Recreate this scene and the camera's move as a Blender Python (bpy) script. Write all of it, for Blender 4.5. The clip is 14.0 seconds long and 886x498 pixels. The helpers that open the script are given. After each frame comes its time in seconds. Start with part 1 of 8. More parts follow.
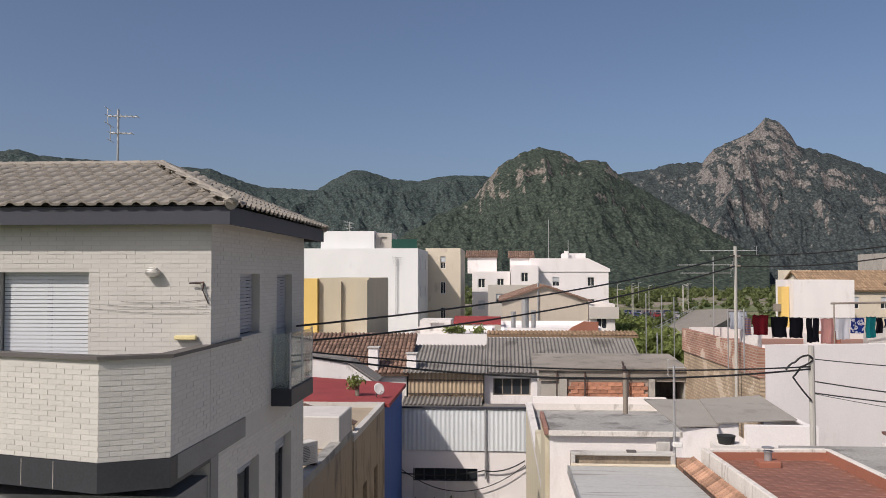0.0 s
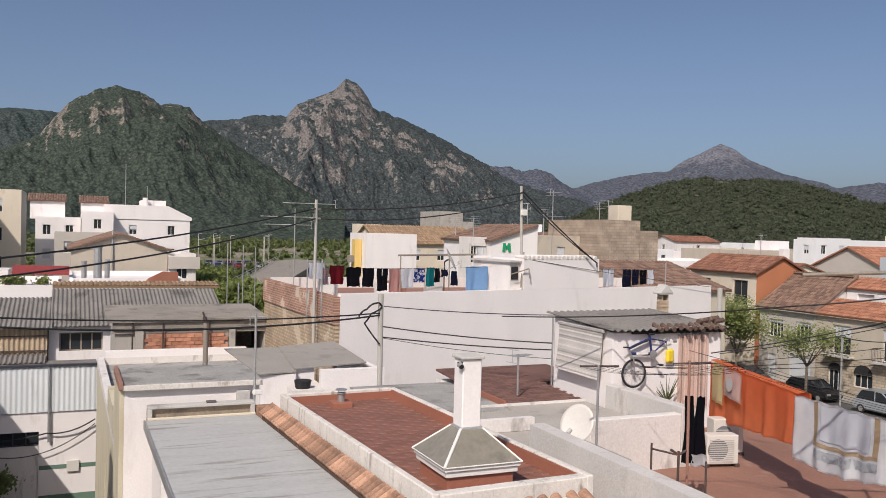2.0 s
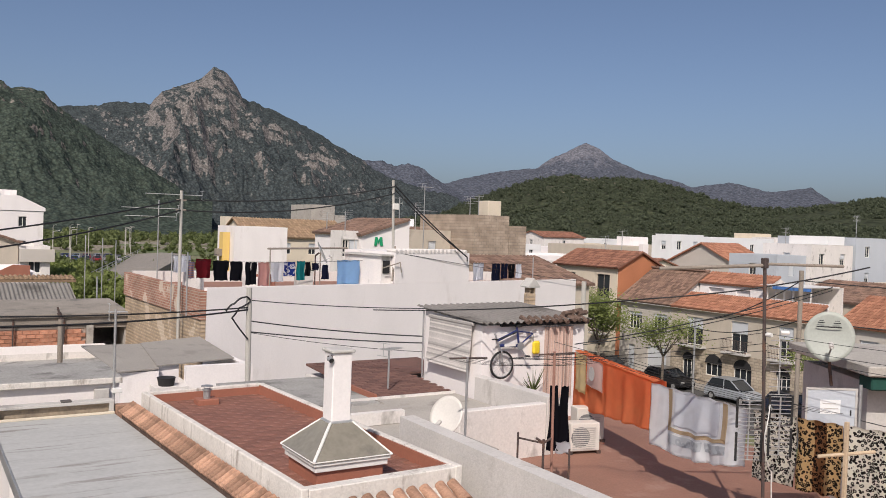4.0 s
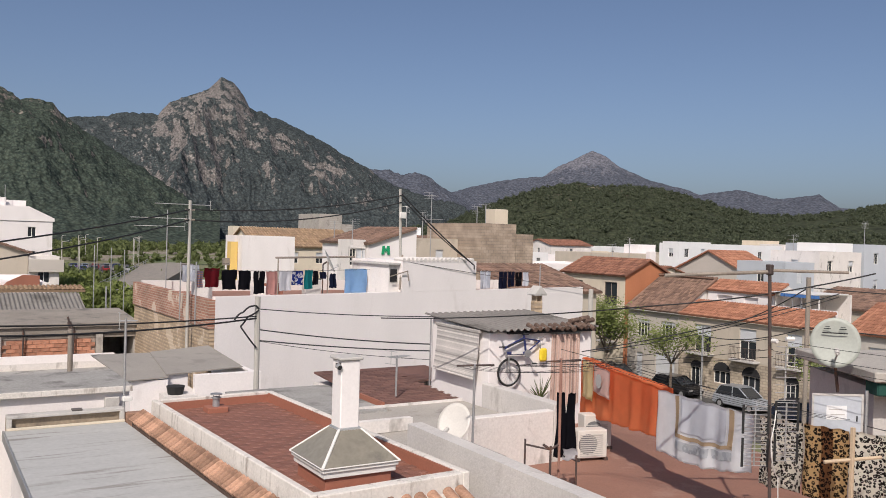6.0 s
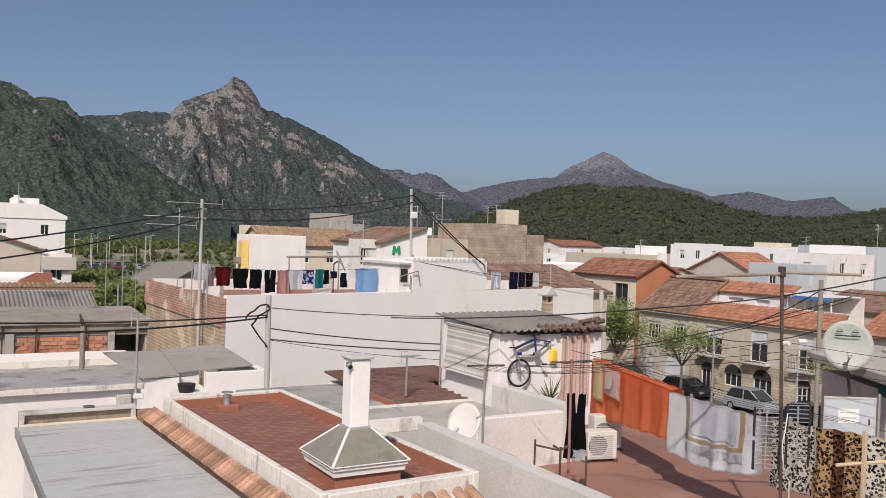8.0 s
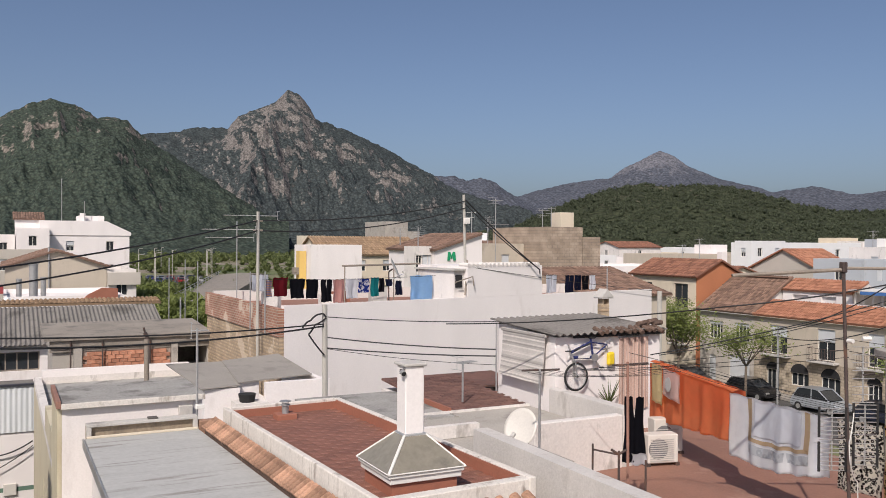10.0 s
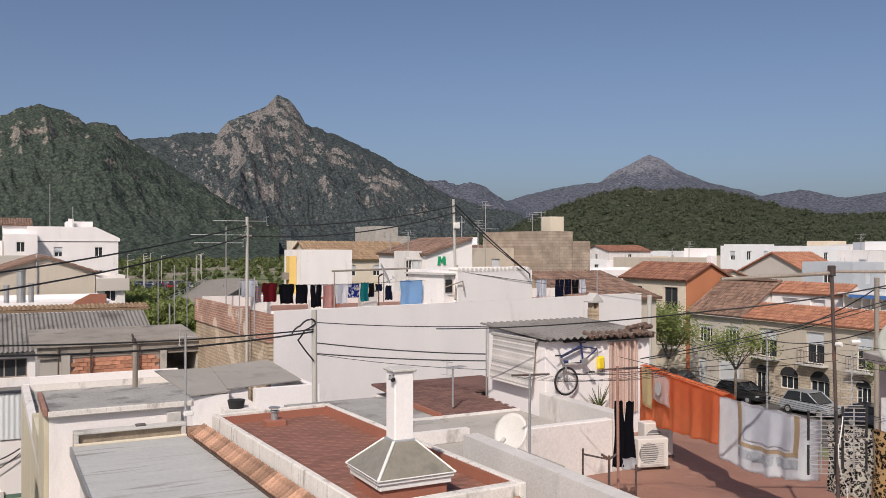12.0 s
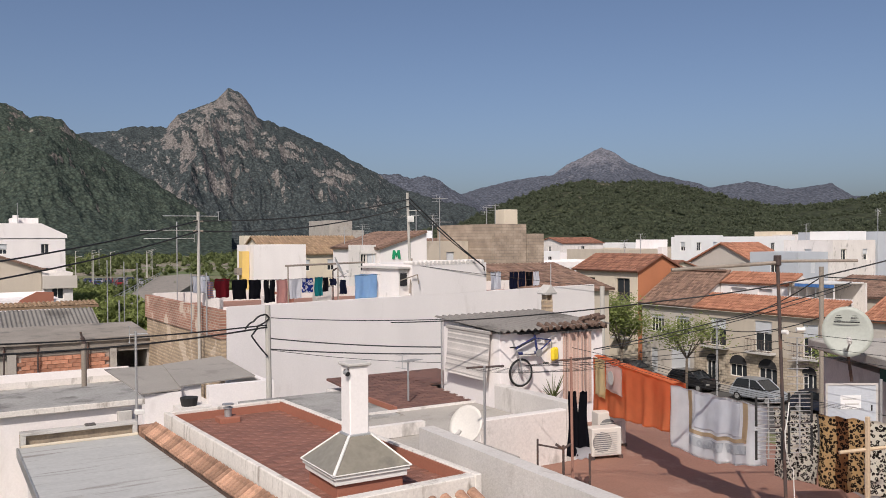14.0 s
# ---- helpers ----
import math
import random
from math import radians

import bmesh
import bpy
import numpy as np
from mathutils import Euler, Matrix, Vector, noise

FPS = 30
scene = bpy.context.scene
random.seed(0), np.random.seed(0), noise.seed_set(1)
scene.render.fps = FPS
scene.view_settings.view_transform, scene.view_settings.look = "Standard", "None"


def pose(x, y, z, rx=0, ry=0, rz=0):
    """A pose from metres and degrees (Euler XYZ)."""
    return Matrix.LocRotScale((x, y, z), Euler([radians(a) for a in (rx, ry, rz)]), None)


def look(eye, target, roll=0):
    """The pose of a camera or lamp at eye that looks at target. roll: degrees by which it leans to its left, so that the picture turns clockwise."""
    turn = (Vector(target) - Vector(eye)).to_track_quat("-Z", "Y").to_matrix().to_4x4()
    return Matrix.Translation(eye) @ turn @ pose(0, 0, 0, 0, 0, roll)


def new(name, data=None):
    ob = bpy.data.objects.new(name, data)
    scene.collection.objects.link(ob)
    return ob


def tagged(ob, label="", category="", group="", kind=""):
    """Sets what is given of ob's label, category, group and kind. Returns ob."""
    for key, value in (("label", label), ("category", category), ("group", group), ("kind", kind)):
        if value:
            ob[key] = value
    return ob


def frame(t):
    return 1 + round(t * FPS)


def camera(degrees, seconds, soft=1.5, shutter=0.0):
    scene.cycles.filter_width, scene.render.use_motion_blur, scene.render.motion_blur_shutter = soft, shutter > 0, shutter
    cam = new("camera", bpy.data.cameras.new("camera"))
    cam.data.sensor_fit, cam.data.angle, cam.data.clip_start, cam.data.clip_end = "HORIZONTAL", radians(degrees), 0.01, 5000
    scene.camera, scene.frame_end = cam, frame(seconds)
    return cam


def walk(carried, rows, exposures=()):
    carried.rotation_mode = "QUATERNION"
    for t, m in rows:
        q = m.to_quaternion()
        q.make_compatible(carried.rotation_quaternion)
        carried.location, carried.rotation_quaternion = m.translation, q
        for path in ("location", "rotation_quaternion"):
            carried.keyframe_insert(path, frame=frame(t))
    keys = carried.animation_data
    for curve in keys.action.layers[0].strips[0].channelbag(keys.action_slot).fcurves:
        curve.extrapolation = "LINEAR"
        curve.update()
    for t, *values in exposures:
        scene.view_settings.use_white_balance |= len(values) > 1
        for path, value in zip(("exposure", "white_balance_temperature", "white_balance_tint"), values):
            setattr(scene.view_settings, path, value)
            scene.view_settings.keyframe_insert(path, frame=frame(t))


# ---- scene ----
# ---- camera ----
cam = camera(54.5, 14.0, soft=0.9)
PATH = [
    (0.0, pose(0.004, -0.003, 12.003, 91.77, 0.01, 3.85)),
    (0.5, pose(-0.040, 0.055, 12.005, 90.16, 0.52, -5.36)),
    (1.0, pose(-0.057, 0.096, 12.005, 88.84, -0.71, -13.13)),
    (1.5, pose(-0.061, 0.094, 11.995, 88.77, -1.50, -18.36)),
    (2.0, pose(-0.032, 0.097, 11.995, 88.81, -1.44, -23.46)),
    (2.5, pose(-0.019, 0.105, 11.994, 88.64, -1.60, -28.62)),
    (3.0, pose(-0.010, 0.102, 11.989, 88.27, -1.69, -31.13)),
    (5.5, pose(-0.057, 0.040, 11.978, 89.30, -1.84, -32.21)),
    (6.0, pose(-0.070, -0.000, 11.976, 89.23, -1.67, -31.49)),
    (6.5, pose(-0.071, -0.007, 11.976, 89.29, -2.00, -31.38)),
    (7.0, pose(-0.089, -0.003, 11.978, 89.32, -2.12, -31.19)),
    (9.5, pose(-0.033, -0.002, 11.964, 89.12, -0.74, -28.77)),
    (10.0, pose(-0.009, -0.036, 11.974, 89.52, -0.33, -27.07)),
    (10.5, pose(0.011, -0.040, 11.974, 89.56, 0.32, -26.48)),
    (11.0, pose(0.015, -0.037, 11.976, 89.59, 0.24, -26.42)),
    (11.5, pose(0.021, -0.032, 11.981, 89.76, 0.17, -26.71)),
    (12.0, pose(0.021, -0.017, 11.981, 89.82, -0.12, -27.71)),
    (12.5, pose(0.014, -0.037, 11.974, 89.89, -0.47, -28.62)),
    (13.0, pose(0.020, -0.046, 11.984, 90.10, -0.06, -29.96)),
    (13.5, pose(0.026, -0.041, 11.978, 90.01, 0.23, -30.69)),
    (14.0, pose(0.031, -0.024, 11.978, 89.38, 0.39, -30.73)),
]
walk(cam, PATH, [(0.0, 0.14, 6550, 13)])

# ---- sky, sun, exposure ----
SUN_TRAVEL = Vector((1.0, 1.1, -1.45)).normalized()
world = bpy.data.worlds.new("sky")
scene.world = world
world.use_nodes = True
wn = world.node_tree.nodes
sky = wn.new("ShaderNodeTexSky")
sky.sky_type = "NISHITA"
sky.sun_disc = False
sky.sun_elevation = radians(44.3)
sky.sun_rotation = radians(222.3)
sky.air_density, sky.dust_density, sky.ozone_density = 0.68, 2.7, 2.0
wn["Background"].inputs["Strength"].default_value = 0.093
world.node_tree.links.new(sky.outputs["Color"], wn["Background"].inputs["Color"])
sun = new("sun", bpy.data.lights.new("sun", "SUN"))
sun.data.energy, sun.data.angle, sun.data.color = 3.35, radians(0.53), (1.0, 0.94, 0.86)
sun.matrix_world = look((-40, -60, 60), Vector((-40, -60, 60)) + SUN_TRAVEL)


# ---- material makers ----
def nodes_of(name):
    m = bpy.data.materials.new(name)
    m.use_nodes = True
    nt = m.node_tree
    return m, nt, nt.nodes["Principled BSDF"]


def tone(c, k):
    return tuple(min(1.0, v * k) for v in c[:3]) + (1.0,)


def mat(name, col, rough=0.8, var=0.12, scale=1.2, grain=30.0, bump=0.15, metal=0.0, stain=None, amount=0.0, stain_scale=0.7, rnd=0.0, streak=1.0, stretch=None):
    """A painted, plastered or stony surface: two scales of colour, stains of their own shape, fine relief."""
    m, nt, bs = nodes_of(name)
    N, K = nt.nodes.new, nt.links.new
    tc = N("ShaderNodeTexCoord")
    mp = N("ShaderNodeMapping")
    mp.inputs["Scale"].default_value = stretch or (1, 1, 1.0 / streak)
    K(tc.outputs["Object"], mp.inputs["Vector"])
    a = N("ShaderNodeTexNoise")
    a.inputs["Scale"].default_value, a.inputs["Detail"].default_value = scale, 6
    b = N("ShaderNodeTexNoise")
    b.inputs["Scale"].default_value, b.inputs["Detail"].default_value = grain, 4
    K(mp.outputs["Vector"], a.inputs["Vector"])
    K(tc.outputs["Object"], b.inputs["Vector"])
    add = N("ShaderNodeMath")
    add.operation = "ADD"
    K(a.outputs["Fac"], add.inputs[0])
    K(b.outputs["Fac"], add.inputs[1])
    ramp = N("ShaderNodeMapRange")
    ramp.inputs["From Min"].default_value, ramp.inputs["From Max"].default_value = 0.7, 1.3
    K(add.outputs[0], ramp.inputs["Value"])
    mix = N("ShaderNodeMix")
    mix.data_type = "RGBA"
    mix.inputs["A"].default_value, mix.inputs["B"].default_value = tone(col, 1 - var), tone(col, 1 + var)
    K(ramp.outputs["Result"], mix.inputs["Factor"])
    out = mix.outputs["Result"]
    if stain:
        c = N("ShaderNodeTexNoise")
        c.inputs["Scale"].default_value, c.inputs["Detail"].default_value, c.inputs["Roughness"].default_value = stain_scale, 8, 0.65
        K(mp.outputs["Vector"], c.inputs["Vector"])
        r = N("ShaderNodeMapRange")
        r.inputs["From Min"].default_value, r.inputs["From Max"].default_value = 0.66 - amount * 0.3, 0.78 - amount * 0.3
        K(c.outputs["Fac"], r.inputs["Value"])
        mx = N("ShaderNodeMix")
        mx.data_type = "RGBA"
        K(r.outputs["Result"], mx.inputs["Factor"])
        K(out, mx.inputs["A"])
        mx.inputs["B"].default_value = tone(stain, 1)
        out = mx.outputs["Result"]
    if rnd:
        oi = N("ShaderNodeObjectInfo")
        hs = N("ShaderNodeHueSaturation")
        rr = N("ShaderNodeMapRange")
        rr.inputs["To Min"].default_value, rr.inputs["To Max"].default_value = 1 - rnd, 1 + rnd
        K(oi.outputs["Random"], rr.inputs["Value"])
        K(rr.outputs["Result"], hs.inputs["Value"])
        K(out, hs.inputs["Color"])
        out = hs.outputs["Color"]
    K(out, bs.inputs["Base Color"])
    bs.inputs["Roughness"].default_value, bs.inputs["Metallic"].default_value = rough, metal
    if bump:
        bp = N("ShaderNodeBump")
        bp.inputs["Strength"].default_value, bp.inputs["Distance"].default_value = bump, 0.02
        K(b.outputs["Fac"], bp.inputs["Height"])
        K(bp.outputs["Normal"], bs.inputs["Normal"])
    return m


def island_mat(name, col, rough=0.8, var=0.3, grain=20.0, bump=0.2, col2=None, thin=0.0):
    """For joined tiles, leaves and clumps: each island has a tone of its own."""
    m, nt, bs = nodes_of(name)
    N, K = nt.nodes.new, nt.links.new
    ge = N("ShaderNodeNewGeometry")
    tc = N("ShaderNodeTexCoord")
    b = N("ShaderNodeTexNoise")
    b.inputs["Scale"].default_value, b.inputs["Detail"].default_value = grain, 5
    K(tc.outputs["Object"], b.inputs["Vector"])
    add = N("ShaderNodeMath")
    add.operation = "MULTIPLY_ADD"
    add.inputs[1].default_value = 0.55
    K(ge.outputs["Random Per Island"], add.inputs[0])
    half = N("ShaderNodeMath")
    half.operation = "MULTIPLY"
    half.inputs[1].default_value = 0.45
    K(b.outputs["Fac"], half.inputs[0])
    K(half.outputs[0], add.inputs[2])
    mix = N("ShaderNodeMix")
    mix.data_type = "RGBA"
    mix.inputs["A"].default_value = tone(col, 1 - var)
    mix.inputs["B"].default_value = tone(col2 or col, 1 + var)
    K(add.outputs[0], mix.inputs["Factor"])
    K(mix.outputs["Result"], bs.inputs["Base Color"])
    bs.inputs["Roughness"].default_value = rough
    bp = N("ShaderNodeBump")
    bp.inputs["Strength"].default_value, bp.inputs["Distance"].default_value = bump, 0.02
    K(b.outputs["Fac"], bp.inputs["Height"])
    K(bp.outputs["Normal"], bs.inputs["Normal"])
    if thin:
        tl_ = N("ShaderNodeBsdfTranslucent")
        K(mix.outputs["Result"], tl_.inputs["Color"])
        ms = N("ShaderNodeMixShader")
        ms.inputs[0].default_value = thin
        K(bs.outputs[0], ms.inputs[1])
        K(tl_.outputs[0], ms.inputs[2])
        K(ms.outputs[0], nt.nodes["Material Output"].inputs["Surface"])
    return m


def brick_mat(name, c1, c2, mortar, w=0.25, h=0.07, joint=0.012, rough=0.9, patch=None, axis="yz", bump=0.5, patch_amount=0.3):
    """Small far-off masonry; patch: plaster that covers it in places."""
    m, nt, bs = nodes_of(name)
    N, K = nt.nodes.new, nt.links.new
    tc = N("ShaderNodeTexCoord")
    sp = N("ShaderNodeSeparateXYZ")
    cb = N("ShaderNodeCombineXYZ")
    K(tc.outputs["Object"], sp.inputs[0])
    K(sp.outputs["XYZ".index(axis[0].upper())], cb.inputs[0])
    K(sp.outputs["XYZ".index(axis[1].upper())], cb.inputs[1])
    br = N("ShaderNodeTexBrick")
    br.inputs["Scale"].default_value = 1.0
    br.inputs["Brick Width"].default_value, br.inputs["Row Height"].default_value = w, h
    br.inputs["Mortar Size"].default_value, br.inputs["Mortar Smooth"].default_value = joint, 0.3
    br.inputs["Color1"].default_value, br.inputs["Color2"].default_value, br.inputs["Mortar"].default_value = tone(c1, 1), tone(c2, 1), tone(mortar, 1)
    K(cb.outputs[0], br.inputs["Vector"])
    no = N("ShaderNodeTexNoise")
    no.inputs["Scale"].default_value, no.inputs["Detail"].default_value = 0.9, 8
    K(tc.outputs["Object"], no.inputs["Vector"])
    hs = N("ShaderNodeHueSaturation")
    mr = N("ShaderNodeMapRange")
    mr.inputs["From Min"].default_value, mr.inputs["From Max"].default_value = 0.3, 0.7
    mr.inputs["To Min"].default_value, mr.inputs["To Max"].default_value = 0.7, 1.25
    K(no.outputs["Fac"], mr.inputs["Value"])
    K(mr.outputs["Result"], hs.inputs["Value"])
    K(br.outputs["Color"], hs.inputs["Color"])
    out = hs.outputs["Color"]
    if patch:
        r = N("ShaderNodeMapRange")
        r.inputs["From Min"].default_value, r.inputs["From Max"].default_value = 0.72 - patch_amount * 0.4, 0.75 - patch_amount * 0.4
        K(no.outputs["Fac"], r.inputs["Value"])
        mx = N("ShaderNodeMix")
        mx.data_type = "RGBA"
        K(r.outputs["Result"], mx.inputs["Factor"])
        K(out, mx.inputs["A"])
        mx.inputs["B"].default_value = tone(patch, 1)
        out = mx.outputs["Result"]
    K(out, bs.inputs["Base Color"])
    bs.inputs["Roughness"].default_value = rough
    bp = N("ShaderNodeBump")
    bp.inputs["Strength"].default_value, bp.inputs["Distance"].default_value, bp.invert = bump, 0.02, True
    K(br.outputs["Fac"], bp.inputs["Height"])
    K(bp.outputs["Normal"], bs.inputs["Normal"])
    return m


def glass_mat(name, col, rough=0.05, alpha=1.0):
    m, nt, bs = nodes_of(name)
    bs.inputs["Base Color"].default_value = tone(col, 1)
    bs.inputs["Roughness"].default_value = rough
    bs.inputs["IOR"].default_value = 1.5
    if alpha < 1:
        bs.inputs["Transmission Weight"].default_value = 1.0 - alpha
    return m


def hill_mat(name, forest, forest2, rock, rock2, rock_low, rock_high, size, bias=0.0, crown=6.0):
    """Mountain sides: woods on the gentle ground, bare rock on the steep and the high."""
    m, nt, bs = nodes_of(name)
    N, K = nt.nodes.new, nt.links.new
    tc = N("ShaderNodeTexCoord")
    ge = N("ShaderNodeNewGeometry")
    sp, sn = N("ShaderNodeSeparateXYZ"), N("ShaderNodeSeparateXYZ")
    K(ge.outputs["Position"], sp.inputs[0])
    K(ge.outputs["Normal"], sn.inputs[0])
    sq = N("ShaderNodeVectorMath")
    sq.operation = "MULTIPLY"
    sq.inputs[1].default_value = (1, 0.6, 1)
    K(tc.outputs["Object"], sq.inputs[0])
    big, mid, fine = N("ShaderNodeTexNoise"), N("ShaderNodeTexNoise"), N("ShaderNodeTexNoise")
    for n, s, d in ((big, 1.0 / (size * 9), 5), (mid, 1.0 / (size * 1.3), 7), (fine, 1.0 / (size * 0.22), 4)):
        n.inputs["Scale"].default_value, n.inputs["Detail"].default_value, n.inputs["Roughness"].default_value = s, d, 0.65
        K(sq.outputs["Vector"], n.inputs["Vector"])
    woods = N("ShaderNodeMix")
    woods.data_type = "RGBA"
    woods.inputs["A"].default_value, woods.inputs["B"].default_value = tone(forest, 1), tone(forest2, 1)
    fr = N("ShaderNodeMapRange")
    fr.inputs["From Min"].default_value, fr.inputs["From Max"].default_value = 0.35, 0.65
    K(fine.outputs["Fac"], fr.inputs["Value"])
    K(fr.outputs["Result"], woods.inputs["Factor"])
    stone = N("ShaderNodeMix")
    stone.data_type = "RGBA"
    stone.inputs["A"].default_value, stone.inputs["B"].default_value = tone(rock, 1), tone(rock2, 1)
    sr = N("ShaderNodeMapRange")
    sr.inputs["From Min"].default_value, sr.inputs["From Max"].default_value = 0.3, 0.7
    K(fine.outputs["Fac"], sr.inputs["Value"])
    K(sr.outputs["Result"], stone.inputs["Factor"])
    # height + slope + noise decide between woods and rock
    hr = N("ShaderNodeMapRange")
    hr.inputs["From Min"].default_value, hr.inputs["From Max"].default_value = rock_low, rock_high
    hr.inputs["To Min"].default_value, hr.inputs["To Max"].default_value = -0.24, 0.26
    K(sp.outputs["Z"], hr.inputs["Value"])
    st = N("ShaderNodeMapRange")
    st.inputs["From Min"].default_value, st.inputs["From Max"].default_value = 0.9, 0.55
    st.inputs["To Min"].default_value, st.inputs["To Max"].default_value = -0.12, 0.26
    K(sn.outputs["Z"], st.inputs["Value"])
    s1, s2, s3 = N("ShaderNodeMath"), N("ShaderNodeMath"), N("ShaderNodeMath")
    K(hr.outputs["Result"], s1.inputs[0])
    K(st.outputs["Result"], s1.inputs[1])
    K(s1.outputs[0], s2.inputs[0])
    K(big.outputs["Fac"], s2.inputs[1])
    mm = N("ShaderNodeMath")
    mm.operation = "MULTIPLY_ADD"
    mm.inputs[1].default_value = 0.9
    K(mid.outputs["Fac"], mm.inputs[0])
    K(s2.outputs[0], mm.inputs[2])
    mf = N("ShaderNodeMath")
    mf.operation = "MULTIPLY_ADD"
    mf.inputs[1].default_value = 0.45
    K(fine.outputs["Fac"], mf.inputs[0])
    K(mm.outputs[0], mf.inputs[2])
    f = N("ShaderNodeMapRange")
    f.inputs["From Min"].default_value, f.inputs["From Max"].default_value = 1.2 - bias, 1.31 - bias
    K(mf.outputs[0], f.inputs["Value"])
    mx = N("ShaderNodeMix")
    mx.data_type = "RGBA"
    K(f.outputs["Result"], mx.inputs["Factor"])
    K(woods.outputs["Result"], mx.inputs["A"])
    K(stone.outputs["Result"], mx.inputs["B"])
    # single crowns and boulders, a few metres each; gaps shaded in the colour
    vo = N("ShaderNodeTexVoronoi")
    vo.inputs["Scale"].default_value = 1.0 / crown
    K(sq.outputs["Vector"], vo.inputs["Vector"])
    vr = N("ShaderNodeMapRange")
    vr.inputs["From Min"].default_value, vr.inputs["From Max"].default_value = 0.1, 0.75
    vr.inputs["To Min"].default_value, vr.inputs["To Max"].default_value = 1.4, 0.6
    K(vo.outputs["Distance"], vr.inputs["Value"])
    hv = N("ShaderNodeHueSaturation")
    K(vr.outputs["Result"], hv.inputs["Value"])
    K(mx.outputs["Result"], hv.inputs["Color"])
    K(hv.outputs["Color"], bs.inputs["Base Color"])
    bs.inputs["Roughness"].default_value = 1.0
    bs.inputs["Specular IOR Level"].default_value = 0.1
    bp = N("ShaderNodeBump")
    bp.inputs["Strength"].default_value, bp.inputs["Distance"].default_value = 0.75, crown * 0.45
    bp.invert = True
    K(vo.outputs["Distance"], bp.inputs["Height"])
    K(bp.outputs["Normal"], bs.inputs["Normal"])
    return m


# ---- materials ----
M = {}
M["white"] = mat("white_paint", (0.81, 0.765, 0.745), 0.85, 0.05, 0.8, 25, 0.25, stain=(0.68, 0.63, 0.6), amount=0.2, streak=3)
M["white_clean"] = mat("fresh_white_paint", (0.76, 0.76, 0.755), 0.85, 0.05, 0.5, 25, 0.1, stain=(0.6, 0.59, 0.57), amount=0.15, streak=2)
M["white_old"] = mat("weathered_white_paint", (0.7, 0.66, 0.625), 0.9, 0.1, 1.2, 25, 0.35, stain=(0.4, 0.37, 0.34), amount=0.28, stain_scale=2.2, streak=2.5)
M["plaster_grey"] = mat("grey_render", (0.5, 0.48, 0.45), 0.92, 0.1, 1.5, 30, 0.3, stain=(0.33, 0.31, 0.29), amount=0.3, stain_scale=1.4, streak=2)
M["cream"] = mat("cream_paint", (0.66, 0.58, 0.46), 0.88, 0.07, 0.8, 25, 0.2, stain=(0.5, 0.43, 0.34), amount=0.15, streak=2)
M["beige"] = mat("beige_paint", (0.5, 0.44, 0.36), 0.88, 0.08, 0.8, 25, 0.2, stain=(0.38, 0.33, 0.27), amount=0.25, streak=2)
M["yellow"] = mat("ochre_yellow_paint", (0.72, 0.5, 0.16), 0.85, 0.06, 0.8, 25, 0.15)
M["pale_yellow"] = mat("pale_yellow_paint", (0.6, 0.54, 0.4), 0.88, 0.08, 0.9, 25, 0.2, stain=(0.48, 0.4, 0.27), amount=0.3, streak=3)
M["orange_wall"] = mat("orange_paint", (0.45, 0.175, 0.085), 0.85, 0.1, 0.8, 25, 0.15, stain=(0.38, 0.15, 0.08), amount=0.3, streak=3)
M["greyhouse"] = mat("warm_grey_paint", (0.5, 0.46, 0.41), 0.88, 0.06, 0.7, 25, 0.15)
M["blue_wall"] = mat("blue_paint", (0.045, 0.11, 0.36), 0.8, 0.12, 0.9, 25, 0.15, streak=3)
M["blue_awning"] = mat("blue_awning_cloth", (0.06, 0.17, 0.42), 0.85, 0.1, 1.0, 25, 0.1)
M["red_roof"] = mat("red_membrane", (0.27, 0.042, 0.04), 0.75, 0.15, 0.9, 25, 0.2, stain=(0.2, 0.04, 0.038), amount=0.3)
M["concrete"] = mat("raw_concrete", (0.4, 0.37, 0.33), 0.95, 0.14, 1.3, 30, 0.4, stain=(0.25, 0.23, 0.21), amount=0.35, stain_scale=1.2)
M["block"] = brick_mat("block_wall", (0.34, 0.265, 0.2), (0.42, 0.335, 0.26), (0.28, 0.225, 0.18), 0.5, 0.25, 0.02, bump=0.4, axis="xz")
M["slab_grey"] = mat("grey_roof_coating", (0.44, 0.44, 0.425), 0.7, 0.09, 0.7, 14, 0.15, stain=(0.24, 0.22, 0.2), amount=0.36, stain_scale=1.9, stretch=(0.3, 3.4, 1))
M["roof_felt"] = mat("weathered_roof_felt", (0.33, 0.32, 0.3), 0.92, 0.2, 1.1, 22, 0.3, stain=(0.17, 0.16, 0.15), amount=0.45, stain_scale=1.3)
M["terracotta"] = mat("terracotta_tile", (0.235, 0.105, 0.074), 0.72, 0.28, 3.4, 40, 0.4, stain=(0.36, 0.215, 0.165), amount=0.36, stain_scale=4.5, rnd=0.16)
M["grout"] = mat("dark_grout", (0.25, 0.11, 0.075), 0.95, 0.15, 2.0, 40, 0.3)
M["terr_paint"] = mat("red_waterproof_paint", (0.32, 0.125, 0.08), 0.75, 0.1, 1.2, 30, 0.2, stain=(0.3, 0.12, 0.08), amount=0.3)
M["patio"] = mat("terracotta_patio", (0.275, 0.142, 0.1), 0.75, 0.12, 0.9, 30, 0.2, stain=(0.34, 0.2, 0.15), amount=0.3, stain_scale=1.4)
M["clay"] = mat("clay_roof_tile", (0.335, 0.195, 0.13), 0.88, 0.28, 9.0, 45, 0.45, rnd=0.42)
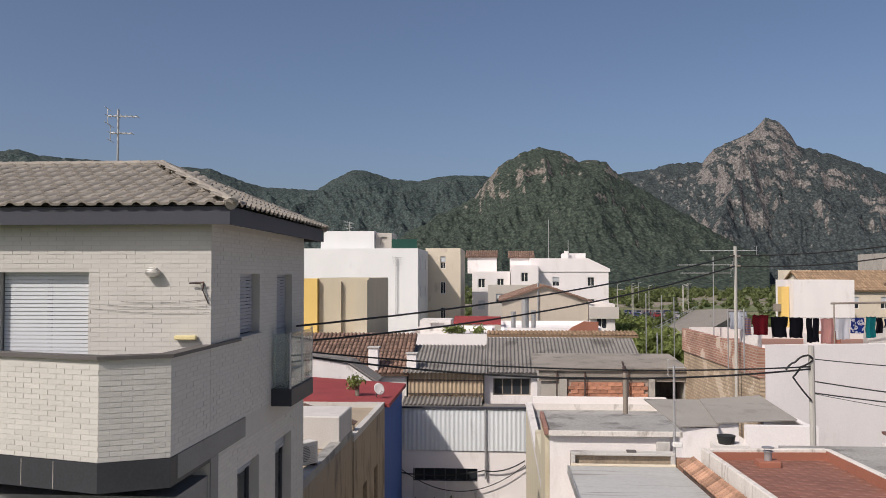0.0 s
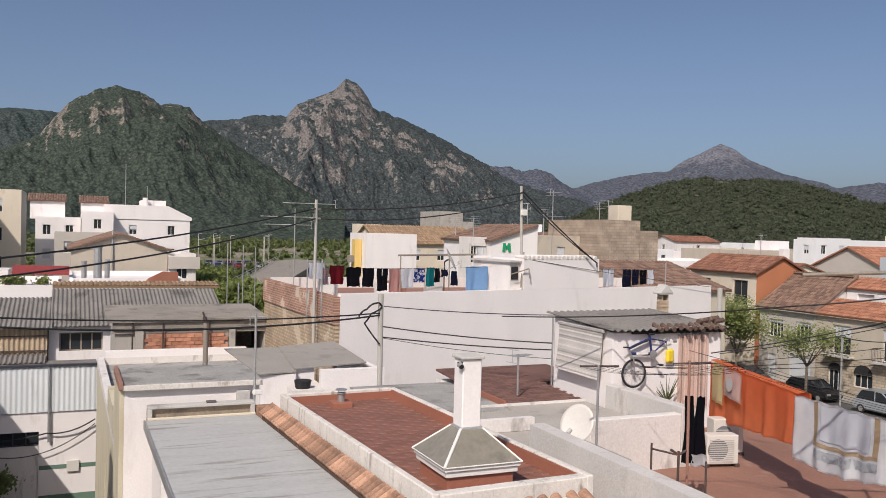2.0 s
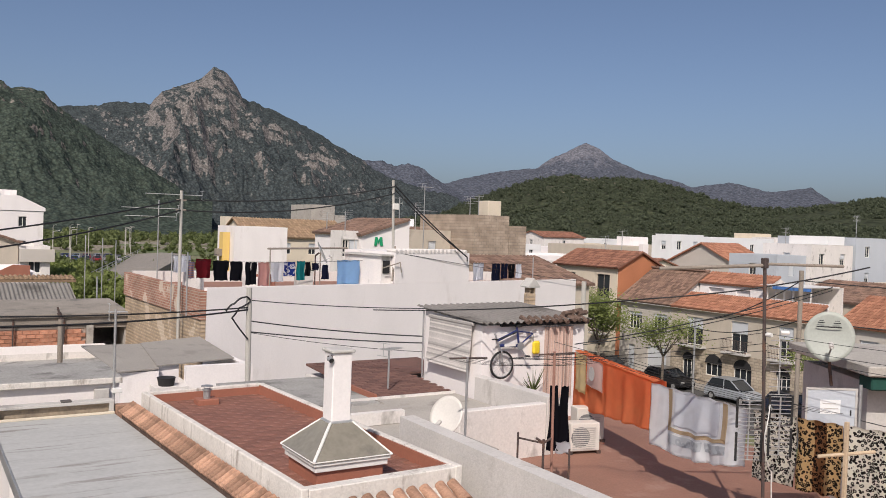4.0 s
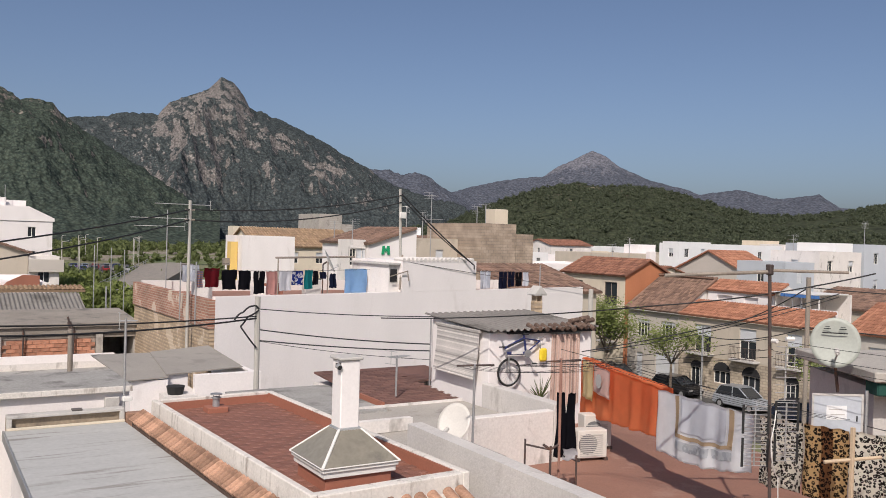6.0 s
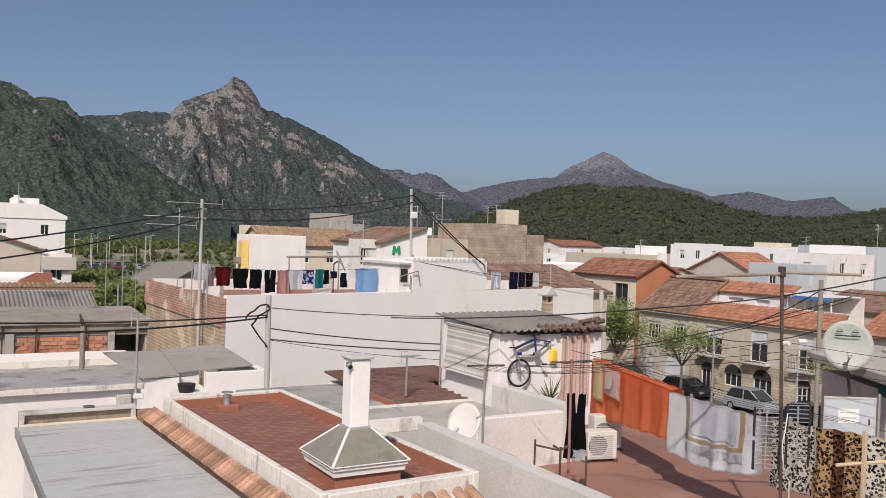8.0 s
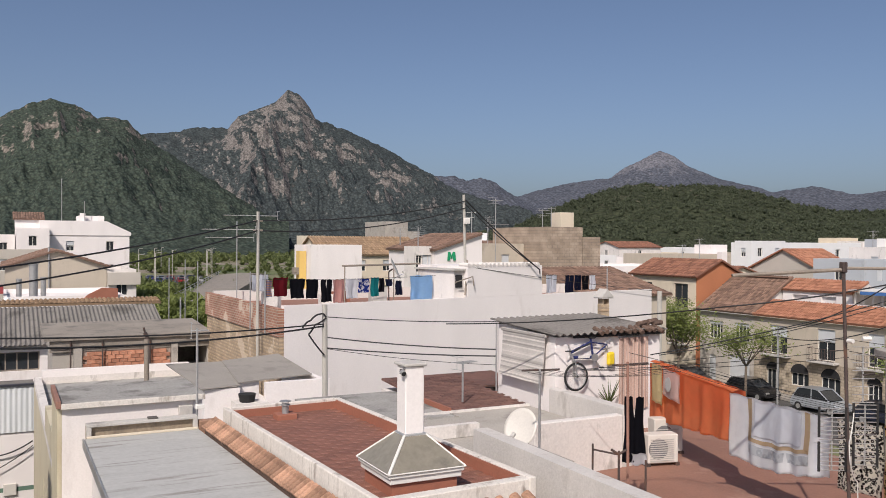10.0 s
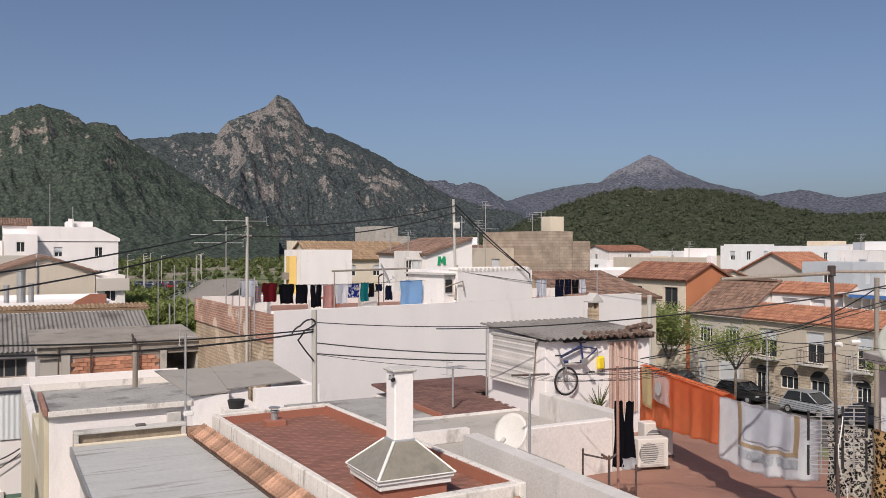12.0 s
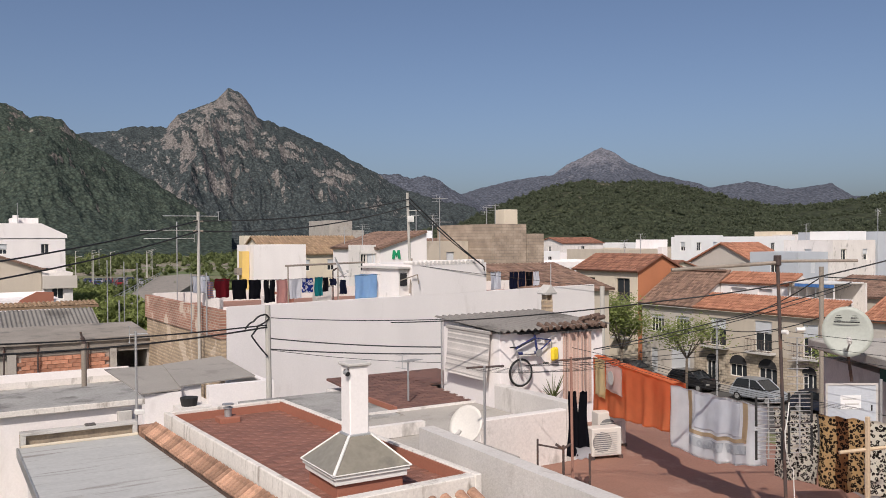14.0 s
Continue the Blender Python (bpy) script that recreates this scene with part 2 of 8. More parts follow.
M["clay_far"] = island_mat("clay_tiles", (0.17, 0.075, 0.05), 0.9, 0.4, 3.0, col2=(0.27, 0.125, 0.08))
M["clay_orange"] = island_mat("orange_clay_tiles", (0.29, 0.115, 0.065), 0.9, 0.35, 3.0, col2=(0.38, 0.18, 0.11))
M["clay_brown"] = island_mat("brown_clay_tiles", (0.12, 0.075, 0.055), 0.92, 0.4, 3.0, col2=(0.24, 0.15, 0.11))
M["clay_ochre"] = island_mat("ochre_clay_tiles", (0.24, 0.16, 0.095), 0.9, 0.3, 3.0, col2=(0.33, 0.225, 0.14))
M["fibro"] = mat("fibre_cement_sheet", (0.2, 0.185, 0.17), 0.95, 0.2, 0.8, 20, 0.3, stain=(0.11, 0.1, 0.09), amount=0.45, stain_scale=1.0)
M["fibro_tan"] = mat("tan_corrugated_plastic", (0.45, 0.35, 0.24), 0.8, 0.2, 0.9, 20, 0.2, stain=(0.3, 0.16, 0.1), amount=0.35, stain_scale=0.9)
M["metal_white"] = mat("white_ribbed_sheet", (0.66, 0.69, 0.7), 0.45, 0.06, 0.7, 25, 0.05, stain=(0.5, 0.5, 0.49), amount=0.15, streak=4)
M["brick_side"] = brick_mat("old_brick", (0.31, 0.14, 0.095), (0.42, 0.22, 0.15), (0.44, 0.35, 0.28), 0.26, 0.085, 0.014, axis="yz", patch=(0.58, 0.48, 0.39), patch_amount=0.34)
M["brick_tan"] = brick_mat("tan_rubble_masonry", (0.42, 0.31, 0.2), (0.52, 0.4, 0.27), (0.36, 0.28, 0.2), 0.3, 0.12, 0.035, axis="yz", patch=(0.55, 0.45, 0.34), patch_amount=0.38, bump=0.8)
M["stone"] = brick_mat("stone_cladding", (0.42, 0.35, 0.26), (0.52, 0.44, 0.34), (0.34, 0.29, 0.23), 0.45, 0.22, 0.03, axis="yz", bump=0.6)
M["hollow_brick"] = mat("hollow_clay_block", (0.46, 0.215, 0.135), 0.92, 0.2, 2.5, 30, 0.4, stain=(0.5, 0.36, 0.27), amount=0.3, stain_scale=3, rnd=0.28)
M["mortar"] = mat("mortar", (0.38, 0.3, 0.25), 0.95, 0.15, 2.0, 40, 0.4)
M["facing"] = mat("white_facing_brick", (0.535, 0.515, 0.475), 0.75, 0.06, 3.0, 60, 0.15, rnd=0.06)
M["facing_joint"] = mat("pale_mortar_joint", (0.49, 0.47, 0.43), 0.92, 0.05, 3.0, 60, 0.15)
M["slate"] = mat("dark_slate_cladding", (0.03, 0.032, 0.038), 0.55, 0.2, 1.5, 30, 0.12)
M["grey_clad"] = mat("grey_stone_cladding", (0.17, 0.17, 0.17), 0.6, 0.12, 1.5, 30, 0.1)
M["fascia"] = mat("dark_fascia_paint", (0.04, 0.042, 0.055), 0.6, 0.1, 1.5, 30, 0.06)
M["rooftile_grey"] = mat("grey_brown_concrete_tile", (0.29, 0.26, 0.22), 0.85, 0.12, 3.0, 40, 0.25, stain=(0.2, 0.16, 0.13), amount=0.25, stain_scale=3, rnd=0.12)
M["coping"] = mat("dark_stone_coping", (0.1, 0.09, 0.085), 0.6, 0.12, 1.5, 30, 0.1)
M["shutter"] = mat("white_roller_slat", (0.6, 0.62, 0.64), 0.5, 0.03, 1.0, 20, 0.0)
M["shutter_grey"] = mat("grey_roller_slat", (0.3, 0.32, 0.36), 0.5, 0.04, 1.0, 20, 0.0)
M["dark"] = mat("dark_interior", (0.02, 0.02, 0.022), 0.9, 0.2, 2.0, 20, 0.0)
M["tan_stained"] = mat("stained_tan_render", (0.36, 0.29, 0.21), 0.93, 0.2, 1.0, 25, 0.4, stain=(0.2, 0.165, 0.13), amount=0.42, stain_scale=1.0, streak=3)
M["pane"] = glass_mat("window_glass", (0.03, 0.035, 0.04), 0.08)
M["clear_glass"] = glass_mat("clear_glass", (0.82, 0.9, 0.86), 0.02, 0.12)
M["dusty_glass"] = mat("dusty_skylight_glass", (0.4, 0.36, 0.28), 0.2, 0.14, 1.6, 14, 0.0, metal=0.45, stain=(0.24, 0.22, 0.18), amount=0.3, stain_scale=1.2)
M["kerb_old"] = mat("chipped_whitewash", (0.66, 0.62, 0.57), 0.92, 0.12, 2.5, 30, 0.4, stain=(0.32, 0.28, 0.24), amount=0.36, stain_scale=6, streak=4)
M["brown_roof"] = mat("reddish_brown_paving", (0.16, 0.082, 0.065), 0.88, 0.2, 2.0, 25, 0.3, stain=(0.1, 0.06, 0.052), amount=0.4, stain_scale=2.5, rnd=0.25)
M["steel"] = mat("galvanised_steel", (0.42, 0.42, 0.42), 0.5, 0.15, 3.0, 40, 0.05, metal=0.6)
M["rusty"] = mat("rusty_dark_steel", (0.07, 0.05, 0.045), 0.75, 0.25, 3.0, 40, 0.2, stain=(0.15, 0.07, 0.04), amount=0.4, stain_scale=3)
M["alu"] = mat("dull_aluminium", (0.55, 0.55, 0.54), 0.45, 0.08, 3.0, 40, 0.0, metal=0.7)
M["wire"] = mat("black_cable", (0.014, 0.014, 0.015), 0.6, 0.1, 3.0, 40, 0.0)
M["white_plastic"] = mat("white_enamel", (0.74, 0.72, 0.68), 0.45, 0.04, 2.0, 30, 0.0)
# along the shed's roof edge this dark colour stands in for shade
M["clay_dark"] = mat("dark_clay_tile", (0.13, 0.085, 0.065), 0.92, 0.3, 4.0, 35, 0.4, stain=(0.28, 0.19, 0.14), amount=0.3, stain_scale=6)
M["white_grey"] = mat("dirty_grey_whitewash", (0.56, 0.53, 0.5), 0.92, 0.1, 1.5, 30, 0.4, stain=(0.4, 0.37, 0.34), amount=0.3, stain_scale=2.0, streak=3)
M["dish_grey"] = mat("greenish_grey_enamel", (0.36, 0.38, 0.34), 0.5, 0.08, 2.0, 30, 0.0, stain=(0.3, 0.3, 0.27), amount=0.2)
M["curtain"] = mat("faded_plastic_strip", (0.5, 0.35, 0.29), 0.8, 0.1, 2.0, 30, 0.05, stain=(0.42, 0.3, 0.26), amount=0.3, rnd=0.4)
M["pale_grey"] = mat("pale_grey_paint", (0.46, 0.49, 0.53), 0.88, 0.06, 0.6, 25, 0.15, stain=(0.39, 0.41, 0.43), amount=0.2, streak=2)
M["ac"] = mat("yellowed_enamel", (0.64, 0.61, 0.56), 0.5, 0.06, 2.0, 30, 0.0)
M["rubber"] = mat("black_rubber", (0.018, 0.018, 0.018), 0.8, 0.1, 4.0, 30, 0.0)
M["wood_pole"] = mat("weathered_wood", (0.27, 0.23, 0.19), 0.9, 0.2, 2.0, 30, 0.3, streak=8)
M["concrete_pole"] = mat("concrete_pole", (0.44, 0.42, 0.38), 0.9, 0.1, 2.0, 30, 0.2, streak=4)
M["asphalt"] = mat("worn_asphalt", (0.075, 0.073, 0.07), 0.9, 0.15, 0.3, 30, 0.3, stain=(0.1, 0.097, 0.09), amount=0.4, stain_scale=0.3)
M["paving"] = mat("pale_paving", (0.3, 0.28, 0.25), 0.9, 0.12, 0.6, 15, 0.3)
M["leaf"] = island_mat("fresh_leaves", (0.14, 0.185, 0.045), 0.7, 0.3, 3.0, col2=(0.23, 0.27, 0.08), thin=0.4)
M["leaf_dark"] = island_mat("dark_leaves", (0.075, 0.105, 0.033), 0.7, 0.35, 1.0, col2=(0.14, 0.165, 0.055), thin=0.35)
M["pine"] = island_mat("pine_green", (0.042, 0.056, 0.032), 0.9, 0.3, 0.4, col2=(0.075, 0.09, 0.05), thin=0.25)
M["bark"] = mat("grey_bark", (0.16, 0.13, 0.1), 0.95, 0.25, 3.0, 25, 0.5, streak=4)
M["ground"] = mat("dry_grass_and_soil", (0.2, 0.18, 0.105), 1.0, 0.3, 0.02, 0.5, 0.3, stain=(0.1, 0.135, 0.045), amount=0.75, stain_scale=0.013)
M["green_net"] = mat("green_mesh", (0.01, 0.06, 0.045), 0.9, 0.15, 1.0, 30, 0.0)
M["green_sign"] = mat("green_sign_paint", (0.01, 0.3, 0.13), 0.5, 0.05, 1.0, 30, 0.0)
M["shutter_old"] = mat("pale_cane", (0.55, 0.52, 0.49), 0.85, 0.12, 2.0, 30, 0.1, rnd=0.35)
M["green_stripe"] = mat("green_wall_paint", (0.12, 0.2, 0.15), 0.8, 0.12, 1.0, 25, 0.1)
M["cream_dull"] = mat("dull_cream_paint", (0.5, 0.44, 0.33), 0.88, 0.07, 0.8, 25, 0.15, stain=(0.42, 0.36, 0.27), amount=0.2, streak=3)
M["yellow_pale"] = mat("pale_yellow_plastic", (0.68, 0.58, 0.3), 0.5, 0.05, 2.0, 25, 0.0)
M["concrete_dark"] = mat("weathered_dark_concrete", (0.27, 0.24, 0.205), 0.95, 0.2, 1.0, 30, 0.4, stain=(0.16, 0.145, 0.13), amount=0.4, stain_scale=1.2)
M["wood_new"] = mat("pale_timber", (0.52, 0.4, 0.27), 0.8, 0.15, 2.0, 30, 0.1, streak=6)
M["wood_rust"] = mat("brown_painted_steel", (0.3, 0.16, 0.12), 0.7, 0.15, 3.0, 30, 0.1)
M["sheet_grey"] = mat("grey_fibre_sheet", (0.3, 0.278, 0.25), 0.92, 0.1, 0.9, 25, 0.2, stain=(0.24, 0.22, 0.2), amount=0.35, stain_scale=1.5)


# ---- mesh helpers ----
PLACE = {}


def thing(name, label, category, at=(0, 0, 0), turn=0.0, group="", kind=""):
    e = new(name)
    e.empty_display_size = 0.2
    e.matrix_basis = pose(at[0], at[1], at[2], 0, 0, turn)
    PLACE[e.name] = e.matrix_basis.copy()
    return tagged(e, label, category, group, kind)


def as_mesh(name, bm, material, smooth=False):
    me = bpy.data.meshes.new(name)
    bm.normal_update()
    bm.to_mesh(me)
    bm.free()
    me.materials.append(material)
    if smooth:
        me.polygons.foreach_set("use_smooth", [True] * len(me.polygons))
    return me


def part(name, bm, material, parent, label="", smooth=False, local=False):
    """One mesh under a thing or a part. bm is in world metres, or in the thing's own frame if local."""
    if not local and parent is not None:
        bm.transform(PLACE[parent.name].inverted())
    ob = new(name, as_mesh(name, bm, material, smooth))
    if parent is not None:
        ob.parent = parent
        PLACE[ob.name] = PLACE[parent.name]
    if label:
        ob["label"] = label
    return ob


def solo(name, bm, material, label, category, at=(0, 0, 0), group="", kind="", smooth=False):
    """A thing that is one mesh, with its origin at `at`."""
    bm.transform(Matrix.Translation(at).inverted())
    ob = new(name, as_mesh(name, bm, material, smooth))
    ob.matrix_basis = Matrix.Translation(at)
    PLACE[ob.name] = ob.matrix_basis.copy()
    return tagged(ob, label, category, group, kind)


def box(bm, x0, x1, y0, y1, z0, z1, bevel=0.0):
    m = Matrix.LocRotScale(((x0 + x1) / 2, (y0 + y1) / 2, (z0 + z1) / 2), None, (abs(x1 - x0), abs(y1 - y0), abs(z1 - z0)))
    r = bmesh.ops.create_cube(bm, size=1, matrix=m)
    if bevel:
        es = list({e for v in r["verts"] for e in v.link_edges})
        bmesh.ops.bevel(bm, geom=es, offset=bevel, segments=1, affect="EDGES")
    return bm


def boxes(*bs, bevel=0.0):
    bm = bmesh.new()
    for b in bs:
        box(bm, *b, bevel=bevel)
    return bm


def rod(bm, p, q, r, seg=8, r2=None):
    p, q = Vector(p), Vector(q)
    d = q - p
    m = Matrix.Translation((p + q) / 2) @ d.to_track_quat("Z", "Y").to_matrix().to_4x4()
    bmesh.ops.create_cone(bm, cap_ends=True, segments=seg, radius1=r, radius2=r if r2 is None else r2, depth=d.length, matrix=m)
    return bm


def rods(*rs, seg=8):
    bm = bmesh.new()
    for p, q, r in rs:
        rod(bm, p, q, r, seg)
    return bm


def poly(bm, *pts):
    return bm.faces.new([bm.verts.new(p) for p in pts])


def prism(bm, pts, depth):
    """A flat outline pushed along the vector depth."""
    d = Vector(depth)
    a = [bm.verts.new(p) for p in pts]
    b = [bm.verts.new(Vector(p) + d) for p in pts]
    bm.faces.new(a)
    bm.faces.new(b[::-1])
    n = len(pts)
    for i in range(n):
        bm.faces.new((a[(i + 1) % n], a[i], b[i], b[(i + 1) % n]))
    bmesh.ops.recalc_face_normals(bm, faces=bm.faces)
    return bm


def panel(bm, p0, u, width, z0, z1, holes, depth):
    """A wall face with real openings and reveals. p0: its corner, u: the way along it; inward is to the left of u."""
    u = Vector(u)
    inn = Vector((-u.y, u.x, 0)) * depth
    us = sorted({0.0, width, *(h[0] for h in holes), *(h[1] for h in holes)})
    vs = sorted({z0, z1, *(h[2] for h in holes), *(h[3] for h in holes)})
    at = lambda a, v: Vector((p0[0] + u.x * a, p0[1] + u.y * a, v))
    for a, b in zip(us, us[1:]):
        for c, d in zip(vs, vs[1:]):
            if any(h[0] <= (a + b) / 2 <= h[1] and h[2] <= (c + d) / 2 <= h[3] for h in holes):
                continue
            poly(bm, at(a, c), at(b, c), at(b, d), at(a, d))
    for a, b, c, d in holes:
        ring = [at(a, c), at(b, c), at(b, d), at(a, d)]
        for i in range(4):
            p, q = ring[i], ring[(i + 1) % 4]
            poly(bm, q, p, p + inn, q + inn)
        poly(bm, *[v + inn for v in ring])


def shell(x0, x1, y0, y1, z0, z1, s=(), w=(), e=(), n=(), depth=0.2, top=True):
    """A block with openings in its sides: s faces -y, w faces -x, e faces +x, n faces +y; spans in metres along the axis."""
    bm = bmesh.new()
    panel(bm, (x0, y0), (1, 0, 0), x1 - x0, z0, z1, [(a - x0, b - x0, c, d) for a, b, c, d in s], depth)
    panel(bm, (x0, y1), (0, -1, 0), y1 - y0, z0, z1, [(y1 - b, y1 - a, c, d) for a, b, c, d in w], depth)
    panel(bm, (x1, y0), (0, 1, 0), y1 - y0, z0, z1, [(a - y0, b - y0, c, d) for a, b, c, d in e], depth)
    panel(bm, (x1, y1), (-1, 0, 0), x1 - x0, z0, z1, [(x1 - b, x1 - a, c, d) for a, b, c, d in n], depth)
    if top:
        poly(bm, (x0, y0, z1), (x1, y0, z1), (x1, y1, z1), (x0, y1, z1))
    return bm


def side_box(side, face, u0, u1, v0, v1, i0, i1):
    """A box on a wall's side: along it u0..u1, height v0..v1, from i0 to i1 inward of the face."""
    if side == "s":
        return (u0, u1, face + i0, face + i1, v0, v1)
    if side == "w":
        return (face + i0, face + i1, u0, u1, v0, v1)
    if side == "e":
        return (face - i1, face - i0, u0, u1, v0, v1)
    return (u0, u1, face - i1, face - i0, v0, v1)


def curtain(side, face, u0, u1, v0, v1, i0, i1, h=0.055):
    """A let-down roller shutter: one folded sheet whose slats stand proud of the joints."""
    spot = {"s": lambda u, i, v: (u, face + i, v), "w": lambda u, i, v: (face + i, u, v), "e": lambda u, i, v: (face - i, u, v), "n": lambda u, i, v: (u, face - i, v)}[side]
    prof = []
    for k in range(max(1, int((v1 - v0) / h))):
        t = v1 - h * k
        prof += [(i0, t), (i0, t - h + 0.012), (i0 + 0.012, t - h + 0.006)]
    prof += [(i1, prof[-1][1]), (i1, v1)]
    bm = bmesh.new()
    a = [bm.verts.new(spot(u0, i, v)) for i, v in prof]
    b = [bm.verts.new(spot(u1, i, v)) for i, v in prof]
    for k in range(len(prof)):
        n = (k + 1) % len(prof)
        bm.faces.new((a[k], a[n], b[n], b[k]))
    bmesh.ops.recalc_face_normals(bm, faces=bm.faces)
    return bm


def window(parent, side, face, u0, u1, v0, v1, frame_mat="white_plastic", depth=0.2, shut=0.0, bars=1, local=False, slat="shutter", sill=True, near=False):
    """A casement in an opening: frame, glass, and a roller shutter let down by the share `shut`."""
    f = 0.06
    k = dict(local=local)
    bm = boxes(side_box(side, face, u0, u0 + f, v0, v1, depth - 0.06, depth - 0.005), side_box(side, face, u1 - f, u1, v0, v1, depth - 0.06, depth - 0.005),
               side_box(side, face, u0 + f, u1 - f, v1 - f, v1, depth - 0.06, depth - 0.005), side_box(side, face, u0 + f, u1 - f, v0, v0 + f, depth - 0.06, depth - 0.005))
    for i in range(bars):
        c = u0 + (u1 - u0) * (i + 1) / (bars + 1)
        box(bm, *side_box(side, face, c - 0.03, c + 0.03, v0 + f, v1 - f, depth - 0.055, depth - 0.01))
    win = part("window", bm, M[frame_mat], parent, **k)
    if shut < 0.98:
        part("pane", boxes(side_box(side, face, u0 + f, u1 - f, v0 + f, v1 - f - (v1 - v0) * shut, depth - 0.03, depth - 0.02)), M["pane"], win, **k)
    if shut > 0:
        h, lo = 0.055, v1 - (v1 - v0) * shut
        rows = [side_box(side, face, u0 + 0.02, u1 - 0.02, v1 - h * (i + 1) + 0.008, v1 - h * i, depth - 0.1, depth - 0.07) for i in range(int((v1 - lo) / h))]
        if near:
            each("slat", rows, M[slat], win, local)
        else:
            part("roller_shutter", curtain(side, face, u0 + 0.02, u1 - 0.02, lo, v1, depth - 0.1, depth - 0.065), M[slat], win, **k)
    if sill:
        part("window_sill", boxes(side_box(side, face, u0 - 0.05, u1 + 0.05, v0 - 0.05, v0 - 0.004, -0.05, depth - 0.07)), M["plaster_grey"], win, **k)
    return win


def tile_slope(p0, u, w, width, length, pitch=0.22, row=0.4, r=0.06, seg=5, overlap=0.02):
    """Curved tiles on a roof slope, joined: p0 lowest corner, u along the eaves, w up the slope (unit vectors)."""
    u, w = Vector(u).normalized(), Vector(w).normalized()
    n = u.cross(w).normalized()
    p0 = Vector(p0)
    cols, rows = max(1, int(width / pitch)), max(1, int(length / row))
    verts, faces = [], []
    pitch, row = width / cols, length / rows
    for c in range(cols):
        for k in range(rows):
            jit = (random.random() - 0.5) * 0.03
            base = p0 + u * (c + 0.5) * pitch + w * (k * row + jit)
            i0 = len(verts)
            for end, lift, s in ((0, 0.035, 1.0), (row + overlap, 0.0, 0.86)):
                for j in range(seg + 1):
                    a = math.pi * j / seg
                    verts.append(base + w * end + u * (-math.cos(a) * pitch * 0.42 * s) + n * (math.sin(a) * r + lift))
            for j in range(seg):
                faces.append((i0 + j, i0 + j + 1, i0 + seg + 2 + j, i0 + seg + 1 + j))
            faces.append(tuple(i0 + j for j in range(seg, -1, -1)))
    return verts, faces


def slope_part(parent, p0, u, w, width, length, material, name="tiles", label="", thickness=0.12, local=False, **k):
    """A tiled roof slope: board beneath and tiles on it."""
    u, w = Vector(u).normalized(), Vector(w).normalized()
    n = u.cross(w).normalized()
    p0 = Vector(p0)
    bm = bmesh.new()
    prism(bm, [p0, p0 + u * width, p0 + u * width + w * length, p0 + w * length], -n * thickness)
    board = part("roof", bm, material, parent, label, local=local)
    v, f = tile_slope(p0, u, w, width, length, **k)
    me = bpy.data.meshes.new(name)
    me.from_pydata([tuple(a) for a in v], [], f)
    if not local:
        me.transform(PLACE[parent.name].inverted())
    me.materials.append(material)
    ob = new(name, me)
    ob.parent = board
    ob["kind"] = "stuff"
    return board


def corrugated(p0, u, w, width, length, pitch=0.18, amp=0.03, thickness=0.012, seg=6):
    """A ribbed sheet."""
    u, w = Vector(u).normalized(), Vector(w).normalized()
    n = u.cross(w).normalized()
    p0 = Vector(p0)
    k = max(4, int(width / pitch) * seg)
    bm = bmesh.new()
    rows = []
    for off in (0, -thickness):
        for e in (0, length):
            rows.append([bm.verts.new(p0 + u * width * i / k + w * e + n * (off + amp * math.sin(2 * math.pi * i / seg))) for i in range(k + 1)])
    a, b, c, d = rows
    for i in range(k):
        bm.faces.new((a[i], a[i + 1], b[i + 1], b[i]))
        bm.faces.new((c[i + 1], c[i], d[i], d[i + 1]))
        bm.faces.new((a[i + 1], a[i], c[i], c[i + 1]))
        bm.faces.new((b[i], b[i + 1], d[i + 1], d[i]))
    return bm


def gable_roof(parent, x0, x1, y0, y1, z, rise, material, along="y", over=0.25, ends=None, local=False, **k):
    """Two tiled slopes over a rectangle; the ridge runs along x or y. ends: material of the gable walls."""
    if along == "y":
        h = (x1 - x0) / 2
        lo = rise * over / h
        w1 = Vector((h, 0, rise)).normalized()
        ln = math.hypot(h + over, rise + lo)
        slope_part(parent, (x0 - over, y1 + over, z - lo), (0, -1, 0), w1, y1 - y0 + 2 * over, ln, material, local=local, **k)
        slope_part(parent, (x1 + over, y0 - over, z - lo), (0, 1, 0), (-w1.x, 0, w1.z), y1 - y0 + 2 * over, ln, material, local=local, **k)
        tri = lambda y: [(x0, y, z - 0.13), (x1, y, z - 0.13), ((x0 + x1) / 2, y, z + rise - 0.13)]
        d = (0, 0.2, 0)
        sides = (tri(y0), tri(y1 - 0.2))
    else:
        h = (y1 - y0) / 2
        lo = rise * over / h
        w1 = Vector((0, h, rise)).normalized()
        ln = math.hypot(h + over, rise + lo)
        slope_part(parent, (x0 - over, y0 - over, z - lo), (1, 0, 0), w1, x1 - x0 + 2 * over, ln, material, local=local, **k)
        slope_part(parent, (x1 + over, y1 + over, z - lo), (-1, 0, 0), (0, -w1.y, w1.z), x1 - x0 + 2 * over, ln, material, local=local, **k)
        tri = lambda x: [(x, y0, z - 0.13), (x, y1, z - 0.13), (x, (y0 + y1) / 2, z + rise - 0.13)]
        d = (0.2, 0, 0)
        sides = (tri(x0), tri(x1 - 0.2))
    for t in sides:
        part("gable", prism(bmesh.new(), t, d), ends, parent, local=local)


def parapet(x0, x1, y0, y1, z0, z1, t=0.15):
    return boxes((x0, x1, y0, y0 + t, z0, z1), (x0, x1, y1 - t, y1, z0, z1), (x0, x0 + t, y0 + t, y1 - t, z0, z1), (x1 - t, x1, y0 + t, y1 - t, z0, z1))


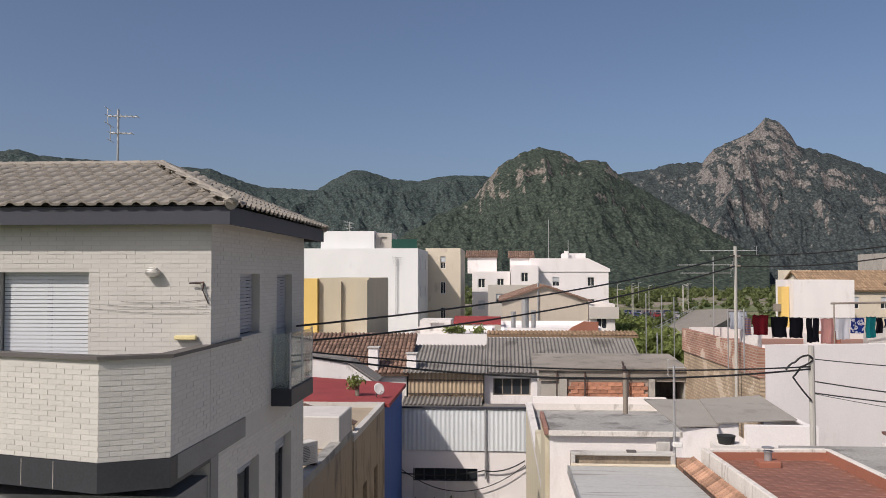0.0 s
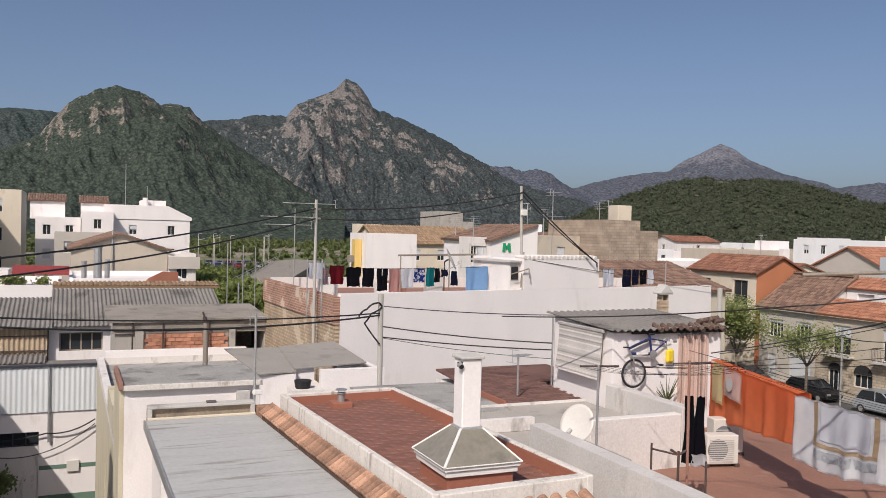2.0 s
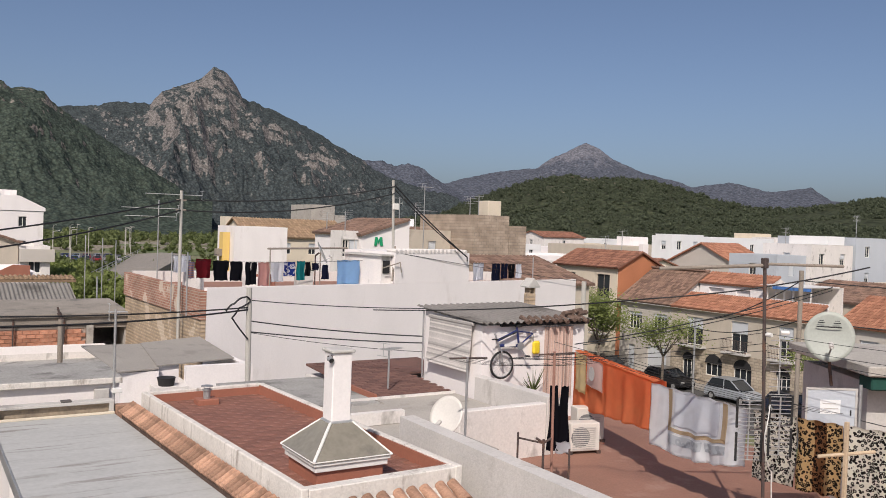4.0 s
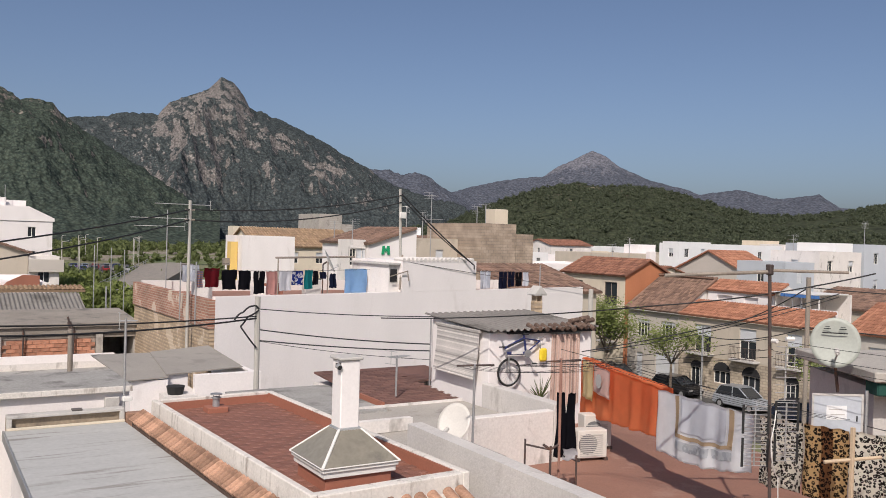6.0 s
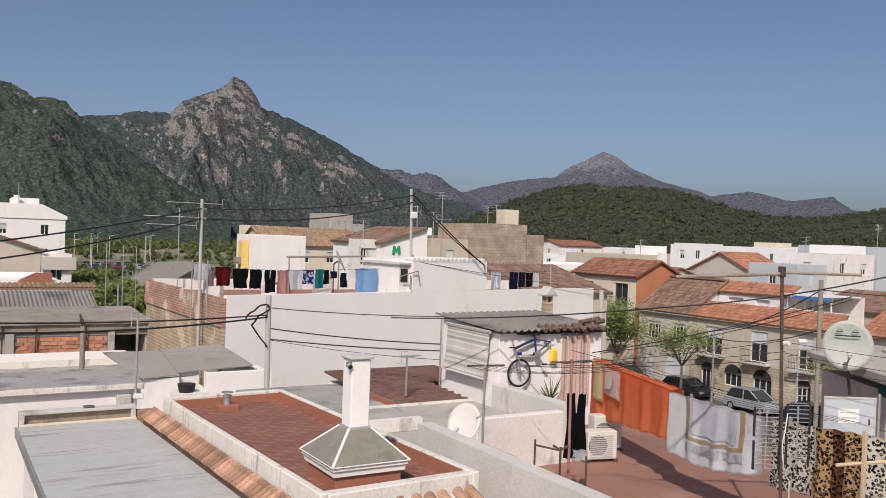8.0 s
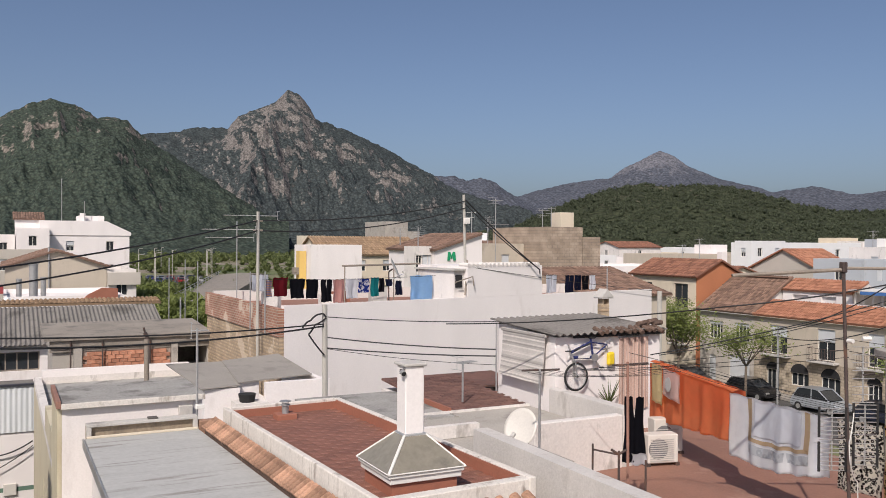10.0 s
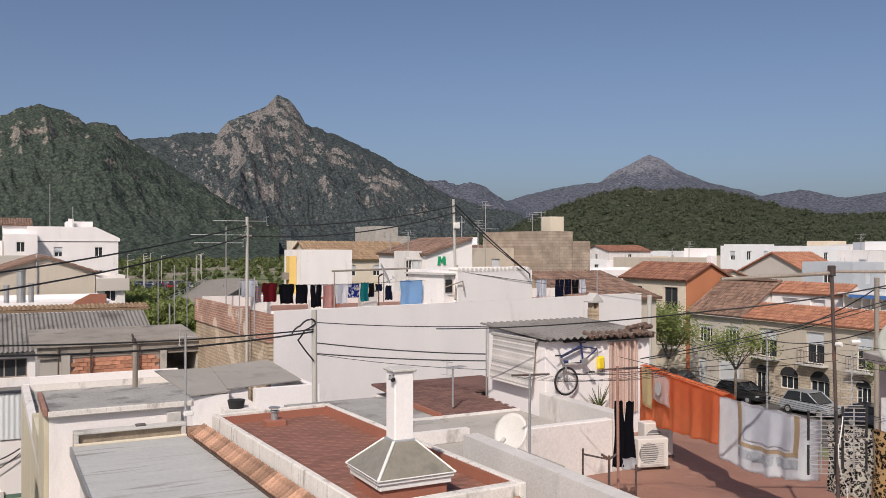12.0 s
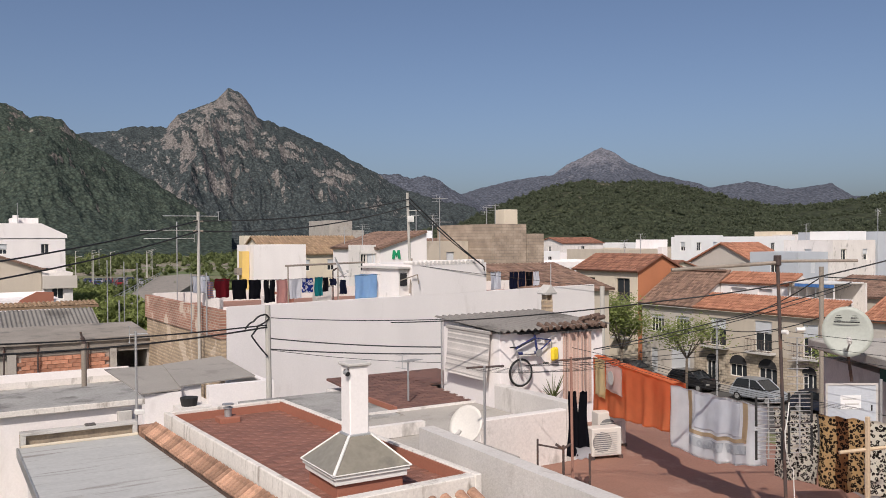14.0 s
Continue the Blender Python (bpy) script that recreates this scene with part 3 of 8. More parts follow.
def cable(name, pts, sag, r, label, twisted=False):
    """A cable hung from point to point."""
    cu = bpy.data.curves.new(name, "CURVE")
    cu.dimensions, cu.bevel_depth, cu.bevel_resolution = "3D", r, 1
    for a, b in zip(pts, pts[1:]):
        a, b = Vector(a), Vector(b)
        s = cu.splines.new("POLY")
        n = 24
        s.points.add(n)
        for i in range(n + 1):
            t = i / n
            p = a.lerp(b, t)
            p.z -= sag * 4 * t * (1 - t)
            s.points[i].co = (*p, 1)
    dg = new("cable_guide", cu)
    me = bpy.data.meshes.new_from_object(dg)
    bpy.data.objects.remove(dg)
    me.materials.clear()
    me.materials.append(M["wire"])
    ob = new(name, me)
    return tagged(ob, label, "cable")


def each(name, bs, material, parent, local=False, bevel=0.0):
    """Alike pieces, each an object of its own under one part."""
    for b in bs:
        part(name, boxes(b, bevel=bevel), material, parent, local=local)


# ---- land ----
def lattice(ix, iy, seed):
    h = (ix * 374761393 + iy * 668265263 + seed * 1442695041) & 0x7FFFFFFF
    h = ((h ^ (h >> 13)) * 1274126177) & 0x7FFFFFFF
    return ((h ^ (h >> 16)) & 0xFFFF) / 65535.0


def vnoise(x, y, seed=0):
    ix, iy = np.floor(x).astype(np.int64), np.floor(y).astype(np.int64)
    fx, fy = x - ix, y - iy
    fx, fy = fx * fx * (3 - 2 * fx), fy * fy * (3 - 2 * fy)
    a, b = lattice(ix, iy, seed), lattice(ix + 1, iy, seed)
    c, d = lattice(ix, iy + 1, seed), lattice(ix + 1, iy + 1, seed)
    return (a + (b - a) * fx) * (1 - fy) + (c + (d - c) * fx) * fy


def fbm(x, y, seed=0, octaves=5, ridged=False):
    s, amp, tot = 0.0, 1.0, 0.0
    for o in range(octaves):
        v = vnoise(x * 2 ** o + 17.3 * o, y * 2 ** o - 9.1 * o, seed + o)
        v = 1 - np.abs(2 * v - 1) if ridged else v
        s, tot, amp = s + amp * v, tot + amp, amp * 0.52
    return s / tot


def mountain(name, crest, r0, r1, material, label, size, rough=0.1, jag=1.0, power=1.2, step=0.07, rows=90, seed=1, back=0.35, kind="structure", crag=1.0, ribs=0.0, spur=None):
    """A range as a sheet of land: it climbs from r0 to its crest at r1 and falls off behind. crest: (bearing, elevation as seen over the plain) in degrees."""
    az = np.arange(crest[0][0], crest[-1][0], step)
    el = np.interp(az, [c[0] for c in crest], [c[1] for c in crest])
    top = np.tan(np.radians(el)) * r1 + 12
    top = top + r1 * 0.0022 * crag * (fbm(az * 2.2, az * 0 + seed, seed + 5, 5, True) - 0.5)

    def blur(deg):
        k = int(deg / step)
        if k < 1:
            return top
        g = np.exp(-0.5 * (np.arange(-3 * k, 3 * k + 1) / k) ** 2)
        return np.convolve(np.pad(top, 3 * k, mode="edge"), g / g.sum(), "valid")
    levels = [top, blur(0.35), blur(1.0), blur(2.2), blur(4.0)]
    s = np.concatenate([np.linspace(0, 1, rows) ** 0.9, 1 + np.linspace(0.04, 1, 12) * back])
    A, S = np.meshgrid(np.radians(az), s, indexing="ij")
    rr = r0 + (r1 - r0) * S
    X, Y = np.sin(A) * rr, np.cos(A) * rr
    wob = fbm(X / size * 0.6, Y / size * 0.6, seed + 60, 3) - 0.5
    soft_ = np.clip((1 - np.clip(S, 0, 1)) * 7, 0, 3.999)
    lo = np.floor(soft_).astype(int)
    ia = np.broadcast_to(np.arange(len(az))[:, None], S.shape)
    L = np.stack(levels)
    crest_h = L[lo, ia] * (1 - (soft_ - lo)) + L[lo + 1, ia] * (soft_ - lo)
    up = np.where(S <= 1, np.clip(np.clip(S, 0, 1) + wob * 0.35 * np.clip(S * (1 - S) * 4, 0, 1), 0, 1) ** power, np.clip(1 - (S - 1) / back, 0, 1) ** 1.2)
    g = fbm(X / size, Y / size, seed + 20, 6, True) - 0.55
    g2 = fbm(X / (size * 0.16), Y / (size * 0.16), seed + 40, 4, True) - 0.5
    shape = np.clip(S * (1 - np.clip(S, 0, 1)) * 4, 0, 1)
    Z = crest_h * up + top.max() * rough * (g * shape * 1.7 + g2 * (0.12 * jag + 0.5 * shape) * np.clip(S * 3, 0, 1) * 0.6)
    # spurs and gullies that run down from the crest
    rib = fbm(np.degrees(A) * 0.75 + wob * 2.4 + S * 3.2, S * 2.6, seed + 80, 4, True) - 0.55
    Z = Z + crest_h * ribs * rib * shape
    if spur:
        # one long shoulder from the summit to the foot: (bearing at the crest, bearing at the foot, half width, share of the height)
        line = spur[1] + (spur[0] - spur[1]) * np.clip(S, 0, 1) + wob * 1.5
        Z = Z + crest_h * spur[3] * np.exp(-np.abs(np.degrees(A) - line) / spur[2]) * shape * np.clip((0.94 - S) * 4, 0, 1)
    Z = np.where(S == 0, -2.0, Z)
    na, ns = Z.shape
    idx = np.arange(na * ns).reshape(na, ns)
    f = np.stack([idx[:-1, :-1], idx[1:, :-1], idx[1:, 1:], idx[:-1, 1:]], -1).reshape(-1, 4)
    me = bpy.data.meshes.new(name)
    me.from_pydata(np.stack([X, Y, Z], -1).reshape(-1, 3).tolist(), [], f[:, ::-1].tolist())
    me.materials.append(material)
    me.polygons.foreach_set("use_smooth", [True] * len(me.polygons))
    return tagged(new(name, me), label, "mountain", kind=kind), (X, Y, Z)


# ridge woods carry the air's haze as a blue tint in their colour
M["hill_left"] = hill_mat("hazed_wooded_ridge", (0.034, 0.049, 0.05), (0.07, 0.088, 0.08), (0.17, 0.155, 0.14), (0.12, 0.112, 0.105), 150, 420, 30, -0.1, 5.0)
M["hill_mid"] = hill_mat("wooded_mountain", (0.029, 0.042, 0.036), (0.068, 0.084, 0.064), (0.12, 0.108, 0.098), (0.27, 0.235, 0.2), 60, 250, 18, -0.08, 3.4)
# peak: woods and rock coloured bluish in place of haze
M["hill_peak"] = hill_mat("hazed_rocky_mountain", (0.034, 0.044, 0.048), (0.07, 0.081, 0.08), (0.12, 0.112, 0.108), (0.25, 0.227, 0.21), 30, 520, 24, -0.05, 4.6)
# far slopes: haze is put into the blue-grey of woods and rock
M["hill_far"] = hill_mat("hazed_bare_far_mountain", (0.075, 0.085, 0.11), (0.11, 0.118, 0.14), (0.205, 0.203, 0.225), (0.135, 0.14, 0.165), 120, 460, 60, 0.03, 9.0)
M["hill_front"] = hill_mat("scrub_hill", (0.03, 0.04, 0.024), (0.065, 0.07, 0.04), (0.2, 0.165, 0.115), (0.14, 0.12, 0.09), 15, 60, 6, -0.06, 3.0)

bm = bmesh.new()
box(bm, -4300, 4300, -3000, 4300, -6, -0.02)
solo("ground", bm, M["ground"], "flat plain of dry grass, scrub and soil", "ground", kind="structure")
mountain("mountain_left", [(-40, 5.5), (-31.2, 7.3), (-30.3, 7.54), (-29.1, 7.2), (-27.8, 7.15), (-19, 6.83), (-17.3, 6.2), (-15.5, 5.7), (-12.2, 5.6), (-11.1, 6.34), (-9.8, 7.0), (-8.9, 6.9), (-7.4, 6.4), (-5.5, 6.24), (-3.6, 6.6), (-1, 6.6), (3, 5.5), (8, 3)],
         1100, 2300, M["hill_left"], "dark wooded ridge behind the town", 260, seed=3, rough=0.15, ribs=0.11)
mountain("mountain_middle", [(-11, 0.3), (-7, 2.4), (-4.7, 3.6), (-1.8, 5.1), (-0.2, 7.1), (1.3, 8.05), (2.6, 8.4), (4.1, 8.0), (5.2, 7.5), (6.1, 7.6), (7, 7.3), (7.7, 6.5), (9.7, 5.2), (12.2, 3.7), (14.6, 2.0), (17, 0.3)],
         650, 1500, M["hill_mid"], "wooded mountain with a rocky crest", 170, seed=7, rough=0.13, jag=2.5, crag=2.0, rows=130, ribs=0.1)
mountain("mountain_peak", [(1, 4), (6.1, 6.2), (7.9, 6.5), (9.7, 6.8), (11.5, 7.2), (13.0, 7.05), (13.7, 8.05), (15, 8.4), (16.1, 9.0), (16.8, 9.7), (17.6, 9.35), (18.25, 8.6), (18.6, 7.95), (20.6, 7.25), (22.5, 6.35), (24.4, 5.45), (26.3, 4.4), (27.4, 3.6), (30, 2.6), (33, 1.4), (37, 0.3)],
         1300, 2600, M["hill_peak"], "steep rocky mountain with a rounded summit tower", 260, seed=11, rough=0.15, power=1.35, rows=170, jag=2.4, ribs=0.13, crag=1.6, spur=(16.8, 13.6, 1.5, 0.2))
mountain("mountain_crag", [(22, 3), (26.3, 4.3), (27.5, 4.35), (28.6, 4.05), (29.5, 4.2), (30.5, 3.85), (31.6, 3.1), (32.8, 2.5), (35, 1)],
         2400, 3300, M["hill_far"], "distant rocky crag, paled for haze", 420, seed=15, rough=0.2, rows=70, jag=3, crag=2.0, ribs=0.12)
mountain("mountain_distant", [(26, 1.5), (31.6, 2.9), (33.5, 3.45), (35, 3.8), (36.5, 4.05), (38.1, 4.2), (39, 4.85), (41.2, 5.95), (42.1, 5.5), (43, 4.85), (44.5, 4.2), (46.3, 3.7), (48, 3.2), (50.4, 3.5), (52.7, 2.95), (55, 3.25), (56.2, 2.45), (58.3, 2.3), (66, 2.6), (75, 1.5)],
         2600, 4100, M["hill_far"], "distant mountain with a pyramid summit, tinted blue-grey for haze", 600, seed=19, rough=0.1, rows=80, jag=2, ribs=0.1)
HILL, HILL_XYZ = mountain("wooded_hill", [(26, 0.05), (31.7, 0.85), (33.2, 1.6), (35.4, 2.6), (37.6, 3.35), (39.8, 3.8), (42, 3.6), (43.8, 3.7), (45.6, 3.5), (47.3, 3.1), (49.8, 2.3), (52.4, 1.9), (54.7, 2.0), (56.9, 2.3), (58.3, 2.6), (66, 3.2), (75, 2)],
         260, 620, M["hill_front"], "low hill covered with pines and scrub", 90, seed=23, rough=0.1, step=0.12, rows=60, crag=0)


# ---- the street below and its surfaces ----
solo("alley_road", boxes((-4.6, 1.1, -12, 40.0, -0.3, 0.0)), M["asphalt"], "worn asphalt of the narrow alley", "road", kind="structure")
solo("side_road", boxes((44.0, 53.0, -60, 160, -0.3, 0.0)), M["asphalt"], "asphalt side street with parked cars", "road", kind="structure")
solo("pavement", boxes((53.0, 55.0, -60, 160, -0.3, 0.14)), M["paving"], "pale paved footway along the house fronts", "pavement", kind="structure")


# ---- corner apartment house with white facing brick ----
def bay_ring(grow=0.0):
    return [(-7.9, 10.68 - grow), (-6.1, 10.16 - grow), (-4.66, 9.74 - grow), (-3.94 + grow, 10.1 - grow)]


def brick_wall(parent, p0, u, width, z0, z1, holes=(), nearest=False, length=0.25, course=0.063, joint=0.011, proud=0.003):
    """Courses of long thin bricks with recessed joints; returns spans for single bricks if nearest."""
    u = Vector(u).normalized()
    out = Vector((u.y, -u.x, 0))
    spans = []
    rows = int((z1 - z0) / course)
    for r in range(rows):
        zl, zh = z0 + r * course + joint / 2, z0 + (r + 1) * course - joint / 2
        x = -length * (0.5 if r % 2 else 0.0)
        while x < width:
            a, b = max(0, x + joint / 2), min(width, x + length - joint / 2)
            x += length
            if b - a < 0.02:
                continue
            cut = [(a, b)]
            for h in holes:
                if zh > h[2] and zl < h[3]:
                    cut = [s for c in cut for s in ((c[0], min(c[1], h[0])), (max(c[0], h[1]), c[1])) if s[1] - s[0] > 0.02]
            spans += [(c, d, zl, zh) for c, d in cut]
    verts, faces, single = [], [], []
    for a, b, c, d in spans:
        if nearest and b - a > length - joint - 0.001:
            single.append((a, b, c, d))
            continue
        i = len(verts)
        lift = proud + random.uniform(-0.002, 0.002)
        for o in (0.0, lift):
            for uu, zz in ((a, c), (b, c), (b, d), (a, d)):
                verts.append((p0[0] + u.x * uu + out.x * o, p0[1] + u.y * uu + out.y * o, zz))
        faces += [(i + 4, i + 5, i + 6, i + 7), (i, i + 1, i + 5, i + 4), (i + 1, i + 2, i + 6, i + 5), (i + 2, i + 3, i + 7, i + 6), (i + 3, i, i + 4, i + 7)]
    me = bpy.data.meshes.new("brickwork")
    me.from_pydata(verts, [], faces)
    me.transform(PLACE[parent.name].inverted())
    me.materials.append(M["facing_island"])
    ob = new("brickwork", me)
    ob.parent = parent
    ob["kind"] = "stuff"
    return [(p0, u, out, s) for s in single]


M["facing_island"] = island_mat("facing_brick_courses", (0.535, 0.515, 0.475), 0.75, 0.06, 60, 0.12)
SINGLE_BRICKS = []

apt = thing("apartment_house", "corner house in white facing brick with hipped tile roof", "house", (-8, 14, 0))
wall = part("wall", shell(-16, -3.94, 11.5, 17.04, 0, 12.78, s=[(-6.95, -5.66, 9.95, 12.05)],
            e=[(12.8, 13.87, 11.08, 12.03), (14.94, 16.05, 9.95, 12.02), (12.73, 13.88, 7.9, 9.1), (14.9, 16.03, 7.0, 9.1)], depth=0.22), M["facing_joint"], apt, "white facing brick wall")
brick_wall(wall, (-12, 11.5), (1, 0, 0), 8.06, 9.9, 12.68, [(5.05, 6.34, 9.8, 12.05)])
brick_wall(wall, (-3.94, 11.5), (0, 1, 0), 5.54, 9.83, 12.68, [(1.3, 2.37, 11.08, 12.03), (3.44, 4.55, 9.95, 12.02)])
brick_wall(wall, (-3.94, 11.85), (0, 1, 0), 5.19, 4.5, 9.5, [(0.88, 2.03, 7.9, 9.1), (3.05, 4.18, 7.0, 9.1)])
w = window(apt, "s", 11.5, -6.95, -5.66, 9.95, 12.05, "slate", 0.22, shut=1.0, sill=False, near=True)
window(apt, "e", -3.94, 12.8, 13.87, 11.08, 12.03, "slate", 0.22, shut=1.0, slat="shutter_grey", near=True)
window(apt, "e", -3.94, 14.94, 16.05, 9.95, 12.02, "slate", 0.22, shut=1.0, slat="shutter_grey", sill=False, near=True)
window(apt, "e", -3.94, 12.73, 13.88, 7.9, 9.1, "slate", 0.22, shut=0.15, slat="shutter_grey", near=True)
window(apt, "e", -3.94, 14.9, 16.03, 7.0, 9.1, "slate", 0.22, shut=0.15, slat="shutter_grey", sill=False, near=True)
# bay balcony
ring = bay_ring()
bm = bmesh.new()
outer = ring + [(-3.94, 11.49), (-4.06, 11.49), (-4.06, 10.17), (-4.68, 9.87), (-6.07, 10.28), (-7.9, 10.8)]
prism(bm, [(x, y, 9.83) for x, y in outer], (0, 0, 1.19))
bay = part("balcony_parapet", bm, M["facing_joint"], apt, "white brick balcony parapet")
for i in range(3):
    a, b = Vector((*ring[i], 0)), Vector((*ring[i + 1], 0))
    SINGLE_BRICKS += [(bay, *s) for s in brick_wall(bay, ring[i], b - a, (b - a).length, 9.83, 11.02, nearest=i > 0)]
brick_wall(bay, (-3.94, 10.1), (0, 1, 0), 1.4, 9.83, 11.02)
bm = bmesh.new()
cop = [(-7.9, 10.64), (-6.1, 10.12), (-4.66, 9.69), (-3.9, 10.08), (-3.9, 12.78), (-3.938, 12.78), (-4.1, 11.48), (-4.1, 10.19), (-4.69, 9.91), (-6.06, 10.32), (-7.9, 10.84)]
prism(bm, [(x, y, 11.021) for x, y in cop], (0, 0, 0.045))
part("coping", bm, M["coping"], bay, "dark stone coping")
bm = bmesh.new()
prism(bm, [(x, y, 9.48) for x, y in [(-7.9, 10.66), (-6.1, 10.14), (-4.66, 9.72), (-3.93, 10.08), (-3.93, 11.49), (-7.9, 11.49)]], (0, 0, 0.345))
part("balcony_slab", bm, M["slate"], apt, "dark slate balcony edge")
bm = boxes((-3.938, -3.925, 10.3, 13.09, 9.53, 9.828), (-3.938, -3.926, 11.5, 11.82, 5, 9.525))
part("cladding", bm, M["grey_clad"], apt, "grey stone cladding strip")
part("lower_balcony_wall", boxes((-7.9, -3.96, 10.35, 11.49, 6.0, 9.3)), M["grey_clad"], apt, "grey clad wall of the balcony below")
bm = bmesh.new()
for x in (-7.2, -6.45, -5.75, -5.28):
    t = (x + 6.1) / 1.44
    y = 10.14 - (0.42 * t if x > -6.1 else 0.29 * t * 1.44)
    part("joint", boxes((x - 0.004, x + 0.004, y - 0.004, y + 0.02, 9.49, 9.81)), M["concrete"], apt)
# roof
EZ, RX, RY, RZ = 12.94, -5.75, 14.25, 13.86
bm = boxes((-16.4, -3.6, 11.23, 11.27, 12.69, 12.93), (-3.64, -3.6, 11.27, 17.32, 12.69, 12.93), (-16.4, -3.64, 17.28, 17.32, 12.69, 12.93))
part("fascia", bm, M["fascia"], apt, "dark painted fascia board")
part("soffit", boxes((-16.4, -3.645, 11.275, 17.275, 12.79, 12.83)), M["fascia"], apt)
bm = bmesh.new()
poly(bm, (-16.4, 11.2, EZ), (-3.57, 11.2, EZ), (RX, RY, RZ), (-16.4, RY, RZ))
poly(bm, (-3.57, 11.2, EZ), (-3.57, 17.35, EZ), (RX, RY, RZ))
poly(bm, (-3.57, 17.35, EZ), (-16.4, 17.35, EZ), (-16.4, RY, RZ), (RX, RY, RZ))
poly(bm, (-16.4, 11.2, EZ), (-16.4, RY, RZ), (-16.4, 17.35, EZ))
roof = part("roof", bm, M["rooftile_grey"], apt, "hipped roof of grey-brown concrete tiles")


def s_tile():
    """One interlocking tile: a flat pan and a round roll, thick at its lower edge."""
    bm = bmesh.new()
    prof = [(-0.15, 0.02), (-0.09, 0.012), (0.0, 0.016), (0.03, 0.05), (0.075, 0.068), (0.12, 0.05), (0.155, 0.022)]
    rows = []
    for v, lift in ((0.0, 0.0), (0.0, 0.03), (0.44, 0.0)):
        rows.append([bm.verts.new((x, v, (z if lift or v else z - 0.012) + lift)) for x, z in prof])
    for a, b in zip(rows, rows[1:]):
        for i in range(len(prof) - 1):
            bm.faces.new((a[i], a[i + 1], b[i + 1], b[i]))
    bmesh.ops.scale(bm, vec=(0.84, 0.95, 0.8), verts=bm.verts)
    return as_mesh("roof_tile", bm, M["rooftile_grey"])


def lay_tiles(mesh, parent, corner, u, apex_dir, length, keep, pitch=0.25, row=0.39):
    u = Vector(u).normalized()
    w = Vector(apex_dir).normalized()
    n = u.cross(w).normalized()
    inv = PLACE[parent.name].inverted()
    for r in range(int(length / row) + 1):
        for c in range(60):
            p = Vector(corner) + u * (0.13 + c * pitch) + w * (r * row)
            if not keep(p):
                continue
            ob = new("roof_tile", mesh)
            ob.parent = parent
            m = Matrix((u, w, n)).transposed().to_4x4()
            m.translation = p + n * 0.004 + Vector((0, 0, random.uniform(-0.003, 0.003)))
            ob.matrix_basis = inv @ m


TILE = s_tile()
hip = lambda p: (p.x + 3.57) / (RX + 3.57)
lay_tiles(TILE, roof, (-8.8, 11.17, EZ), (1, 0, 0), (0, RY - 11.2, RZ - EZ), 3.2, lambda p: p.x < -3.67 and p.y < 11.2 + 3.05 * max(0, hip(p)) - 0.05)
lay_tiles(TILE, roof, (-3.53, 11.2, EZ), (0, 1, 0), (RX + 3.57, 0, RZ - EZ), 2.3, lambda p: hip(p) * 3.05 + 11.26 < p.y < 17.3 - hip(p) * 3.05)


def ridge_caps(parent, a, b, n, mesh_r=0.075):
    a, b = Vector(a), Vector(b)
    d = (b - a) / n
    for i in range(n):
        bm = bmesh.new()
        rod(bm, a + d * i + Vector((0, 0, -0.01)), a + d * (i + 1.08) + Vector((0, 0, 0.015)), mesh_r * 1.12, 10, mesh_r * 0.9)
        part("ridge_tile", bm, M["rooftile_grey"], parent, smooth=False)


ridge_caps(roof, (-3.57, 11.2, EZ + 0.03), (RX, RY, RZ + 0.03), 11)
ridge_caps(roof, (-3.57, 17.35, EZ + 0.03), (RX, RY, RZ + 0.03), 11)
ridge_caps(roof, (-9.0, RY, RZ + 0.03), (RX, RY, RZ + 0.03), 8)
# side balcony
part("balcony_slab", boxes((-3.938, -3.58, 14.6, 16.3, 9.76, 10.06), bevel=0.01), M["slate"], apt, "dark slate side balcony")
rail = part("glass_rail", boxes((-3.62, -3.6, 14.62, 16.28, 10.08, 11.0), (-3.9, -3.64, 14.62, 14.64, 10.08, 11.0)), M["clear_glass"], apt, "clear glass balcony panels")
for y in (14.6, 15.45, 16.29):
    part("rail_post", rods(((-3.61, y, 10.06), (-3.61, y, 11.03), 0.018)), M["steel"], apt)

# things fixed on the wall
bm = bmesh.new()
bmesh.ops.create_icosphere(bm, subdivisions=3, radius=1, matrix=Matrix.LocRotScale((-4.74, 11.44, 12.05), None, (0.1, 0.075, 0.07)))
lamp = solo("wall_lamp", bm, M["ac"], "oval ribbed bulkhead lamp on the brick wall", "lamp", (-4.74, 11.47, 12.05), smooth=True)
bm = bmesh.new()
for i in range(-2, 3):
    box(bm, -4.74 - 0.1 * math.cos(i * 0.45) - 0.006, -4.74 + 0.1 * math.cos(i * 0.45) + 0.006, 11.36 + abs(i) * 0.012, 11.47, 12.05 + i * 0.025 - 0.005, 12.05 + i * 0.025 + 0.005)
part("guard", bm, M["plaster_grey"], lamp)
bm = rods(((-4.22, 11.44, 11.9), (-4.02, 11.44, 11.91), 0.012), ((-4.04, 11.49, 11.9), (-4.04, 11.44, 11.8), 0.012), ((-4.1, 11.49, 11.9), (-4.1, 11.3, 11.9), 0.01), ((-4.04, 11.46, 11.8), (-3.97, 11.48, 11.62), 0.008))
solo("wire_bracket", bm, M["rusty"], "rusty wire bracket on the house corner", "bracket", (-4.05, 11.49, 11.9))
solo("switch_box", boxes((-4.42, -4.12, 11.41, 11.49, 11.13, 11.19), bevel=0.01), M["yellow_pale"], "pale yellow lamp strip on the wall", "lamp", (-4.27, 11.49, 11.16))


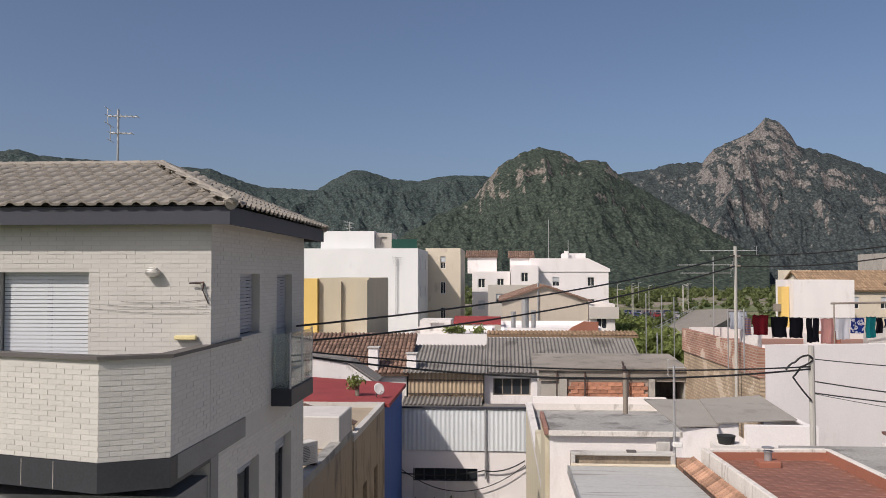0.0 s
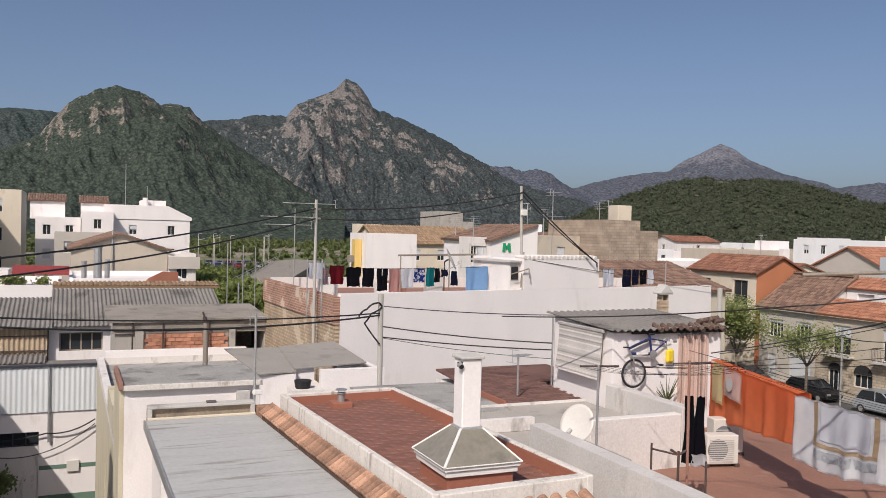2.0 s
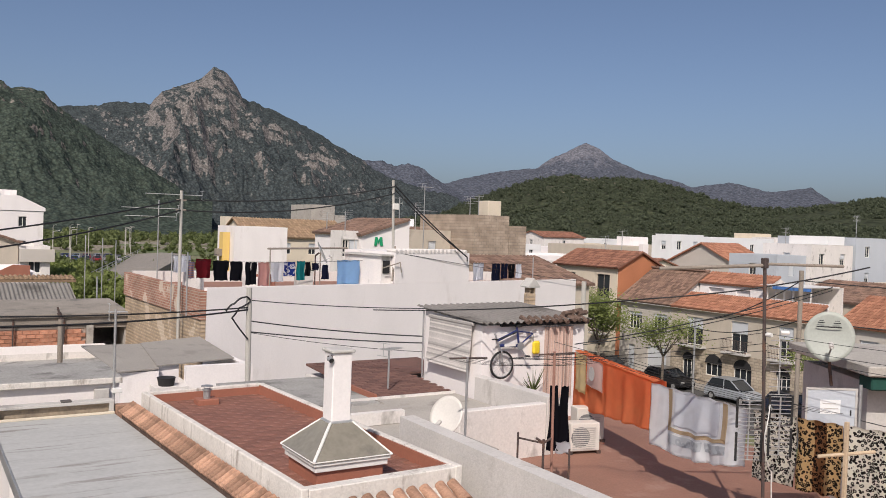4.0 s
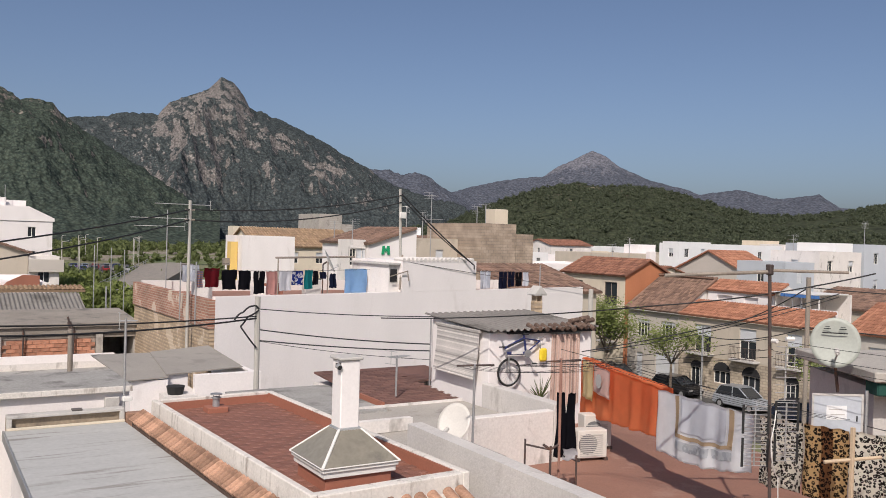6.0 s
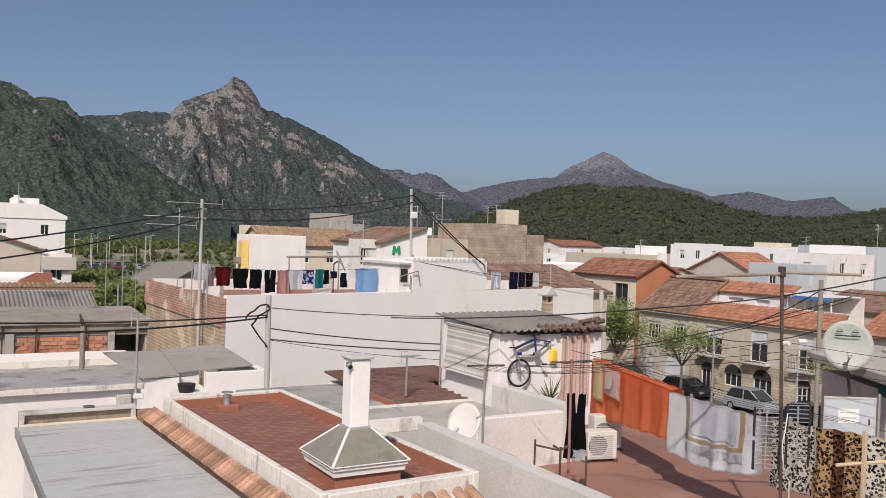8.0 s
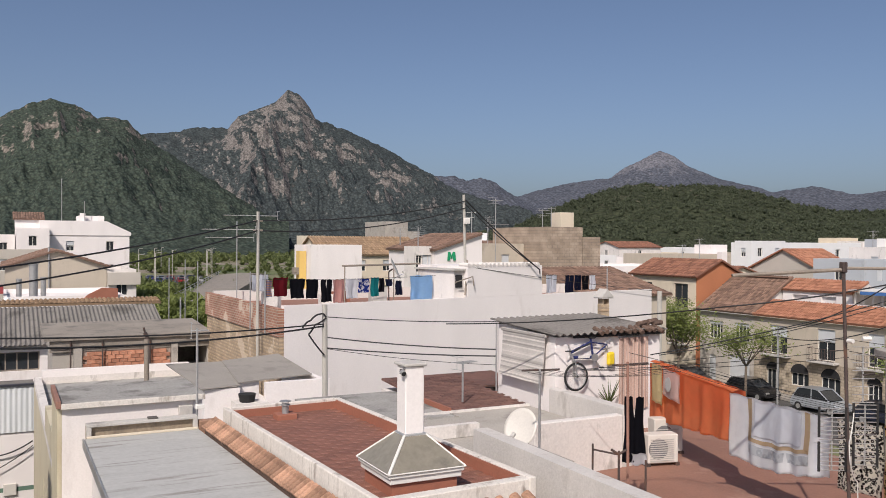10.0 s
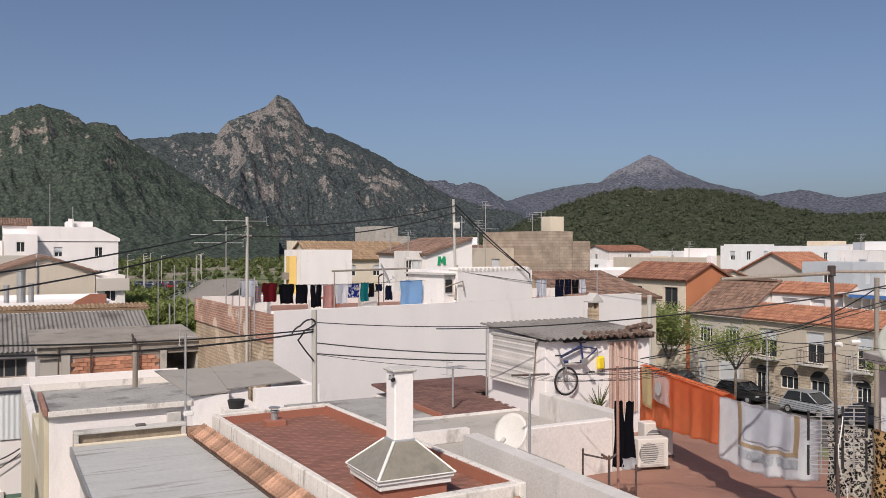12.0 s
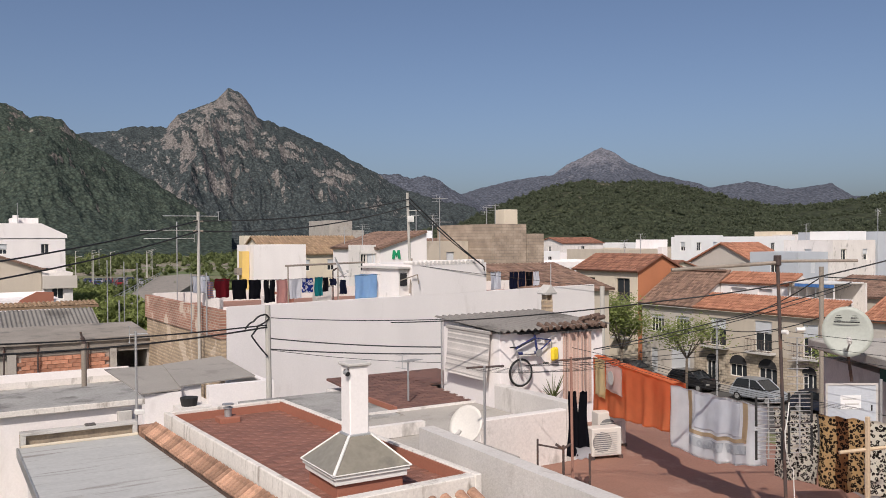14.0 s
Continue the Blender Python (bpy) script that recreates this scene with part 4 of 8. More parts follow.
# ---- houses along the alley ----
ha = thing("alley_house", "low shabby house with dark flat roof by the alley", "house", (-8, 22, 0))
part("wall", shell(-13, -4.6, 17.2, 26.6, 0, 7.0), M["tan_stained"], ha)
part("parapet", parapet(-13, -4.6, 17.2, 26.6, 7.0, 7.22, 0.3), M["roof_felt"], ha)
part("roof_block", boxes((-7.6, -4.62, 24.6, 26.58, 7.0, 7.95), bevel=0.03), M["white_grey"], ha, "dirty whitewashed roof block")
hb = thing("alley_house", "beige rendered house with a stepped parapet by the alley", "house", (-8, 30, 0))
part("wall", shell(-11, -4.6, 26.9, 34.0, 0, 6.8, e=[(28.6, 29.5, 3.6, 5.0), (31.2, 32.1, 3.6, 5.0)]), M["tan_stained"], hb, "stained tan rendered wall")
part("parapet", parapet(-11, -4.6, 26.9, 34.0, 6.8, 7.0, 0.2), M["plaster_grey"], hb)
bm = bmesh.new()
prism(bm, [(-10.9, 27.6, 7.0), (-4.75, 27.6, 7.0), (-4.75, 27.6, 7.2), (-6.4, 27.6, 7.75), (-10.9, 27.6, 8.1)], (0, 0.25, 0))
part("gable_wall", bm, M["tan_stained"], hb, "stained tan party wall")
part("gable_cap", prism(bmesh.new(), [(-4.7, 27.55, 7.21), (-6.4, 27.55, 7.76), (-10.9, 27.55, 8.11), (-10.9, 27.55, 8.18), (-6.37, 27.55, 7.83), (-4.65, 27.55, 7.27)], (0, 0.35, 0)), M["clay_dark"], hb, "dark tile edge of the party wall")
for y0, y1 in ((28.6, 29.5), (31.2, 32.1)):
    window(hb, "e", -4.6, y0, y1, 3.6, 5.0, "wood_pole")
hc = thing("alley_house", "blue-walled house with a red membrane roof", "house", (-8, 37, 0))
part("wall", shell(-11, -4.6, 34.0, 39.9, 0, 6.9), M["blue_wall"], hc, "bright blue side wall")
bm = bmesh.new()
prism(bm, [(-11, 33.9, 7.2), (-4.4, 33.9, 6.95), (-4.4, 39.9, 7.0), (-11, 39.9, 7.4)], (0, 0, -0.15))
part("roof", bm, M["red_roof"], hc, "red membrane roof")

wh = thing("warehouse", "white garage with ribbed metal front at the alley end", "warehouse", (-2, 42, 0))
part("wall", shell(-4.95, 1.2, 40.2, 43.2, 0, 3.86, s=[(-4.1, -1.1, 0.05, 3.05)], depth=0.15), M["white"], wh)
bm = boxes((-4.06, -2.62, 40.26, 40.3, 0.05, 2.48), (-2.58, -1.14, 40.26, 40.3, 0.05, 2.48))
part("door", bm, M["white_old"], wh, "white metal double door")
bm = bmesh.new()
for i in range(7):
    x = -4.1 + i * 0.5
    box(bm, x - 0.025, x + 0.025, 40.24, 40.3, 2.48, 3.05)
box(bm, -4.1, -1.1, 40.24, 40.3, 2.46, 2.5)
part("window_bars", bm, M["fascia"], wh)
part("pane", boxes((-4.05, -1.12, 40.31, 40.33, 2.5, 3.03)), M["pane"], wh)
bm = corrugated((-4.95, 40.14, 3.88), (1, 0, 0), (0, 0, 1), 6.15, 1.95, 0.2, 0.012)
part("ribbed_front", bm, M["metal_white"], wh, "white ribbed metal sheet")
part("flashing", boxes((-5.0, 1.2, 40.06, 40.3, 5.83, 5.9)), M["fascia"], wh)
each("stripe", ((-4.95, -4.12, 40.19, 40.198, 1.4, 1.58), (-1.08, 1.2, 40.19, 40.198, 1.4, 1.58), (-4.95, -4.12, 40.19, 40.198, 0.0, 0.3), (-1.08, 1.2, 40.19, 40.198, 0.0, 0.3)), M["green_stripe"], wh)
part("roof", boxes((-4.95, 1.2, 40.31, 43.2, 5.5, 5.62)), M["fibro"], wh)
part("back_wall", boxes((-4.9, 1.15, 42.9, 43.1, 3.86, 5.5), (-4.9, -4.75, 40.31, 42.9, 3.86, 5.5), (1.0, 1.15, 40.31, 42.9, 3.86, 5.5)), M["white_old"], wh)
solo("meter_box", boxes((0.0, 0.5, 40.1, 40.19, 1.25, 1.75), bevel=0.02), M["ac"], "grey meter box on the garage wall", "box", (0.25, 40.19, 1.5))
solo("downpipe", rods(((-0.72, 40.08, 2.6), (-0.72, 40.08, 5.8), 0.05)), M["steel"], "grey downpipe on the metal front", "pipe", (-0.72, 40.12, 4))

inv_b = Matrix.Identity(4)
one = as_mesh("brick", boxes((0.0, 0.239, -0.004, 0.01, 0.0, 0.052)), M["facing"])
for owner, p0, u, out, (a, b, c, d) in SINGLE_BRICKS:
    ob = new("brick", one)
    ob.parent = owner
    m = Matrix((u, -out, Vector((0, 0, 1)))).transposed().to_4x4()
    m.translation = Vector((p0[0] + u.x * a, p0[1] + u.y * a, c)) + out * random.uniform(-0.0012, 0.0012)
    ob.matrix_basis = PLACE[owner.name].inverted() @ m


# ---- flat-roofed house with the pale grey roof ----
hs = thing("flat_roof_house", "white house with a pale grey coated flat roof", "house", (2, 9, 0))
part("wall", shell(1.35, 3.25, 3.0, 15.75, 0, 8.45, w=[(13.0, 14.2, 6.9, 8.25), (10.9, 12.1, 6.9, 8.25), (8.8, 10.0, 6.9, 8.25)]), M["white"], hs)
for y in (13.0, 10.9, 8.8):
    window(hs, "w", 1.35, y, y + 1.2, 6.9, 8.25, "white_plastic", sill=False)
part("roof", prism(bmesh.new(), [(1.22, 3.0, 8.46), (3.75, 3.0, 8.46), (3.1, 15.65, 8.46), (1.22, 15.65, 8.46)], (0, 0, 0.14)), M["slab_grey"], hs, "pale grey coated roof slab")
part("gutter", boxes((1.185, 1.215, 3.0, 15.65, 8.45, 8.612), bevel=0.006), M["steel"], hs, "grey metal edge strip")
part("kerb", boxes((1.25, 3.1, 15.66, 15.88, 8.78, 8.83), (1.25, 1.33, 15.66, 15.739, 8.605, 8.779), (3.02, 3.1, 15.66, 15.739, 8.605, 8.779), bevel=0.006), M["plaster_grey"], hs, "low rendered kerb with a recessed face")
part("kerb_face", boxes((1.25, 3.1, 15.74, 15.88, 8.46, 8.779)), M["tan_stained"], hs, "stained recessed kerb face")
part("kerb_ledge", boxes((1.25, 3.1, 15.6, 15.655, 8.602, 8.64), bevel=0.005), M["cream"], hs, "cream ledge strip")
part("ledge", boxes((0.95, 1.34, 6.0, 15.0, 6.55, 6.72)), M["white_clean"], hs, "white window ledge")
part("wall_end", boxes((3.12, 3.4, 15.6, 15.8, 8.46, 8.74), bevel=0.01), M["clay"], hs, "worn clay-coloured wall end")
solo("roof_lamp", boxes((2.25, 2.42, 15.7, 15.82, 8.832, 8.865), bevel=0.008), M["coping"], "small dark lamp on the kerb", "lamp", (2.35, 15.75, 8.832))

# ---- terrace with red tiles and a skylight ----
ter = thing("terrace_house", "house with a red tiled roof terrace and whitewashed parapet", "house", (4.5, 12, 0))
part("wall", shell(3.41, 5.54, 8.9, 14.88, 0, 8.88), M["white_old"], ter)
part("terrace_bed", boxes((3.48, 5.46, 8.93, 14.8, 8.885, 8.9)), M["grout"], ter)
bm = boxes((3.375, 3.47, 8.75, 14.9, 8.7, 9.09), (5.45, 5.55, 8.75, 14.9, 8.7, 9.08), (3.47, 5.45, 14.8, 14.9, 8.7, 9.09), (3.47, 5.45, 8.75, 8.92, 8.6, 9.07), bevel=0.012)
part("parapet", bm, M["kerb_old"], ter, "chipped whitewashed parapet")
bm = boxes((3.475, 3.5, 8.93, 14.78, 8.9, 9.06), (5.42, 5.445, 8.93, 14.78, 8.9, 9.06), (3.5, 5.42, 14.77, 14.795, 8.9, 9.04))
part("skirting", bm, M["terr_paint"], ter, "red painted skirting")


def half_tile(r=0.085, length=0.42, seg=8, tall=1.0):
    """One curved clay tile, tapered, with thickness."""
    bm = bmesh.new()
    ring = []
    for v, s, rr in ((0.0, 1.0, r), (length, 0.82, r), (length, 0.82, r - 0.014), (0.0, 1.0, r - 0.014)):
        ring.append([bm.verts.new((-math.cos(math.pi * j / seg) * rr * s, v, math.sin(math.pi * j / seg) * rr * s * tall)) for j in range(seg + 1)])
    for a, b in ((0, 1), (2, 3), (3, 0)):
        for j in range(seg):
            bm.faces.new((ring[a][j], ring[a][j + 1], ring[b][j + 1], ring[b][j]))
    bmesh.ops.recalc_face_normals(bm, faces=bm.faces)
    return as_mesh("clay_tile", bm, M["clay"])


CLAY = half_tile(0.048, 0.29, tall=1.6)
BARREL = half_tile(0.085, 0.36)


def clay_strip(parent, p0, u, w, count, pitch, rows=1, row=0.36, mesh=None):
    u, w = Vector(u).normalized(), Vector(w).normalized()
    n = u.cross(w).normalized()
    inv = PLACE[parent.name].inverted()
    for c in range(count):
        for r in range(rows):
            ob = new("clay_tile", mesh or CLAY)
            ob.parent = parent
            m = Matrix((u, w, n)).transposed().to_4x4() @ pose(0, 0, 0, 0, 0, random.uniform(-3, 3))
            m.translation = Vector(p0) + u * (c + 0.5) * pitch + w * (r * row) + n * (0.012 * r + random.uniform(-0.004, 0.004))
            ob.matrix_basis = inv @ m


eave = part("eaves_bed", prism(bmesh.new(), [(3.17, 15.3, 8.68), (3.37, 15.3, 8.84), (3.37, 3.0, 8.84), (3.17, 3.0, 8.68)], (0, 0, -0.12)), M["clay_dark"], ter)
clay_strip(eave, (3.13, 15.3, 8.67), (0, -1, 0), (0.3, 0, 0.2), 90, 0.136)
eave2 = part("eaves_bed", prism(bmesh.new(), [(3.3, 8.2, 8.6), (5.5, 8.2, 8.6), (5.5, 8.74, 8.86), (3.3, 8.74, 8.86)], (0, 0, -0.05)), M["kerb_old"], ter)
clay_strip(eave2, (3.3, 8.2, 8.61), (1, 0, 0), (0, 0.56, 0.25), 11, 0.2, 2, 0.26, BARREL)

PIV = Matrix.Translation((3.3, 14.9, 0))
ter.matrix_basis = PIV @ Matrix.Rotation(radians(2.9), 4, "Z") @ PIV.inverted() @ ter.matrix_basis

sk = thing("skylight", "pyramid skylight with a white frame on a red base", "skylight", (4.6, 9.85, 8.9))
part("base", boxes((4.12, 5.0, 9.34, 10.22, 8.9, 9.075), bevel=0.008), M["terr_paint"], sk, "red painted base")
part("frame", boxes((4.08, 5.04, 9.3, 9.4, 9.08, 9.15), (4.08, 5.04, 10.16, 10.26, 9.08, 9.15), (4.08, 4.18, 9.4, 10.16, 9.08, 9.15), (4.94, 5.04, 9.4, 10.16, 9.08, 9.15), bevel=0.006), M["white_plastic"], sk, "cream enamelled frame")
part("lip", boxes((4.055, 5.065, 9.275, 9.4, 9.154, 9.2), (4.055, 5.065, 10.16, 10.285, 9.154, 9.2), (4.055, 4.18, 9.4, 10.16, 9.154, 9.2), (4.94, 5.065, 9.4, 10.16, 9.154, 9.2), bevel=0.006), M["white_plastic"], sk)
APEX = [(4.44, 9.7, 9.55), (4.74, 9.7, 9.55), (4.74, 9.99, 9.55), (4.44, 9.99, 9.55)]
FOOT = [(4.04, 9.26, 9.21), (5.08, 9.26, 9.21), (5.08, 10.3, 9.21), (4.04, 10.3, 9.21)]
for i in range(4):
    bm = bmesh.new()
    a, b, c, d = FOOT[i], FOOT[(i + 1) % 4], APEX[(i + 1) % 4], APEX[i]
    prism(bm, [a, b, c, d], (0, 0, -0.012))
    part("pane", bm, M["dusty_glass"], sk)
for i in range(4):
    part("glazing_bar", rods((FOOT[i], APEX[i], 0.02 if i == 0 else 0.012), seg=6), M["white_plastic"], sk)
    part("glazing_bar", rods((FOOT[i], FOOT[(i + 1) % 4], 0.008), seg=6), M["white_plastic"], sk)
part("flashing", boxes((4.435, 4.745, 9.69, 10.0, 9.5, 9.57), bevel=0.015), M["alu"], sk, "grey metal flashing")
ch = thing("chimney", "square whitewashed chimney with a flat cap", "chimney", (4.61, 9.85, 9.5))
part("shaft", boxes((4.46, 4.72, 9.71, 9.98, 9.5, 10.41), bevel=0.012), M["white"], ch)
part("cap", boxes((4.43, 4.75, 9.68, 10.01, 10.411, 10.45), bevel=0.01), M["plaster_grey"], ch, "grey flat cap")
bm = rods(((4.42, 9.74, 10.36), (4.42, 9.68, 10.33), 0.035), ((4.42, 9.74, 10.36), (4.47, 9.78, 10.38), 0.012), seg=10)
fl = solo("flood_lamp", bm, M["steel"], "small grey flood lamp fixed to the chimney", "lamp", (4.44, 9.72, 10.34))
part("lens", rods(((4.42, 9.678, 10.329), (4.42, 9.673, 10.327), 0.03), seg=10), M["dark"], fl)
part("box_end", boxes((4.39, 4.455, 9.71, 9.75, 10.32, 10.385), bevel=0.008), M["rusty"], fl)
ve = thing("roof_vent", "small steel flue with a cowl on a brick foot", "vent", (4.33, 14.4, 8.9))
part("foot", boxes((4.15, 4.5, 14.25, 14.55, 8.9, 9.0), bevel=0.01), M["terr_paint"], ve)
part("pipe", rods(((4.33, 14.4, 9.0), (4.33, 14.4, 9.16), 0.06), seg=14), M["steel"], ve)
part("cowl", rods(((4.33, 14.4, 9.2), (4.33, 14.4, 9.215), 0.1), ((4.33, 14.4, 9.14), (4.33, 14.4, 9.15), 0.085), ((4.28, 14.4, 9.14), (4.28, 14.4, 9.2), 0.006), ((4.38, 14.4, 9.14), (4.38, 14.4, 9.2), 0.006), seg=14), M["steel"], ve)

# ---- house with the dark flat roof, and the yellow wall along the alley ----
hd = thing("flat_roof_house", "white house with a stained dark flat roof", "house", (2, 17, 0))
part("wall", shell(0.9, 3.28, 16.2, 18.0, 0, 9.05), M["white"], hd)
part("side_wall", boxes((0.82, 0.897, 16.2, 18.0, 0, 9.05)), M["pale_yellow"], hd, "pale yellow side wall")
part("roof", boxes((0.88, 3.32, 16.12, 18.05, 9.055, 9.15), bevel=0.01), M["roof_felt"], hd, "stained flat roof slab")
part("fascia", boxes((0.88, 3.32, 16.09, 16.118, 9.04, 9.14), bevel=0.006), M["kerb_old"], hd, "flaking white edge strip")
part("end_strip", boxes((0.8, 0.878, 16.1, 18.05, 9.055, 9.19), bevel=0.008), M["wood_rust"], hd, "brown painted end strip")
hy = thing("flat_roof_house", "pale yellow house wall along the alley with flat roof", "house", (4, 26, 0))
part("wall", shell(0.95, 7.2, 18.06, 33.2, 0, 6.9, w=[(20.5, 21.3, 4.2, 5.6), (24.5, 25.3, 4.2, 5.6)]), M["pale_yellow"], hy)
part("parapet", parapet(0.95, 7.2, 18.06, 33.2, 6.9, 7.15, 0.22), M["white_old"], hy)
part("parapet_step", boxes((0.94, 1.18, 18.06, 24.0, 7.15, 7.75)), M["pale_yellow"], hy)
part("roof", boxes((1.18, 6.9, 18.3, 32.9, 6.9, 6.93)), M["roof_felt"], hy)
for y in (20.5, 24.5):
    window(hy, "w", 0.95, y, y + 0.8, 4.2, 5.6, "wood_pole")
part("back_parapet", boxes((1.2, 6.2, 32.98, 33.2, 7.15, 7.4)), M["white"], hy, "white roof parapet")

# ---- unfinished brick house ----
he = thing("unfinished_house", "unfinished house of clay blocks under a concrete slab", "house", (4.5, 37, 0))
part("wall", shell(1.6, 7.36, 34.6, 38.4, 0, 8.0, s=[(6.05, 7.2, 6.9, 7.85)], depth=2.6), M["concrete"], he)
part("beam", boxes((1.5, 7.36, 34.4, 34.58, 8.0, 8.25), (1.5, 7.36, 34.5, 34.58, 7.82, 7.98)), M["concrete_dark"], he, "stained raw concrete beam")
bm = bmesh.new()
prism(bm, [(1.3, 34.3, 8.26), (7.36, 34.3, 8.26), (7.36, 38.5, 8.45), (1.3, 38.5, 8.45)], (0, 0, 0.12))
part("roof", bm, M["concrete_dark"], he, "grey concrete roof slab")
part("post", boxes((2.3, 2.6, 34.42, 34.585, 6.9, 7.99)), M["concrete"], he)
part("post", boxes((5.8, 6.04, 34.42, 34.585, 6.9, 7.99)), M["concrete"], he)
brm = as_mesh("clay_block", boxes((-0.138, 0.138, -0.04, 0.04, -0.068, 0.068), bevel=0.006), M["hollow_brick"])
mw = part("mortar_bed", boxes((2.61, 5.79, 34.53, 34.59, 6.9, 7.82)), M["mortar"], he)
inv = PLACE[mw.name].inverted()
for r in range(6):
    for c in range(11):
        x = 2.77 + c * 0.286 + (0.14 if r % 2 else 0)
        if x > 5.7:
            continue
        ob = new("clay_block", brm)
        ob.parent = mw
        ob.matrix_basis = inv @ pose(x, 34.51 + random.uniform(-0.012, 0.008), 6.98 + r * 0.146, 0, random.uniform(-0.8, 0.8), 0)
for x, top in ((2.2, 8.3), (3.3, 8.2), (5.0, 8.25)):
    solo("drain_pipe", rods(((x, 34.36, 6.9), (x, 34.36, top), 0.03)), M["rusty"], "thin rusty pipe at the roof edge", "pipe", (x, 34.3, 6.9), group="roof pipes")
ps = thing("flue_pipe", "grey flue pipe with a bent cowl on the roof", "pipe", (4.2, 27, 6.93))
part("shaft", rods(((3.83, 27, 6.93), (3.83, 27, 9.0), 0.075), seg=14), M["wood_pole"], ps)
part("cowl", rods(((3.85, 27, 9.0), (3.78, 27, 9.2), 0.06), ((3.78, 27, 9.2), (3.74, 27, 9.35), 0.03), seg=10), M["rusty"], ps)

# ---- lean-to with the grey sheet roof ----
lf = thing("lean_to", "whitewashed lean-to with a grey corrugated sheet roof", "shed", (5.5, 23, 0))
part("wall", boxes((4.45, 5.35, 21.75, 21.9, 6.9, 8.24), (4.45, 4.6, 21.9, 24.0, 6.9, 8.25), (5.9, 7.6, 21.3, 21.5, 6.9, 8.38), (7.4, 7.55, 21.5, 25.0, 6.9, 8.35), (5.36, 5.89, 21.95, 22.1, 6.9, 8.33)), M["white"], lf)
bm = bmesh.new()
prism(bm, [(3.95, 24.3, 8.56), (4.36, 21.65, 8.26), (5.36, 21.75, 8.28), (5.5, 24.5, 8.52)], (0, 0, 0.03))
part("roof", bm, M["sheet_grey"], lf, "grey flat roof sheet")
bm = bmesh.new()
prism(bm, [(5.51, 24.5, 8.54), (5.33, 21.85, 8.33), (7.3, 21.9, 8.42), (7.35, 25.2, 8.56)], (0, 0, 0.03))
part("roof", bm, M["sheet_grey"], lf, "grey flat roof sheet")
bm = bmesh.new()
bmesh.ops.create_cone(bm, cap_ends=True, segments=20, radius1=0.18, radius2=0.22, depth=0.2, matrix=Matrix.Translation((5.62, 21.3, 7.72)))
bm.transform(Matrix.Translation((-0.2, 0, 0.33)))
solo("tub", bm, M["rubber"], "round black plastic tub on the low wall", "tub", (5.42, 21.3, 7.95), smooth=False)
solo("low_wall", boxes((5.1, 5.9, 21.0, 21.29, 6.93, 7.8), (5.1, 5.9, 21.0, 21.6, 7.801, 7.95)), M["white_old"], "whitewashed masonry block on the roof", "wall", (5.6, 21.3, 6.93))

# ---- large white house with brick side ----
W0, W1, W2, W3 = (7.59, 25.4), (24.65, 28.6), (24.65, 37.0), (7.38, 34.8)
wv = Vector((W1[0] - W0[0], W1[1] - W0[1], 0)).normalized()
wh = thing("white_house", "large white house with drying lines on its roof", "house", (15, 30, 0))
bm = bmesh.new()
prism(bm, [(*W0, 0), (*W1, 0), (*W2, 0), (*W3, 0)], (0, 0, 9.5))
part("wall", bm, M["white"], wh, "white rendered wall")


def along(d, off=0.0):
    """A point d metres along the white front, off metres behind it."""
    return Vector((W0[0], W0[1], 0)) + wv * d + Vector((-wv.y, wv.x, 0)) * off


def strip(d0, d1, o0, o1, z0, z1):
    bm = bmesh.new()
    prism(bm, [(*along(d0, o0).xy, z0), (*along(d1, o0).xy, z0), (*along(d1, o1).xy, z0), (*along(d0, o1).xy, z0)], (0, 0, z1 - z0))
    return bm


part("front_parapet", strip(0.0, 17.35, 0.0, 0.2, 9.5, 10.0), M["white"], wh)
part("back_parapet", boxes((7.5, 24.65, 34.8, 35.0, 9.5, 9.95)), M["white_old"], wh)
part("roof", boxes((7.5, 24.5, 28.7, 34.8, 9.5, 9.52)), M["patio"], wh, "red roof floor")
bm = bmesh.new()
prism(bm, [(7.585, 25.4, 9.05), (7.375, 34.8, 9.05), (7.17, 34.8, 9.05), (7.4, 25.42, 9.05)], (0, 0, 0.86))
part("side_wall", bm, M["brick_side"], wh, "bare red brick side wall")
bm = bmesh.new()
prism(bm, [(7.58, 25.41, 0), (7.37, 34.8, 0), (7.24, 34.8, 0), (7.44, 25.43, 0)], (0, 0, 9.05))
part("side_wall", bm, M["brick_tan"], wh, "bare tan masonry side wall")
part("stair_room", strip(7.2, 10.85, 0.003, 3.0, 10.003, 11.1), M["white"], wh, "white stair room on the roof")
bm = bmesh.new()
for i in range(18):
    p = along(7.25 + i * 0.2, 0.0)
    rod(bm, p + Vector((0, -0.02, 11.14)), along(7.25 + i * 0.2, 0.5) + Vector((0, 0, 11.16)), 0.07, 8)
part("tile_edge", bm, M["white_old"], wh)
part("side_room", strip(6.75, 7.19, 0.22, 2.4, 9.52, 10.95), M["white_old"], wh, "small roof room with a window")
part("room_cap", strip(6.65, 7.19, 0.1, 2.5, 10.96, 11.02), M["plaster_grey"], wh)
part("window", strip(6.8, 7.1, 0.19, 0.215, 10.35, 10.8), M["dark"], wh)
chm = thing("chimney_pot", "narrow brown chimney with a small tiled hood", "chimney", (13.99, 18.1, 7.75))
CX, CY = 13.99, 18.1
part("shaft", boxes((CX - 0.11, CX + 0.11, CY - 0.11, CY + 0.11, 7.75, 10.36), bevel=0.008), M["brick_tan"], chm)
